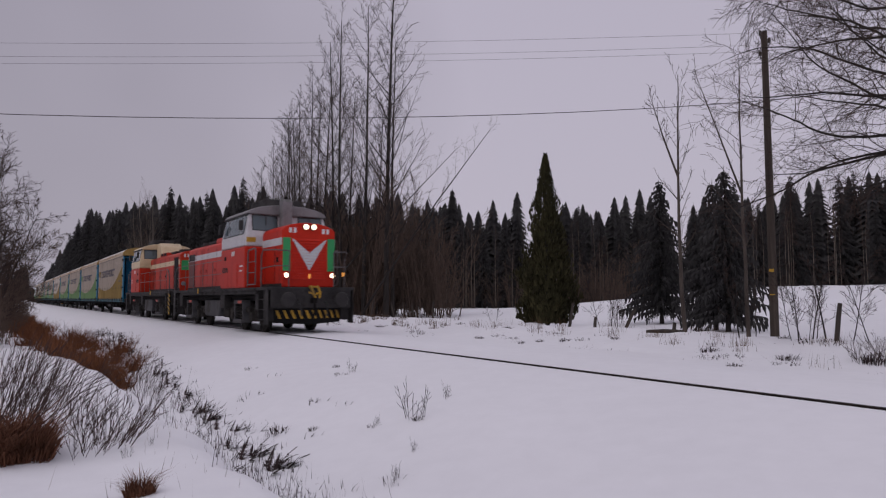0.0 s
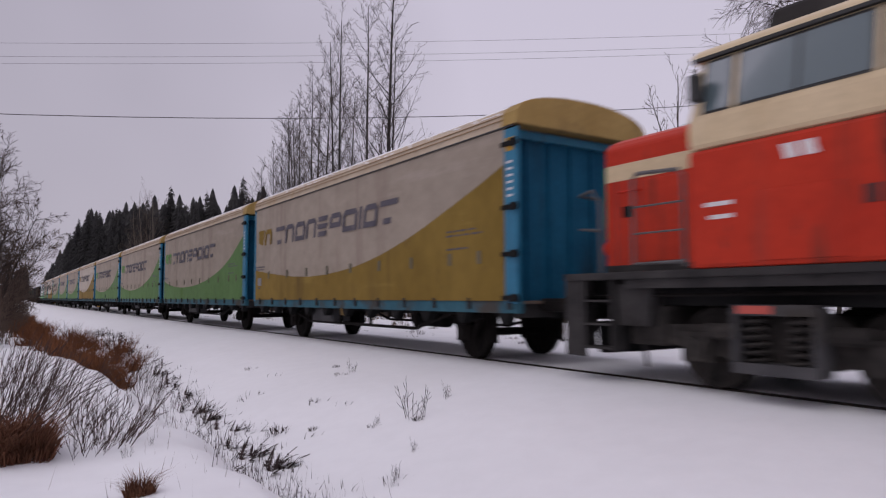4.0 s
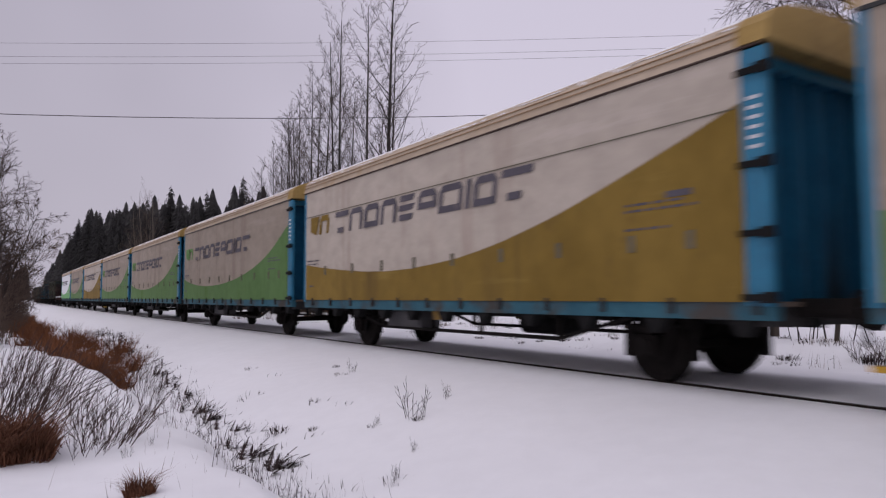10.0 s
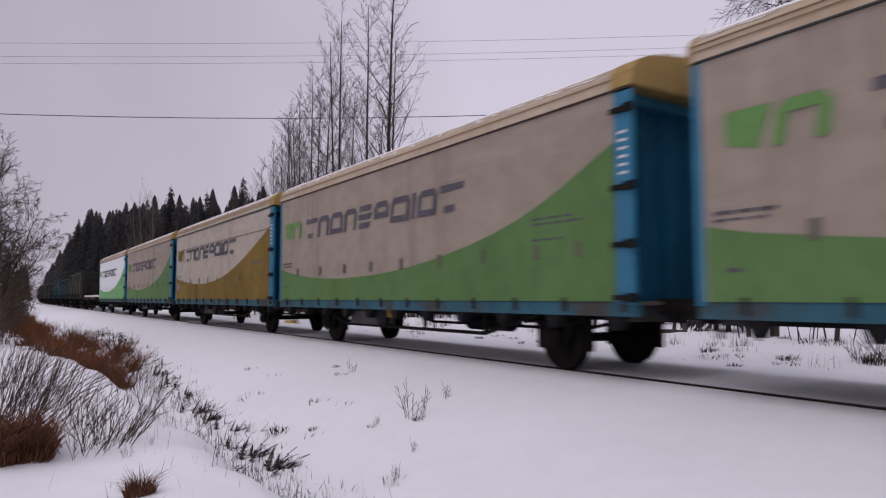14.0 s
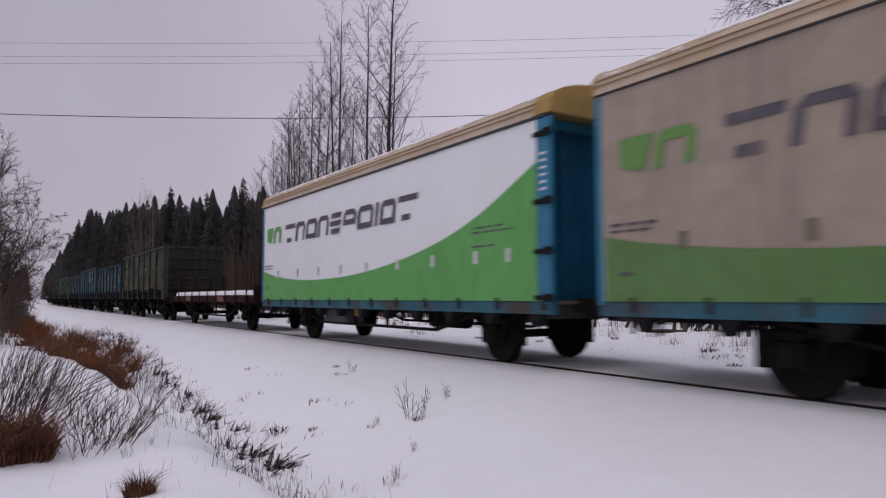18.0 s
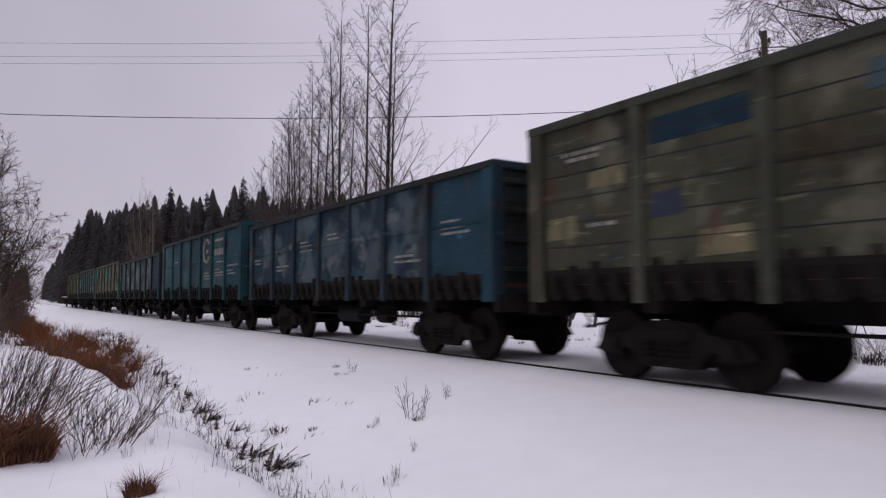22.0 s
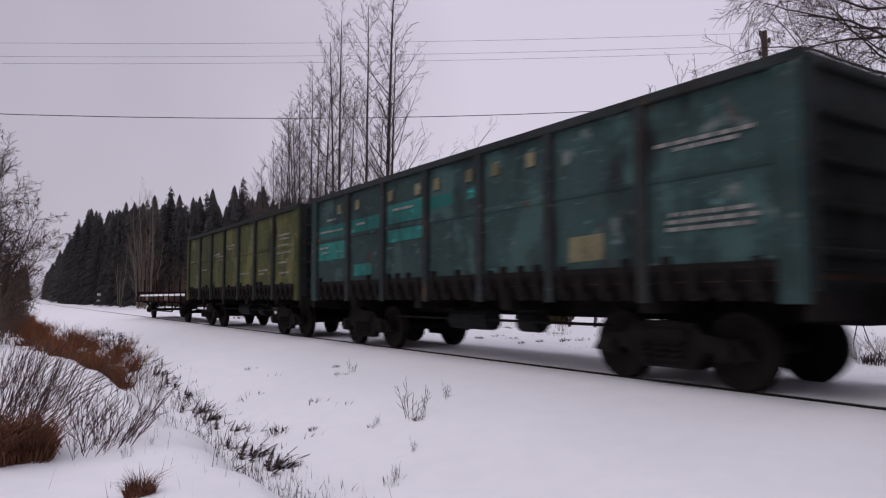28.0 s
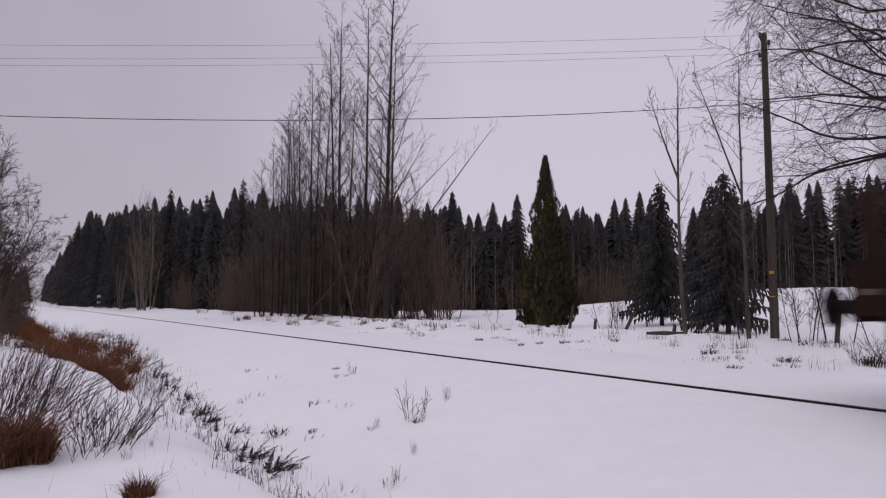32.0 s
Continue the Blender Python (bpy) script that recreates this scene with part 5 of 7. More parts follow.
            if old and e < 0:
                for k in range(5):
                    z = 0.32 + k * 0.21
                    part("hazard_stripe", Mesh().prism([(e * (tip - 0.12) - 0.20, z), (e * (tip - 0.12) + 0.20, z + 0.12), (e * (tip - 0.12) + 0.20, z + 0.23), (e * (tip - 0.12) - 0.20, z + 0.11)], s * 1.44, s * 1.445), YELLOW, board)
        part("step_light", Mesh().box(-2.12, -1.98, min(s * 1.47, s * 1.49), max(s * 1.47, s * 1.49), 1.30, 1.50), YELLOW, root, "yellow walkway plate")
        for x0, x1, z0, z1, yy in ((0.75, 1.45, 0.40, 1.02, 1.18), (1.5, 2.1, 0.52, 1.02, 1.10), (-2.35, -1.75, 0.48, 1.02, 1.12), (4.9, 5.5, 0.5, 1.02, 1.2), (-6.2, -5.3, 0.55, 1.02, 1.1)):
            part("equipment_box", Mesh().box(x0, x1, min(s * 0.4, s * yy), max(s * 0.4, s * yy), z0, z1), BOGIE, root, bevel=0.03)
        for x in (1.15, -2.6):
            part("air_reservoir", Mesh().cyl((x, s * 0.95, 0.66), (x + 0.75, s * 0.95, 0.66), 0.19, 14), FRAME, root)
        part("brake_pipe", rail_run([(-6.4, s * 1.30, 1.16), (-2.0, s * 1.32, 1.12), (0.6, s * 1.30, 1.18), (6.2, s * 1.30, 1.14)], 0.025), GEAR, root)
        part("fuel_tank", Mesh().prism([(-1.55, 0.42), (0.45, 0.42), (0.62, 0.60), (0.62, 1.04), (-1.62, 1.04), (-1.62, 0.6)], s * 0.55, s * 1.30), TANK, root, "grey fuel tank", bevel=0.05)
    # ends: buffer beam, buffers, hook, plough
    for e in (-1, 1):
        tip = 6.72 if e < 0 else 6.42
        beam = part("buffer_beam", Mesh().box(e * tip - 0.08, e * tip + 0.08, -1.35, 1.35, 0.80, 1.40), FRAME, root, bevel=0.03)
        for s in (-1, 1):
            m = Mesh().cyl((e * (tip + 0.06), s * 0.885, 1.06), (e * (tip + 0.28), s * 0.885, 1.06), 0.15, 16).cyl((e * (tip + 0.26), s * 0.885, 1.06), (e * (tip + 0.40), s * 0.885, 1.06), 0.09, 12).cyl((e * (tip + 0.38), s * 0.885, 1.06), (e * (tip + 0.43), s * 0.885, 1.06), 0.25, 22, 0.22)
            part("buffer", m, FRAME, root)
            part("brake_hose", Mesh().tube([(e * (tip + 0.08), s * 0.45, 1.0), (e * (tip + 0.26), s * 0.46, 0.9), (e * (tip + 0.30), s * 0.42, 0.55)], [0.028] * 3, 6), RUBBER, root)
        part("coupling_hook", Mesh().box(min(e * (tip + 0.06), e * (tip + 0.36)), max(e * (tip + 0.06), e * (tip + 0.36)), -0.06, 0.06, 0.96, 1.12).cyl((e * (tip + 0.30), 0, 1.0), (e * (tip + 0.30), 0, 0.56), 0.04, 8), GEAR, root)
        pl = Mesh()
        pl.v = [(e * (tip - 0.27), -1.12, 0.34), (e * (tip + 0.03), 0, 0.28), (e * (tip - 0.27), 1.12, 0.34), (e * (tip - 0.22), -1.12, 0.78), (e * (tip + 0.06), 0, 0.78), (e * (tip - 0.22), 1.12, 0.78), (e * (tip - 0.42), -1.12, 0.34), (e * (tip - 0.42), 1.12, 0.34), (e * (tip - 0.42), -1.12, 0.78), (e * (tip - 0.42), 1.12, 0.78)]
        pl.f = [(0, 1, 4, 3), (1, 2, 5, 4), (0, 3, 8, 6), (2, 7, 9, 5), (3, 4, 5, 9, 8), (0, 6, 7, 2, 1), (6, 8, 9, 7)]
        plough = part("snow_plough", pl, BLACK, root, "black snow plough with yellow stripes" if e > 0 and not old else "black snow plough")
        for k in range(10 if e > 0 and not old else 0):
            y = -1.02 + k * 0.222
            def at_plate(yy, z):
                t = 1 - abs(yy) / 1.12
                return (e * (tip - 0.27 + 0.30 * t + (0.05 - 0.02 * t) * (z - 0.30) / 0.48 + 0.012), yy, z)
            w = 0.085
            q = Mesh()
            q.v = [at_plate(y - 0.08, 0.73), at_plate(y - 0.08 + w, 0.73), at_plate(y + 0.06 + w * 0.6, 0.47), at_plate(y + 0.06 - w * 0.3, 0.47)]
            q.v += [(x - e * 0.011, yy, z) for x, yy, z in q.v]
            q.f = [(0, 1, 2, 3), (7, 6, 5, 4), (0, 4, 5, 1), (1, 5, 6, 2), (2, 6, 7, 3), (3, 7, 4, 0)]
            part("hazard_stripe", q, YELLOW, plough)
    if not old:
        cp = Mesh().box(6.50, 6.58, -0.10, 0.14, 1.44, 1.50)
        for pts, r in (([(6.62, -0.10, 1.5), (6.72, -0.04, 1.25), (6.68, 0.04, 1.1)], 0.042), ([(6.62, 0.12, 1.5), (6.72, 0.18, 1.3), (6.68, 0.18, 1.12)], 0.038), ([(6.58, -0.15, 1.30), (6.70, 0.02, 1.22), (6.62, 0.24, 1.32)], 0.03)):
            cp.tube(pts, [r] * 3, 8)
        part("hose_coupling", cp, YELLOW, root, "yellow coupling hoses and valves")
        part("side_marker", Mesh().box(6.46, 6.51, 1.04, 1.10, 1.82, 1.94), AMBER, root, "small amber lamp")
    # bogies
    for bx in (-3.75, 3.35):
        m = Mesh()
        for s in (-1, 1):
            y = s * 1.10
            m.prism([(-1.75, 0.55), (-1.70, 0.78), (-0.7, 0.80), (-0.5, 0.95), (0.5, 0.95), (0.7, 0.80), (1.70, 0.78), (1.75, 0.55), (1.2, 0.50), (0.55, 0.36), (-0.55, 0.36), (-1.2, 0.50)], y - 0.06, y + 0.06)
            for q in (-1.08, 1.08):
                m.box(q - 0.2, q + 0.2, y - 0.1, y + 0.16, 0.34, 0.70)
                m.cyl((q, y + s * 0.1, 0.50), (q, y + s * 0.22, 0.50), 0.15, 14)
                m.cyl((q - 0.55 * (1 if q > 0 else -1), y + s * 0.12, 0.72), (q - 0.15 * (1 if q > 0 else -1), y + s * 0.12, 0.72), 0.10, 10)
        m.box(-0.3, 0.3, -1.0, 1.0, 0.5, 0.9)
        b = part("bogie", m, BOGIE, root, "", (bx, 0, 0))
        for s in (-1, 1):
            for q in (-0.26, 0.26):
                part("coil_spring", coil(Mesh(), q, s * 1.28, 0.40, 0.92, 0.13, 6), BOGIE, b)
            part("spring_cradle", Mesh().box(-0.48, 0.48, min(s * 1.14, s * 1.44), max(s * 1.14, s * 1.44), 0.28, 0.40).box(-0.50, -0.43, min(s * 1.14, s * 1.40), max(s * 1.14, s * 1.40), 0.3, 1.0).box(0.43, 0.50, min(s * 1.14, s * 1.40), max(s * 1.14, s * 1.40), 0.3, 1.0), TANK, b)
            part("spring_cap", Mesh().box(-0.46, 0.46, min(s * 1.14, s * 1.42), max(s * 1.14, s * 1.42), 0.92, 1.04), TANK, b)
            part("red_plate", Mesh().box(0.0, 0.40, min(s * 1.42, s * 1.435), max(s * 1.42, s * 1.435), 0.94, 1.03), BRAKE_RED, b, "small red plate")
        for q in (-1.08, 1.08):
            part("wheelset", LOCO_WHEELSET, GEAR, b, "", (q, 0, 0.50))
    for s in (-1, 1):
        for x in (-5.6, 1.2, 5.3):
            sand = Mesh()
            sand.prism([(x - 0.25, 0.75), (x + 0.25, 0.75), (x + 0.3, 1.3), (x - 0.3, 1.3)], s * 1.05, s * 1.36)
            sand.tube([(x, s * 1.2, 0.75), (x + 0.1, s * 1.0, 0.2)], [0.03, 0.025], 6)
            part("sand_box", sand, FRAME, root)
    return root


DARK_RED = mat("dark_red_door", (0.10, 0.018, 0.014), (0.16, 0.028, 0.02), 2.0, 0.6, 0, 0.1, 25)

# ---- the train: arc length of each vehicle at the start of the clip ----
TRAIN = []


def couple(root, s, turned=False):
    TRAIN.append((root, s, turned))


couple(locomotive(False), -27.0)
couple(locomotive(True), -41.5, True)
for number in range(1, 12):
    style = PRINT_OCHRE if number in (1, 5, 9) else PRINT_BRIGHT if number == 11 else PRINT_GREEN
    couple(van(number, style, CANVAS_WHITE if number == 11 else CANVAS_PALE if number in (5, 9) else CANVAS, number in (3, 5, 8)), -48.64 - 14.16 * (number - 1) + (0.30 if number > 8 else 0.0))
couple(flat_wagon("dark red flat wagon with tall stakes, snow on its deck", 0.155), -210.9)
GONDOLAS = [
    (3.72, OLIVE, OLIVE, RIM_GREEN, "weathered olive-green open gondola wagon with steel ribs", 3, False, "scuffs"),
    (3.43, NAVY, DEEP_BLUE, RIM_BLUE, "worn navy blue open gondola wagon with light blue patches", 4, False, False),
    (3.71, TEAL, DEEP_TEAL, DEEP_TEAL, "teal open gondola wagon with a pale ring emblem", 5, False, "ring"),
    (3.43, SLATE, DEEP_BLUE, RIM, "patched slate-blue open gondola wagon with a dark blue end panel", 6, False, False),
    (3.63, KHAKI, KHAKI, RIM_GREEN, "khaki and turquoise open gondola wagon with diagonal end braces", 7, True, False),
    (3.70, DEEP, DEEP, RIM, "dark green open gondola wagon with turquoise repainted patches", 8, False, "squares"),
    (3.70, MOSS, MOSS, RIM, "moss-green open gondola wagon with dark ribs", 9, False, "scrawl")]
for i, row in enumerate(GONDOLAS):
    couple(gondola(*row), -218.4 - 6.46 - 13.92 * i)
couple(flat_wagon("dark red flat wagon with faded stencilled boards at the train's end", 0.095), -322.1)


# ---- trees, shrubs and grass ----
def grow(outs, p, d, length, r, level, rnd, spec):
    """One limb as a wandering tapered tube, and its side limbs."""
    n = max(3 if level < 2 else 2, int(length / spec["seg"][level]))
    pts, radii = [tuple(p)], [r]
    pos, way = Vector(p), Vector(d).normalized()
    for i in range(n):
        way = (way + Vector((rnd.gauss(0, 1), rnd.gauss(0, 1), rnd.gauss(0, 1))) * spec["wander"][level] + Vector((0, 0, spec["rise"][level]))).normalized()
        pos = pos + way * (length / n)
        pts.append(tuple(pos))
        radii.append(max(spec["thin"], r * (1 - 0.85 * (i + 1) / n)))
    outs[level].tube(pts, radii, (7, 4, 3, 3)[level], False)
    if level + 1 < len(outs):
        kids = spec["kids"][level]
        for i in range(kids):
            t = spec["bare"][level] + (1 - spec["bare"][level]) * (i + rnd.random()) / kids
            k = min(n - 1, int(t * n))
            a, b = Vector(pts[k]), Vector(pts[k + 1])
            q = a.lerp(b, t * n - k)
            w = (b - a).normalized()
            side = w.cross(Vector((rnd.gauss(0, 1), rnd.gauss(0, 1), rnd.gauss(0, 1)))).normalized()
            ang = radians(rnd.gauss(spec["angle"][level], 9))
            size = length * spec["ratio"][level] * (1.08 - spec["taper"][level] * t) * rnd.uniform(0.65, 1.2)
            grow(outs, q, w * math.cos(ang) + side * math.sin(ang), size, max(spec["thin"], radii[k] * spec.get("slim", 0.55)), level + 1, rnd, spec)


ASPEN = dict(seg=(0.9, 0.5, 0.35, 0.3), wander=(0.006, 0.030, 0.045, 0.06), rise=(0.02, 0.028, 0.035, 0.03), kids=(36, 9, 4), bare=(0.26, 0.12, 0.15), angle=(36, 32, 34), ratio=(0.265, 0.30, 0.42), taper=(0.76, 0.4, 0.4), thin=0.0062, slim=0.34)
SAPLING = dict(seg=(0.4, 0.3, 0.25, 0.2), wander=(0.04, 0.09, 0.14, 0.15), rise=(0.03, 0.10, 0.06, 0.03), kids=(17, 5, 2), bare=(0.22, 0.15, 0.2), angle=(42, 36, 38), ratio=(0.28, 0.40, 0.5), taper=(0.6, 0.5, 0.4), thin=0.0035, slim=0.40)
STEM = dict(seg=(0.9, 0.6, 0.5), wander=(0.015, 0.08, 0.12), rise=(0.03, 0.12, 0.08), kids=(14, 4), bare=(0.55, 0.2), angle=(34, 30), ratio=(0.20, 0.40), taper=(0.5, 0.5), thin=0.007)
WILLOW = dict(seg=(0.5, 0.35, 0.25, 0.2), wander=(0.05, 0.10, 0.14, 0.16), rise=(0.03, 0.06, 0.04, 0.03), kids=(24, 10, 5), bare=(0.12, 0.12, 0.15), angle=(46, 42, 42), ratio=(0.36, 0.42, 0.5), taper=(0.6, 0.5, 0.4), thin=0.0055)
THICKET = dict(seg=(1.1, 0.7, 0.6), wander=(0.05, 0.13, 0.18), rise=(0.03, 0.12, 0.08), kids=(13, 3), bare=(0.12, 0.2), angle=(36, 34), ratio=(0.30, 0.44), taper=(0.6, 0.5), thin=0.010)


def bare_tree(name, label, height, r, spec, seed, trunk=BARK, twig=TWIG, stems=1, spread=0.1):
    rnd = random.Random(seed)
    root = tagged(new(name), label, "tree")
    outs = [Mesh() for _ in range(len(spec["seg"]))]
    for i in range(stems):
        a = rnd.uniform(0, 6.28)
        lean = spread * (0.3 + rnd.random()) if stems > 1 else spread * 0.1
        o = 0.0 if stems == 1 else rnd.uniform(0.1, 0.5)
        grow(outs, (o * math.cos(a), o * math.sin(a), -0.25), (lean * math.cos(a), lean * math.sin(a), 1), height * (1 if i == 0 else rnd.uniform(0.6, 0.98)), r * (1 if i == 0 else rnd.uniform(0.5, 0.9)), 0, rnd, spec)
    part("trunk", outs[0], trunk, root, smooth=True)
    if len(outs) > 3:
        part("bough", outs[1], trunk, root)
    crown = outs[2]
    for extra in (outs[3:] or outs[1:2]):
        b = len(crown.v)
        crown.v += extra.v
        crown.f += [tuple(i + b for i in f) for f in extra.f]
    part("crown", crown, twig, root)
    return root


def spruce_parts(height, reach, seed, low=0.05, gap=0.30, arms=8, droop=0.42, fine=7, leaf=0.8, hang=1.0):
    """Trunk and a crown of drooping fans of needle sprays."""
    rnd = random.Random(seed)
    trunk, crown = Mesh(), Mesh()
    trunk.tube([(0, 0, -0.3), (0.02, 0, height * 0.5), (0, 0, height)], [0.012 * height + 0.03, 0.008 * height, 0.01], 7)
    z = height * low
    while z < height * 0.985:
        t = z / height
        full = reach * (1 - t) ** 0.85 * (0.75 + 0.25 * min(1, t / 0.12)) + 0.10
        for i in range(arms):
            a = 2 * math.pi * (i + rnd.random()) / arms
            L, sag = full * rnd.uniform(0.5, 1.22), droop * rnd.uniform(0.5, 1.5)
            ca, sa = math.cos(a), math.sin(a)
            zz = z + rnd.uniform(-0.5, 0.5) * gap
            k = max(2, min(fine, int(L / 0.16)))
            prev = (0, 0, zz + 0.05 * L)
            for j in range(1, k + 1):
                f = j / k
                rr = L * f
                h = zz + 0.06 * L - sag * L * f * f + (0.16 * L * max(0, f - 0.7))
                cur = (ca * rr, sa * rr, h)
                w = (0.10 + 0.30 * L * (1 - 0.75 * f)) * rnd.uniform(0.35, 1.3) * leaf
                drop = (rnd.uniform(0.05, 0.16) + 0.08 * L) * hang
                crown.tri(prev, (cur[0] - sa * w, cur[1] + ca * w, h - drop * 0.6), cur)
                crown.tri(prev, cur, (cur[0] + sa * w, cur[1] - ca * w, h - drop * 0.6))
                crown.tri(prev, (cur[0] + rnd.uniform(-0.05, 0.05), cur[1] + rnd.uniform(-0.05, 0.05), h - drop * 1.6), cur)
                prev = cur
        z += gap * (0.65 + 0.5 * (1 - t)) * rnd.uniform(0.8, 1.2)
    crown.tri((0.03, 0, height - 0.35), (-0.03, 0.02, height - 0.35), (0, 0, height + 0.15))
    crown.tri((0, 0.03, height - 0.35), (0, -0.03, height - 0.35), (0, 0, height + 0.15))
    return trunk, crown


def spruce(label, height, reach, seed, needle=NEEDLE, **kw):
    root = tagged(new("spruce_tree"), label, "tree", "spruces")
    trunk, crown = spruce_parts(height, reach, seed, **kw)
    part("trunk", trunk, BARK, root)
    part("crown", crown, needle, root)
    return root


def place(ob, x, y, turn=0.0, scale=1.0, sink=0.0):
    ob.matrix_basis = pose(x, y, lie(x, y) - sink, 0, 0, turn) @ Matrix.Diagonal((scale, scale, scale, 1))
    return ob


def again(ob, x, y, turn, scale=1.0, group="", sink=0.0):
    o = copy_thing(ob, pose(x, y, lie(x, y) - sink, 0, 0, turn))
    o.scale = (scale, scale, scale)
    return tagged(o, group=group) if group else o


rnd = random.Random(11)
# tall aspens over the thicket on the far side
ASPENS = [bare_tree("aspen_tree", "tall leafless aspen with a slender grey trunk", h, r, ASPEN, sd, BARK, TWIG_GREY) for h, r, sd in ((20.5, 0.17, 21), (19.0, 0.13, 22), (15.5, 0.105, 23))]
place(ASPENS[0], -34.3, 18.5)
place(ASPENS[1], -36.6, 18.2, 40)
place(ASPENS[2], -40.2, 17.0, 80)
for kind, x, y, s in ((1, -35.5, 19.6, 0.9), (1, -38.0, 17.4, 0.98), (1, -38.9, 17.2, 0.90), (2, -40.0, 16.2, 0.98), (2, -41.0, 15.9, 0.90), (2, -42.4, 15.9, 0.86), (2, -43.6, 15.7, 0.80), (2, -44.8, 15.5, 0.74), (2, -46.2, 15.4, 0.66), (2, -47.5, 15.2, 0.58), (2, -37.2, 19.4, 0.85), (2, -39.4, 18.4, 0.95), (2, -41.8, 17.2, 0.92), (2, -43.0, 16.6, 0.86), (2, -44.2, 16.9, 0.82), (2, -45.6, 16.2, 0.74), (2, -48.6, 15.9, 0.58)):
    again(ASPENS[kind], x, y, rnd.uniform(0, 360), s, "aspens")
# brown thicket under and behind the aspens
BRUSH = [bare_tree("alder_bush", "dense brown leafless alder thicket", h, 0.035, THICKET, sd, TWIG_RED, TWIG_RED, 7, 0.28) for h, sd in ((5.2, 31), (4.4, 32), (6.2, 33))]
for i, b in enumerate(BRUSH):
    place(b, -44.0 - 2 * i, 21.0 + i)
for i in range(120):
    t = i / 120
    x = -36.0 - 24 * t + rnd.uniform(-1.5, 1.5)
    y = 19.0 + rnd.uniform(-0.6, 6.0) - 2.0 * t
    again(BRUSH[i % 3], x, y, rnd.uniform(0, 360), rnd.uniform(0.95, 1.62) * (1 - 0.25 * t), "alder thicket", 0.1)
for i in range(26):
    again(BRUSH[i % 3], rnd.uniform(-110, -60), rnd.uniform(15.5, 18.5), rnd.uniform(0, 360), rnd.uniform(0.5, 0.9), "alder thicket", 0.1)
for i in range(22):
    t = rnd.random() * 0.6
    again(BRUSH[i % 3], -64.5 + 27 * t + rnd.uniform(-1, 1), 33 + 38 * t ** 0.8 + rnd.uniform(-2, 2) + 6 * (t < 0.5), rnd.uniform(0, 360), rnd.uniform(0.7, 1.25), "alder thicket", 0.1)
# leaning branch and a pale sapling before the left woods
pale = bare_tree("sapling_tree", "pale leafless sapling before the dark woods", 9.5, 0.07, SAPLING, 41, BARK_PALE, TWIG_RED, 5, 0.16)
place(pale, -84.5, 13.9, 0, 1.45)
for x, y, s in ((-82.5, 14.3, 1.3), (-87.0, 14.0, 1.25), (-98, 13.6, 0.9)):
    again(pale, x, y, rnd.uniform(0, 360), s)
LEAN = dict(SAPLING, wander=(0.012, 0.05, 0.08, 0.1), kids=(11, 5, 2), bare=(0.5, 0.15, 0.2), rise=(0.0, 0.08, 0.05, 0.03), ratio=(0.17, 0.4, 0.5))
leaner = bare_tree("leaning_tree", "thin leafless tree leaning far over", 13.4, 0.075, LEAN, 43, BARK, TWIG_GREY)
leaner.matrix_basis = pose(-37.4, 14.9, 0.0, 0, 38, 57)
copy_thing(leaner, pose(-34.6, 17.0, 0.0, 0, 31, 57))

# spruce woods along the far edge
WOODS = [spruce("dark spruce at the edge of the woods", h, w, sd, gap=0.36, arms=8, fine=8, leaf=0.5) for h, w, sd in ((13.0, 2.6, 51), (12.0, 2.2, 52), (14.0, 2.8, 53), (11.0, 2.2, 54))]
EDGE = [(-300, 19.5), (-174, 15.6), (-88, 16.2), (-70, 21.0), (-66, 42), (-62, 56), (-52, 69), (-38, 76), (-8, 84), (70, 95)]
run = []
for (xa, ya), (xb, yb) in zip(EDGE, EDGE[1:]):
    n = int(math.hypot(xb - xa, yb - ya) / 2.6)
    for i in range(n):
        t = i / n
        nx, ny = -(yb - ya), xb - xa
        q = math.hypot(nx, ny)
        run.append((xa + (xb - xa) * t, ya + (yb - ya) * t, nx / q, ny / q))
for i, w in enumerate(WOODS):
    place(w, *run[60 + i * 9][:2], 0, 1.0)
count = 0
GROWTH = [(-600, 1.6), (-260, 1.35), (-205, 1.38), (-168, 1.48), (-119, 1.16), (-76, 0.93), (-60, 0.98), (-30, 0.95), (100, 0.95)]


def far_growth(x):
    """The woods stand taller along the line, and lower again past the clearing."""
    for (xa, ga), (xb, gb) in zip(GROWTH, GROWTH[1:]):
        if x <= xb:
            return ga + (gb - ga) * max(0.0, x - xa) / (xb - xa)
    return GROWTH[-1][1]


for i, (x, y, nx, ny) in enumerate(run):
    if x < -230:
        continue
    for r in range(1 if x < -110 else 2):
        off = r * 3.2 + rnd.uniform(-1.0, 1.6)
        xx, yy = x + nx * off + rnd.uniform(-0.9, 0.9), y + ny * off
        size = rnd.uniform(0.80, 1.08) * (1 + 0.05 * r) * far_growth(x)
        if count < 295:
            count += 1
            again(WOODS[rnd.randrange(4)], xx, yy, rnd.uniform(0, 360), size, "spruce woods", 0.1)
# deeper and farther woods as one mass
far = Mesh()


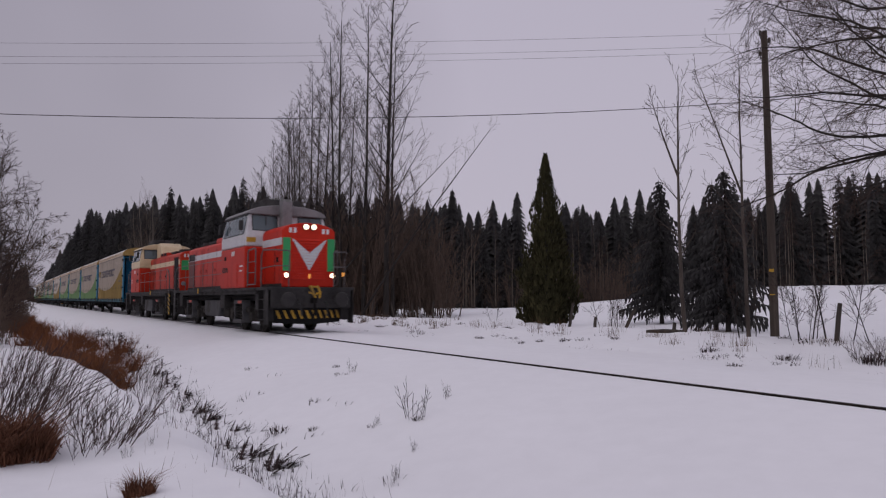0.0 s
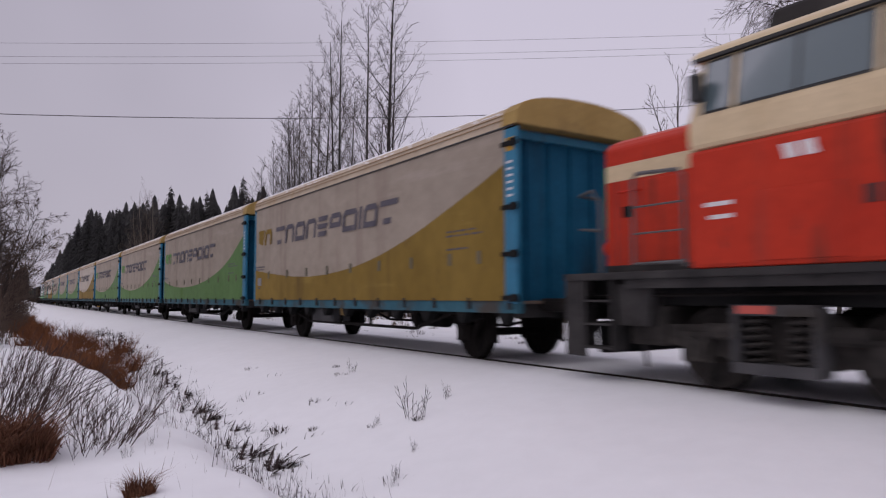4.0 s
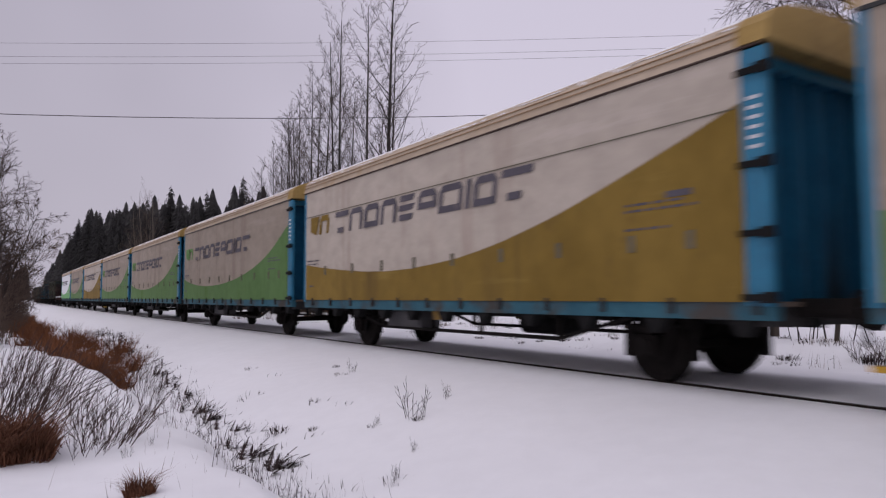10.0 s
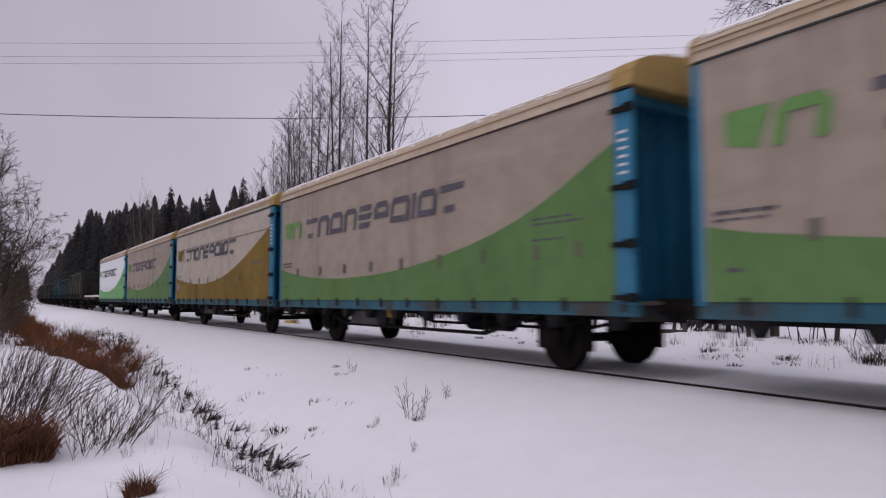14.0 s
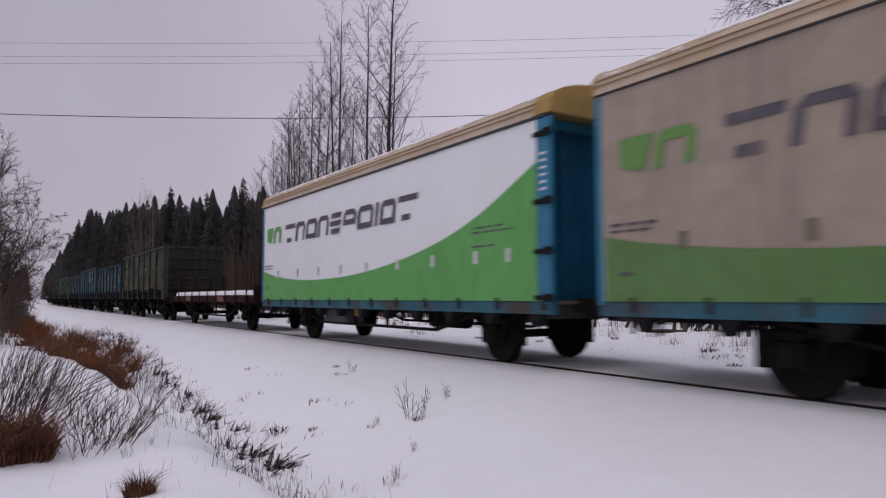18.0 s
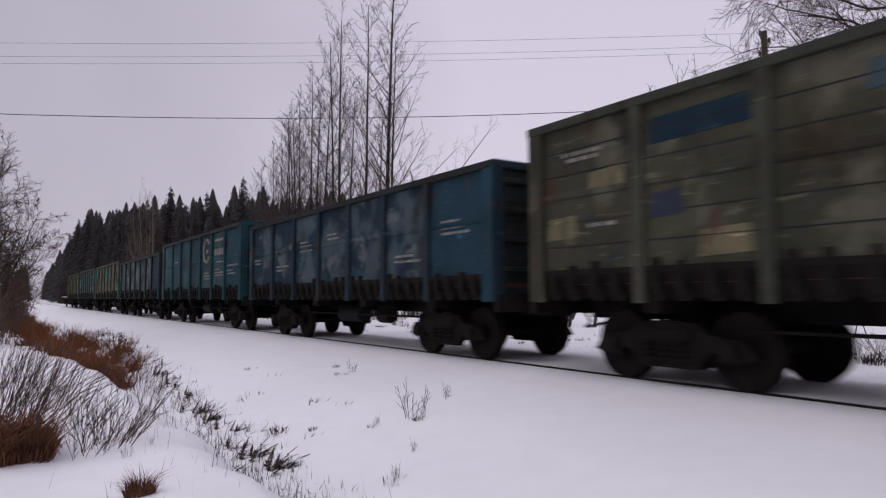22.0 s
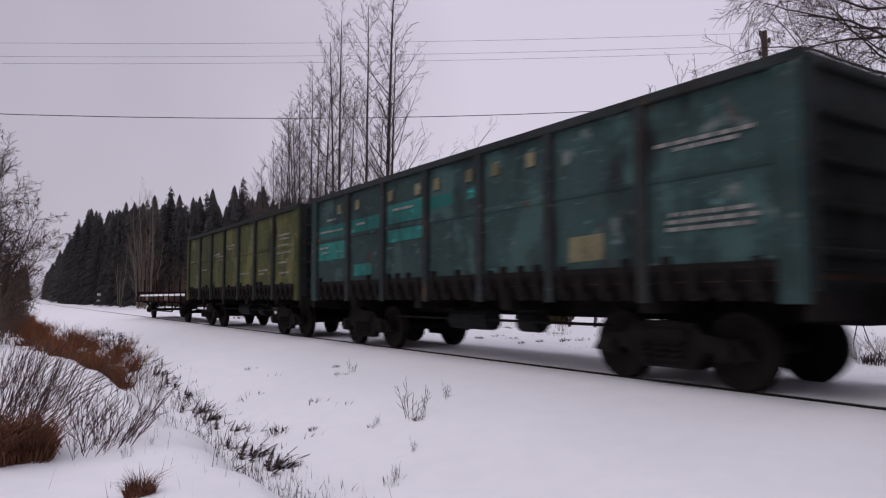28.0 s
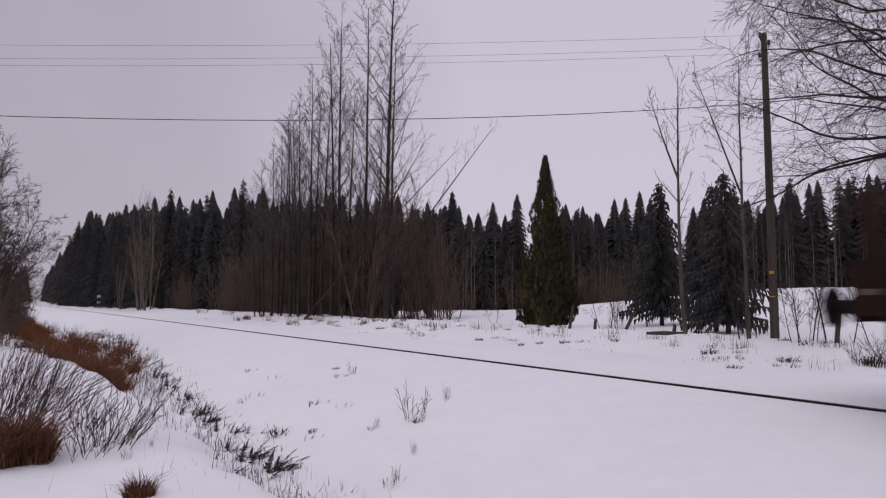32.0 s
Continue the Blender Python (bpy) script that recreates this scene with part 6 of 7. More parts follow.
def skirt_spruce(height, reach, seed):
    """A far spruce: ragged skirts of boughs one above the other."""
    r = random.Random(seed)
    m = Mesh()
    z, n = 0.3, 8
    while z < height - 0.5:
        t = z / height
        full = reach * (1 - t) ** 0.75 + 0.06
        rise = 0.75 + 1.5 * (1 - t)
        s = len(m.v)
        m.v.append((0, 0, z + rise))
        for i in range(2 * n):
            a = math.pi * i / n + r.uniform(-0.08, 0.08)
            q = full * (r.uniform(0.8, 1.15) if i % 2 else r.uniform(0.45, 0.7))
            m.v.append((q * math.cos(a), q * math.sin(a), z + (r.uniform(-0.15, 0.1) if i % 2 else rise * 0.3)))
        m.f += [(s, s + 1 + i, s + 1 + (i + 1) % (2 * n)) for i in range(2 * n)]
        z += (0.30 + 0.62 * (1 - t)) * r.uniform(0.8, 1.2)
    return m


src = [skirt_spruce(h, w, sd) for h, w, sd in ((14, 3.3, 61), (13, 3.0, 62), (14.5, 3.2, 63), (12.5, 2.7, 64))]
def mass(x, y, s):
    c = src[rnd.randrange(4)]
    a = rnd.uniform(0, 6.28)
    ca, sa = math.cos(a) * s, math.sin(a) * s
    z = lie(x, y) - 0.2
    b = len(far.v)
    far.v += [(x + v[0] * ca - v[1] * sa, y + v[0] * sa + v[1] * ca, z + v[2] * s) for v in c.v]
    far.f += [tuple(i + b for i in f) for f in c.f]
for i, (x, y, nx, ny) in enumerate(run):
    for r in range(6 if x < -110 else 9):
        off = 3.0 + r * 2.0 + rnd.uniform(-1.3, 1.3)
        mass(x + nx * off + rnd.uniform(-1, 1), y + ny * off, rnd.uniform(0.86, 1.06) * far_growth(x))
    if x < -225:
        mass(x + rnd.uniform(-1, 1), y + rnd.uniform(-1, 1), rnd.uniform(0.85, 1.0) * far_growth(x))
for i in range(60):
    mass(-300 - i * 5 + rnd.uniform(-2, 2), 19 + bend(-300 - i * 5) * 0.9 + rnd.uniform(0, 6), rnd.uniform(1.2, 1.6))
for i in range(26):
    mass(-430 - rnd.uniform(0, 60), 6.0 + 0.30 * i + rnd.uniform(-0.3, 0.3), 0.85 + 0.028 * i + rnd.uniform(-0.08, 0.08))
tagged(new("far_woods", far.data("far_woods", NEEDLE)), "dark mass of spruce woods behind the first trees", "woods", "", "stuff")
# pale slender stems in the wood's edge
stem = bare_tree("birch_sapling", "slender pale leafless birch at the wood's edge", 9.0, 0.048, STEM, 71, BARK_PALE, TWIG, 1)
place(stem, -60, 50)
for i in range(150):
    x, y, nx, ny = run[rnd.randrange(90, len(run) - 20)]
    again(stem, x - nx * rnd.uniform(2.2, 4.4), y - ny * rnd.uniform(2.2, 4.4), rnd.uniform(0, 360), rnd.uniform(0.7, 1.15), "birch saplings")

# columnar juniper, two broad spruces, young trees and the pole on the far verge
def juniper():
    r = random.Random(81)
    root = tagged(new("juniper_tree"), "tall columnar yellow-green conifer standing alone in snow", "tree")
    crown = Mesh()
    H = 7.2
    for i in range(9000):
        t = r.random() ** 1.25
        a = r.uniform(0, 6.28)
        rag = noise.noise((math.cos(a) * 1.6, math.sin(a) * 1.6, t * 9.0)) * 0.55 + noise.noise((math.cos(a) * 4, math.sin(a) * 4, t * 26.0)) * 0.38
        wide = 1.26 * (min(1.0, (t + 0.10) / 0.24) ** 0.6) * (1 - t) ** 0.95 * (1 + rag) + 0.05
        rr = wide * (1 - 0.45 * r.random() ** 2)
        x, y, z = rr * math.cos(a), rr * math.sin(a), 0.12 + t * (H - 0.25)
        s = r.uniform(0.10, 0.30) * (0.42 + 0.58 * (1 - t))
        ox, oy = math.cos(a) * s * 0.45, math.sin(a) * s * 0.45
        px, py = -math.sin(a) * s * 0.30, math.cos(a) * s * 0.30
        crown.tri((x - px, y - py, z), (x + px, y + py, z + r.uniform(-0.04, 0.04)), (x + ox, y + oy, z + s))
        if i % 2:
            crown.tri((x - ox * 0.4, y - oy * 0.4, z - 0.05), (x + ox * 0.6, y + oy * 0.6, z), (x + px, y + py, z + s))
    part("trunk", Mesh().tube([(0, 0, -0.2), (0, 0, 3), (0, 0, 6.9)], [0.10, 0.07, 0.01], 7), BARK, root)
    part("crown", crown, NEEDLE_WARM, root)
    return root


place(juniper(), -21.2, 18.9)
place(spruce("broad young spruce with branches to the ground", 6.2, 1.75, 91, gap=0.16, arms=8, fine=18, leaf=0.34, droop=0.30, hang=0.9, low=0.09), -19.6, 24.0)
place(spruce("dense dark spruce beside young birches", 5.4, 1.45, 92, gap=0.16, arms=8, fine=18, leaf=0.34, droop=0.30, hang=0.9, low=0.09), -15.4, 21.8)
place(spruce("dense dark spruce beside young birches", 5.7, 1.5, 93, gap=0.16, arms=8, fine=18, leaf=0.34, droop=0.30, hang=0.9, low=0.09), -14.5, 21.2)
YOUNG = dict(SAPLING, wander=(0.014, 0.06, 0.10, 0.12), kids=(13, 5, 2), bare=(0.30, 0.15, 0.2), angle=(38, 34, 36), rise=(0.012, 0.05, 0.04, 0.02), ratio=(0.24, 0.32, 0.45), thin=0.004)


def young_birch(label, height, r, seed, lean, fork):
    """One straight stem that forks once above its middle."""
    root = tagged(new("young_birch"), label, "tree")
    outs, q = [Mesh() for _ in range(4)], random.Random(seed)
    left = Vector((-0.546, -0.838, 0))
    grow(outs, (0, 0, -0.3), left * lean + Vector((0, 0, 1)), height + 0.3, r, 0, q, YOUNG)
    ring = min(range(0, len(outs[0].v), 7), key=lambda a: abs(outs[0].v[a][2] - fork))
    at = sum((Vector(v) for v in outs[0].v[ring:ring + 7]), Vector()) / 7
    grow(outs, tuple(at), left * 0.36 + Vector((0, 0, 1)), height - fork - 0.3, r * 0.5, 0, q, YOUNG)
    part("trunk", outs[0], BARK_DULL, root, smooth=True)
    for name, limb in (("bough", outs[1]), ("crown", outs[2]), ("twigs", outs[3])):
        tagged(part(name, limb, BARK_DULL if name == "bough" else TWIG, root), kind="stuff")
    return root


place(young_birch("young leafless birch with forked top", 7.3, 0.068, 101, 0.035, 4.4), -12.35, 16.1)
place(young_birch("young leafless tree beside the pole", 7.5, 0.062, 104, 0.035, 3.6), -10.85, 16.75)
small = bare_tree("bare_sapling", "thin leafless sapling in snow", 2.6, 0.022, SAPLING, 103, BARK, TWIG, 2, 0.2)
place(small, -19.3, 20.2)
for x, y, s in ((-9.3, 16.3, 0.85), (-9.05, 16.2, 0.8), (-8.1, 16.2, 1.05), (-7.5, 16.4, 1.0), (-23, 20, 0.5), (-25, 19, 0.6), (-15.3, 16.6, 0.5), (-14.95, 16.4, 0.45), (-16.2, 17.2, 0.5), (-10.6, 16.6, 0.9), (-8.8, 15.9, 0.6)):
    again(small, x, y, rnd.uniform(0, 360), s, "bare saplings")


def old_birch():
    """The trunk stands on the verge; wide limbs reach along the line and hang down in fine sprays."""
    r = random.Random(111)
    root = tagged(new("birch_tree"), "large old birch with wide drooping leafless branches", "tree")
    outs = [Mesh() for _ in range(4)]
    outs[0].tube([(0, 0, -0.4), (0.05, 0, 2.5), (-0.1, 0.1, 5.5), (0.1, 0, 9), (0, 0.1, 13)], [0.30, 0.26, 0.21, 0.13, 0.03], 12)
    spec = dict(seg=(0.5, 0.26, 0.18, 0.14), wander=(0.05, 0.11, 0.19, 0.20), rise=(0.03, 0.004, 0.0, -0.10), kids=(0, 18, 12), bare=(0.1, 0.08, 0.12), angle=(70, 44, 42), ratio=(0.4, 0.36, 0.46), taper=(0.5, 0.5, 0.4), thin=0.0034, slim=0.42)
    weep = dict(spec, rise=(0.03, -0.02, -0.08, -0.42), ratio=(0.4, 0.34, 0.62), wander=(0.05, 0.10, 0.16, 0.10))
    for z, length, tilt, turn, kind in ((4.75, 5.5, 0.02, 3, spec), (4.25, 5.2, 0.03, -3, spec), (4.65, 3.6, -0.46, 6, spec), (5.9, 4.7, -0.06, -5, spec), (5.3, 4.5, 0.05, 9, spec), (6.5, 4.2, 0.06, -12, spec), (7.5, 4.2, 0.05, 4, spec), (6.9, 4.0, -0.02, 14, spec), (5.6, 4.3, 0.12, -16, spec), (3.9, 3.2, -0.22, 14, spec), (4.9, 3.6, 0.16, 20, spec), (8.6, 4.4, 0.16, 2, weep), (8.9, 4.3, 0.12, -9, weep), (9.2, 4.4, 0.18, 10, weep), (8.1, 3.6, 0.12, 18, spec), (6.1, 3.8, 0.02, 24, spec), (7.0, 3.6, 0.1, -24, spec), (6.0, 4.0, 0.2, 90, spec), (7.4, 4.0, 0.2, 150, spec), (5.2, 4.2, 0.1, 200, spec), (8.4, 3.6, 0.3, 250, spec), (9.6, 3.4, 0.5, 40, spec), (10.4, 3.0, 0.7, 120, spec), (5.0, 4.4, 0.1, 40, spec)):
        a = math.atan2(-0.838, -0.546) + radians(turn)
        grow(outs, (0, 0, z), (math.cos(a), math.sin(a), tilt), length * r.uniform(0.95, 1.05), 0.041, 1, r, kind)
    part("trunk", outs[0], BARK, root, smooth=True)
    part("bough", outs[1], BARK, root)
    crown = outs[2]
    b = len(crown.v)
    crown.v += outs[3].v
    crown.f += [tuple(i + b for i in f) for f in outs[3].f]
    part("crown", crown, TWIG, root)
    return root


place(old_birch(), -6.7, 17.3)

# left bank: a leafless tree and dense shrubs
willow = place(bare_tree("willow_tree", "leafless willow on the near bank", 6.4, 0.07, WILLOW, 121, BARK, TWIG, 5, 0.2), -25.0, -0.95)
again(willow, -29.5, -0.75, 130, 1.08)
place(bare_tree("willow_tree", "leafless willow on the near bank", 5.6, 0.06, WILLOW, 122, BARK, TWIG_RED, 5, 0.2), -34.0, -0.35)
for i, (x, y, s) in enumerate(((-16.0, -0.35, 0.34), (-20.0, -0.1, 0.4), (-26.0, 0.2, 0.42), (-30.0, 0.5, 0.4), (-44.0, 0.6, 0.6), (-54.0, 0.9, 0.7), (-35.0, 0.4, 0.42), (-39.0, 0.9, 0.45), (-48.0, 1.2, 0.5), (-60.0, 1.4, 0.6), (-23.0, -0.2, 0.36), (-24.0, -0.25, 0.55), (-27.0, -0.1, 0.6), (-30.5, 0.0, 0.65), (-34.5, 0.1, 0.7), (-38.5, 0.2, 0.8), (-46.0, 0.2, 0.9))):
    again(BRUSH[i % 3], x, y, 60 * i, s, "alder thicket")


def shrub(label, height, stems, seed, material, spread=0.7, lean=(0.0, 0.0), kids=5, girth=0.008):
    """Stems fan out from one foot; lean bends the whole fan one way."""
    r = random.Random(seed)
    root = tagged(new("shrub"), label, "shrub")
    a, b = Mesh(), Mesh()
    spec = dict(seg=(0.1, 0.07), wander=(0.06, 0.09), rise=(0.03, 0.05), kids=(kids,), bare=(0.3,), angle=(30,), ratio=(0.34,), taper=(0.5,), thin=0.0026)
    for i in range(stems):
        t = r.uniform(0, 6.28)
        o = r.random() ** 0.5 * 0.28 * spread
        grow((a, b), (o * math.cos(t), o * math.sin(t), -0.12), (lean[0] + spread * r.random() * math.cos(t), lean[1] + spread * r.random() * math.sin(t), 1), height * r.uniform(0.5, 1.0), girth * r.uniform(0.75, 1.25), 0, r, spec)
    part("stem", a, material, root)
    part("crown", b, material, root)
    return root


def fern(label, fronds, length, seed, lean=(0.35, 0.55)):
    """Withered fern: arched fronds with paired leaflets, all swept one way."""
    r = random.Random(seed)
    root = tagged(new("fern_clump"), label, "fern", "fern clumps in the ditch")
    for i in range(fronds):
        m = Mesh()
        x, y = r.gauss(0, 0.09), r.gauss(0, 0.09)
        d = Vector((lean[0] + r.gauss(0, 0.35), lean[1] + r.gauss(0, 0.35), r.uniform(0.5, 1.1))).normalized()
        L, p, pts = length * r.uniform(0.5, 1.0), Vector((x, y, -0.04)), []
        for j in range(7):
            pts.append(p.copy())
            p = p + d * (L / 6)
            d = (d + Vector((0, 0, -0.10)) + Vector((r.gauss(0, 0.06), r.gauss(0, 0.06), 0))).normalized()
        m.tube([tuple(q) for q in pts], [0.004 - 0.0004 * j for j in range(7)], 3, False)
        side = d.cross(Vector((0, 0, 1))).normalized()
        for j in range(1, 13):
            t = j / 13 * 6
            k = min(5, int(t))
            q = pts[k].lerp(pts[k + 1], t - k)
            w = L * 0.27 * (1.05 - j / 13) * r.uniform(0.6, 1.2)
            for sgn in (-1, 1):
                tip = q + side * (sgn * w) + d * (w * 0.5) + Vector((0, 0, r.uniform(-0.35, 0.25) * w))
                m.tri(tuple(q - d * 0.008), tuple(tip), tuple(q + d * (0.016 + 0.010 * r.random())))
        part("frond", m, WEED, root)
    return root


def tuft(label, height, blades, wide, seed, material, bent=0.5):
    r = random.Random(seed)
    m = Mesh()
    for i in range(blades):
        a, o = r.uniform(0, 6.28), wide * r.random() ** 0.6
        x, y = o * math.cos(a), o * math.sin(a)
        h, w = height * r.uniform(0.35, 1.0) * (1 - 0.6 * (o / wide) ** 2), r.uniform(0.003, 0.007)
        b = a + r.gauss(0, 0.9)
        lx, ly = bent * h * r.random() * math.cos(b), bent * h * r.random() * math.sin(b)
        c = r.uniform(0, 6.28)
        px, py = w * math.cos(c), w * math.sin(c)
        s = len(m.v)
        m.v += [(x - px, y - py, -0.06), (x + px, y + py, -0.06), (x + lx * 0.4 + px * 0.8, y + ly * 0.4 + py * 0.8, h * 0.6), (x + lx * 0.4 - px * 0.8, y + ly * 0.4 - py * 0.8, h * 0.6), (x + lx, y + ly, h * (1 - 0.3 * bent * r.random()))]
        m.f += [(s, s + 1, s + 2, s + 3), (s + 3, s + 2, s + 4)]
    return tagged(new("grass_tuft", m.data("grass_tuft", material)), label, "grass tuft")


big = shrub("leafless shrub with dark leaning stems on the bank", 1.35, 12, 131, TWIG_SHRUB, 0.85, (0.14, 0.26), 4, 0.0062)
place(big, -7.9, 0.22)
for x, y, s in ((-8.5, 0.05, 1.0), (-9.2, 0.30, 0.95), (-7.5, -0.05, 0.95), (-8.9, 0.1, 0.85), (-9.9, 0.2, 0.9), (-10.0, -0.05, 0.95), (-11.2, 0.15, 0.9), (-10.4, 0.45, 0.8), (-12.4, 0.5, 0.8), (-13.6, 0.3, 0.9), (-11.6, 0.75, 0.6)):
    again(big, x, y, rnd.uniform(-25, 25), s, "bank shrubs")
lesser = shrub("small leafless shrub with many forked stems in snow", 0.80, 19, 132, TWIG_SHRUB, 1.0, (0.12, 0.16), 6, 0.0062)
place(lesser, -7.55, 0.86)
for x, y, s in ((-7.95, 1.0, 0.85), (-7.3, 0.72, 0.6), (-8.9, 0.85, 0.7), (-10.6, 0.9, 0.7), (-15.0, 2.6, 0.7), (-17.5, 2.9, 0.8), (-20.0, 2.5, 0.9), (-13.0, 2.7, 0.5), (-24.0, 2.8, 1.0), (-29.0, 2.6, 1.0), (-36.0, 2.7, 1.1)):
    again(lesser, x, y, rnd.uniform(-30, 30), s, "bank shrubs")
for x, y, t, k in ((-6.4, 13.5, 20, 0.8), (-6.1, 13.9, 140, 0.9), (-6.0, 15.6, 200, 1.0), (-33.0, 15.9, 80, 0.9), (-30.0, 16.2, 160, 0.8), (-52.0, 14.6, 30, 1.2), (-58.0, 14.2, 70, 1.3)):
    again(lesser, x, y, t, k, "verge shrubs")
sprig = shrub("few thin leafless twigs in snow", 0.62, 8, 133, BARK, 0.55, girth=0.0045)
place(sprig, -7.6, 4.5)
for x, y, s in ((-8.0, 5.25, 0.45), (-7.9, 4.15, 0.28), (-6.1, 3.42, 0.36), (-11.5, 5.5, 0.5), (-6.6, 3.9, 0.3), (-6.7, 2.5, 0.5), (-6.1, 2.35, 0.45), (-5.5, 2.2, 0.5), (-7.0, 1.05, 0.25), (-7.35, 1.35, 0.2)):
    again(sprig, x, y, rnd.uniform(0, 360), s, "twigs in snow")
brown = tuft("thick tuft of rust-brown dry grass", 0.50, 620, 0.20, 141, TUSSOCK, 1.5)
place(brown, -7.25, 0.28)
for x, y, s in ((-7.35, 0.02, 1.0), (-7.6, 0.36, 0.8), (-7.15, 0.14, 0.8), (-7.7, 0.14, 1.0), (-7.5, 0.22, 1.1), (-7.1, 0.0, 0.9), (-5.62, 0.95, 0.5)):
    again(brown, x, y, rnd.uniform(0, 360), s, "dry grass tufts")
weed = tuft("dark dry weed tuft poking out of snow", 0.17, 70, 0.16, 142, WEED, 2.2)
place(weed, -9.2, 3.3)
weed_b = tuft("dark dry weed tuft poking out of snow", 0.19, 34, 0.24, 143, WEED, 2.6)
place(weed_b, -8.95, 12.4)
spots = [(-6.1, 3.4, 0.6), (-7.5, 4.5, 0.5), (-7.9, 4.1, 0.4), (-7.7, 11.4, 0.8), (-7.3, 12.4, 1.0), (-6.2, 13.4, 1.5), (-20.2, 12.1, 1.1), (-17, 12.4, 0.9), (-15.9, 12.8, 0.9), (-14.4, 11.9, 0.7), (-11.5, 5.3, 0.6), (-25, 13.2, 1.2), (-29, 13.0, 1.1), (-13.2, 14.2, 0.8), (-16.2, 14.6, 1.0), (-18.8, 14.9, 1.1), (-10.2, 14.4, 0.9), (-22.5, 15.5, 1.2), (-7.9, 15.2, 1.2), (-9.9, 16.8, 1.0), (-5.6, 14.8, 1.3), (-12.1, 16.4, 0.9), (-21.4, 12.7, 1.3), (-14.1, 13.2, 1.0), (-13.9, 13.7, 0.9), (-14.8, 12.9, 0.8), (-17.1, 13.2, 0.9), (-9.5, 13.2, 1.3), (-8.6, 12.65, 1.1), (-7.55, 12.9, 1.3), (-8.5, 15.5, 1.2), (-6.3, 13.6, 1.7), (-24.5, 14.0, 1.1), (-31.5, 14.2, 1.3), (-35.5, 14.6, 1.4), (-12.4, 5.6, 0.5), (-10.1, 4.2, 0.4), (-8.7, 3.6, 0.45), (-14.5, 4.6, 0.6)]
for i, (x, y, s) in enumerate(spots):
    again(weed if i % 2 else weed_b, x, y, rnd.uniform(0, 360), s, "weed tufts")


def ditch(x):
    """The line of the ditch, which draws towards the track farther off."""
    return 2.6 + 0.06 * min(26.0, max(0.0, -7.4 - x))


q = random.Random(144)
FERNS = [fern("dark withered fern clump leaning over the ditch", n, h, sd) for n, h, sd in ((9, 0.30, 145), (6, 0.26, 146), (12, 0.34, 147))]
for i, f in enumerate(FERNS):
    place(f, (-8.6, -9.7, -11.3)[i], (2.75, 3.05, 2.95)[i])
for i in range(58):
    x = -7.4 - 30 * (i / 58) ** 1.25 + q.uniform(-0.4, 0.4)
    again(FERNS[i % 3], x, ditch(x) + q.gauss(0.05, 0.24), q.uniform(-40, 40), q.uniform(0.55, 1.25), "fern clumps in the ditch")
for x, y, s in ((-9.9, 4.2, 0.6), (-9.3, 4.35, 0.45), (-11.9, 3.9, 0.5), (-13.0, 4.6, 0.5), (-8.4, 3.5, 0.45)):
    again(FERNS[1], x, y, q.uniform(-40, 40), s, "fern clumps in the ditch")


def verge(name, label, count, spread, height, material, seed, wide=(0.003, 0.006), lay=0.45):
    """Blades without number along a strip; spread gives a place for two random numbers."""
    r = random.Random(seed)
    m = Mesh()
    for i in range(count):
        x, y = spread(r)
        z = lie(x, y) - 0.04
        h = height * r.uniform(0.4, 1.0) / (0.6 + lay * 0.9)
        k = 1 + max(0.0, -x - 10) * 0.06
        w = r.uniform(*wide) * k
        a, b = r.uniform(0, 6.28), r.uniform(0, 6.28)
        lean = lay * h * r.random()
        px, py = w * math.cos(a), w * math.sin(a)
        m.tri((x - px, y - py, z), (x + px, y + py, z), (x + lean * math.cos(b), y + lean * math.sin(b), z + h))
    return tagged(new(name, m.data(name, material)), label, "grass", "", "stuff")


def bank_place(p):
    return p[0], p[1] - 0.8 * crest_shift(p[0])


def along_ditch(p):
    return p[0], p[1] + ditch(p[0])


def clumps(r, n, x0, x1, y0, wide, seed):
    """A place near one of n clump centres strewn along a strip."""
    k = int(n * r.random() ** 1.25)
    q = random.Random(seed + k)
    cx, cy, size = x0 + (x1 - x0) * (k + q.random()) / n, y0 + q.gauss(0, wide), q.uniform(0.05, 0.22)
    return cx + r.gauss(0, size * 1.3), cy + r.gauss(0, size)


verge("reed_bed", "rust-brown dry reeds along the bank", 21000, lambda r: bank_place(clumps(r, 150, -16.5, -85, 2.30, 0.50, 900)), 1.15, REED, 151, (0.003, 0.007), 1.1)
verge("ditch_weeds", "dark withered weeds lying over the snowy ditch", 1500, lambda r: along_ditch(clumps(r, 90, -6.2, -38, 0.0, 0.26, 1900)), 0.26, WEED, 152, (0.004, 0.009), 1.0)
verge("ditch_stalks", "thin dry stalks standing in the ditch", 900, lambda r: along_ditch(clumps(r, 80, -5.2, -30, -0.22, 0.22, 2900)), 0.42, WEED, 155, (0.002, 0.0045))
verge("far_verge_grass", "thin dry stalks along the far verge", 2000, lambda r: clumps(r, 70, -46, -5, 15.0, 1.1, 3900), 0.40, GRASS, 153)
verge("far_verge_litter", "dark broken twigs and stalks lying on the far snow", 700, lambda r: clumps(r, 60, -48, -4, 13.6, 1.3, 4900), 0.30, WEED, 156, (0.006, 0.014), 2.4)
verge("bank_grass", "thin dry stalks on the near bank", 160, lambda r: (-5.0 - 8 * r.random(), 1.3 + r.gauss(0, 0.5)), 0.22, GRASS, 154, (0.0015, 0.003))

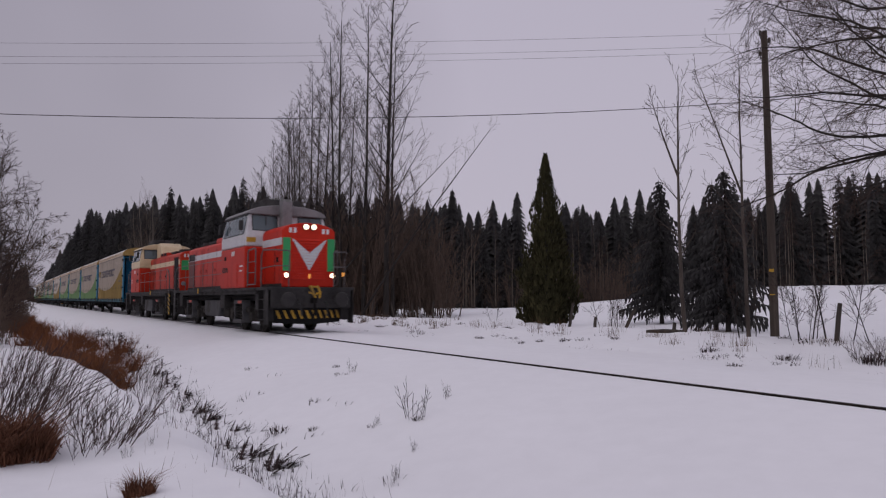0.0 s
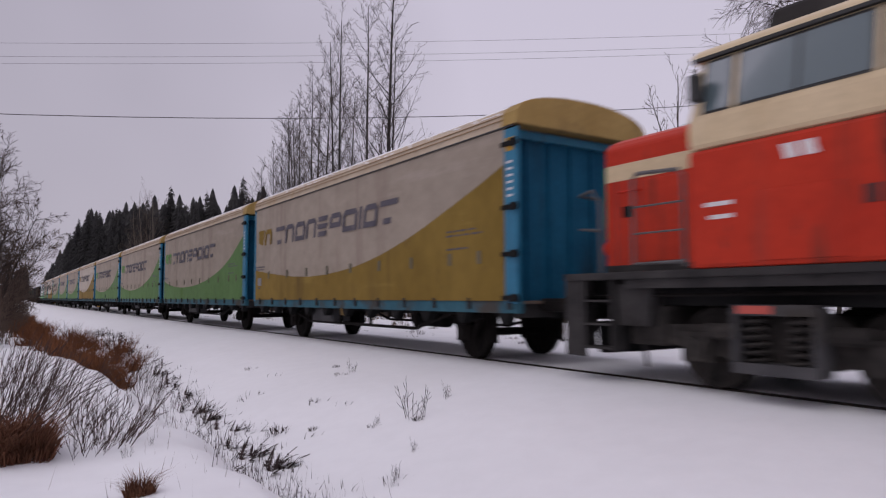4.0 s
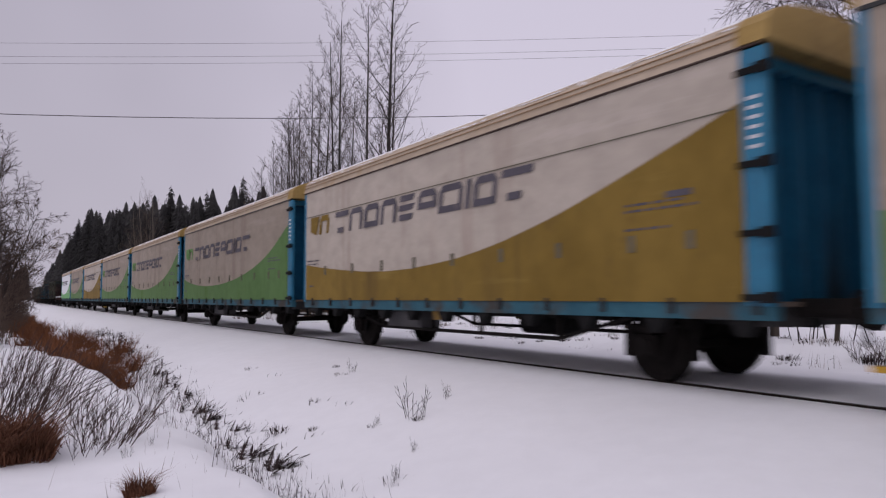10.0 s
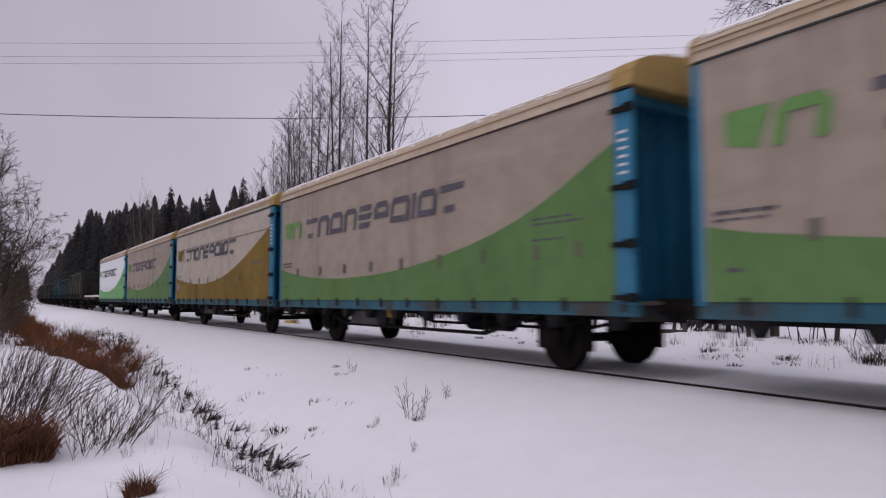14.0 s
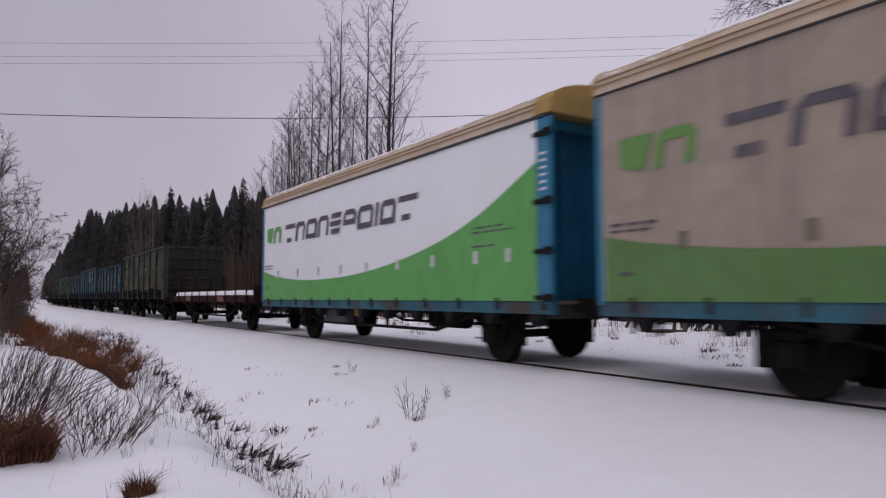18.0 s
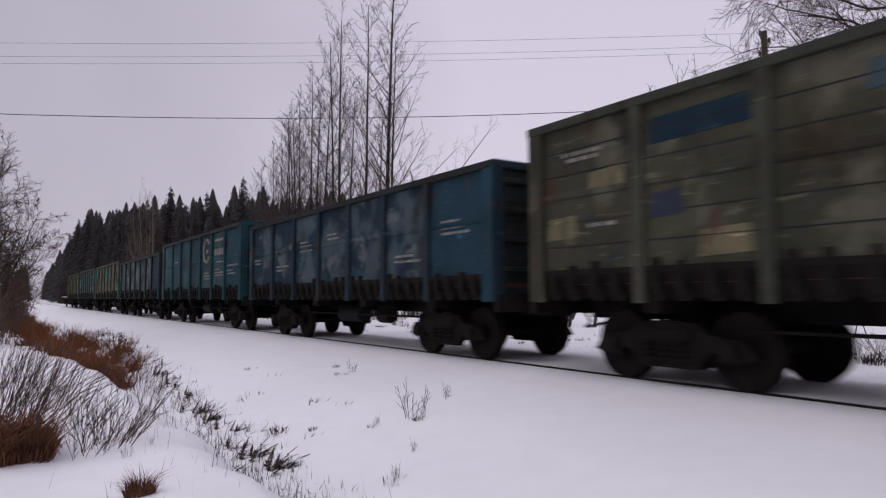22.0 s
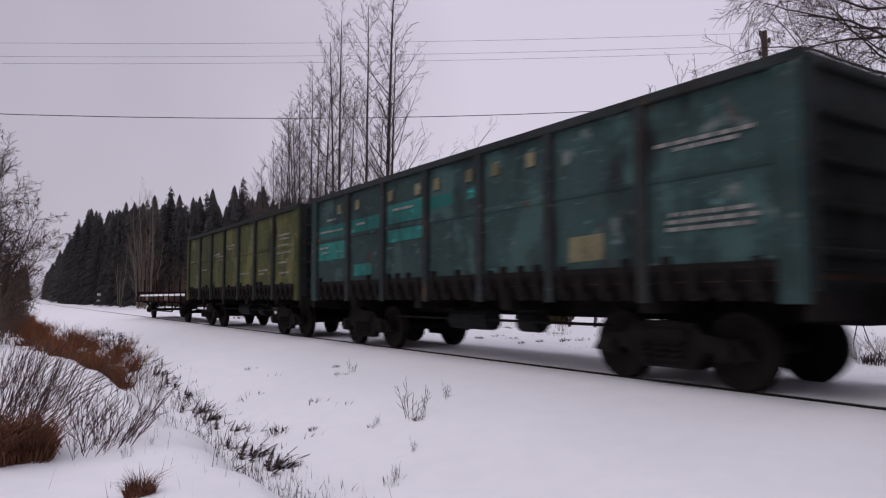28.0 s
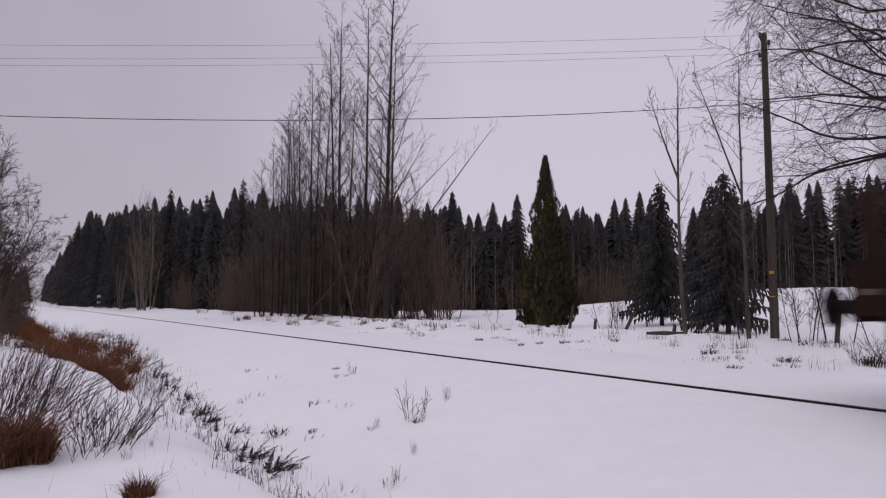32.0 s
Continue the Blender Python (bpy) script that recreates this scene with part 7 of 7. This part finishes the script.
# ---- pole, wires, posts ----
def pole():
    root = tagged(new("utility_pole"), "weathered dark wooden utility pole with insulators", "pole")
    part("shaft", Mesh().tube([(0, 0, -0.4), (0, 0, 4), (0, 0, 8.35)], [0.118, 0.10, 0.080], 14), POLE_WOOD, root)
    for z, dx in ((8.30, -0.16), (7.95, 0.2), (7.75, -0.2)):
        arm = Mesh().tube([(0, 0, z - 0.12), (dx * 0.7, dx * -0.7, z - 0.10), (dx * 0.75, dx * -0.75, z + 0.02)], [0.014] * 3, 6)
        hook = part("insulator_hook", arm, GEAR, root)
        part("insulator", Mesh().cyl((dx * 0.75, dx * -0.75, z), (dx * 0.75, dx * -0.75, z + 0.14), 0.045, 10, 0.03), CERAMIC, hook)
    part("yellow_tag", Mesh().box(-0.06, 0.06, -0.135, -0.118, 1.72, 1.80), YELLOW, root)
    part("yellow_tag", Mesh().box(-0.06, 0.06, -0.14, -0.122, 1.10, 1.13), YELLOW, root)
    return root


PX, PY = -10.55, 17.45
place(pole(), PX, PY, 20)


def wire(a, b, sag, r, material, label):
    pts = [(a[0] + (b[0] - a[0]) * t, a[1] + (b[1] - a[1]) * t, a[2] + (b[2] - a[2]) * t - 4 * sag * t * (1 - t)) for t in (i / 24 for i in range(25))]
    return tagged(new("overhead_wire", Mesh().tube(pts, [r] * 25, 5).data("overhead_wire", material)), label, "wire", "overhead wires", "")


for z, end in ((8.38, 8.55), (8.04, 8.15), (7.86, 7.95)):
    wire((PX, PY, z), (-33.5, -20.0, end), 0.54, 0.0045, WIRE_PALE, "thin bare overhead wire between poles")
    wire((PX, PY, z), (12.0, 30.0, z + 0.3), 0.4, 0.0045, WIRE_PALE, "thin bare overhead wire between poles")
wire((PX, PY, 6.48), (-26.65, -23.4, 6.5), 1.40, 0.010, WIRE, "black twisted overhead cable")
wire((PX, PY, 6.48), (9.0, 20.0, 5.4), 0.3, 0.014, WIRE, "black twisted overhead cable")


def post(x, y, h, lean, turn, r=0.055):
    ob = tagged(new("fence_post", Mesh().tube([(0, 0, -0.3), (0, 0, h * 0.6), (0.01, 0, h)], [r, r * 0.95, r * 0.85], 8).data("fence_post", POST_WOOD)), "old weathered wooden fence post leaning in snow", "fence post", "fence posts")
    ob.matrix_basis = pose(x, y, lie(x, y), 0, lean, turn)
    return ob


for x, y, h, lean, turn in ((-14.95, 16.6, 0.66, 26, 55), (-8.1, 15.8, 0.85, 7, 60), (-17.9, 17.0, 0.85, 9, 55), (-12.9, 16.3, 0.35, 5, 0), (-6.6, 15.9, 0.8, 3, 0), (-31.0, 17.2, 0.8, -14, 40), (-27.6, 17.4, 0.8, 4, 10), (-33.0, 16.9, 0.9, 9, 30), (-15.6, 15.9, 0.35, 4, 20), (-35.2, 16.2, 0.7, 5, 0), (-37.6, 16.0, 0.8, -6, 0), (-38.8, 15.7, 0.7, 3, 20), (-40.3, 15.6, 0.7, 0, 0), (-29.2, 17.3, 0.7, -8, 40)):
    post(x, y, h, lean, turn)
log = tagged(new("fallen_log", Mesh().tube([(-0.5, 0, 0.05), (0, 0.02, 0.07), (0.5, 0, 0.06)], [0.05, 0.06, 0.05], 8).data("fallen_log", POST_WOOD)), "short dark log lying in snow", "log")
place(log, -12.9, 15.9, 40)
sign = tagged(new("track_sign"), "small distant trackside sign on a post", "sign")
part("mast", Mesh().cyl((0, 0, -0.2), (0, 0, 2.0), 0.04, 8), FRAME, sign)
part("plate", Mesh().box(-0.02, 0.02, -0.22, 0.22, 1.6, 1.95), WHITE_MARK, sign)
part("plate", Mesh().box(-0.02, 0.02, -0.2, 0.2, 0.75, 1.0), WHITE_MARK, sign)
place(sign, -112.0, 12.6)


# ---- motion of the train ----
def motions():
    for root, s, turned in TRAIN:
        flip = pose(0, 0, 0, 0, 0, 180) if turned else Matrix.Identity(4)
        walk(root, [(t, on_track(s + SPEED * t) @ flip) for t in range(0, 33, 2)])
    for root, s, turned in TRAIN:
        for ob in [o for o in root.children_recursive if o.name.split(".")[0] == "wheelset"]:
            x, y, z = ob.location
            rate = math.degrees(SPEED / z) * (-1 if turned else 1)
            walk(ob, [(t / 15, pose(x, y, z, 0, rate * t / 15 % 360, 0)) for t in range(481)])


motions()
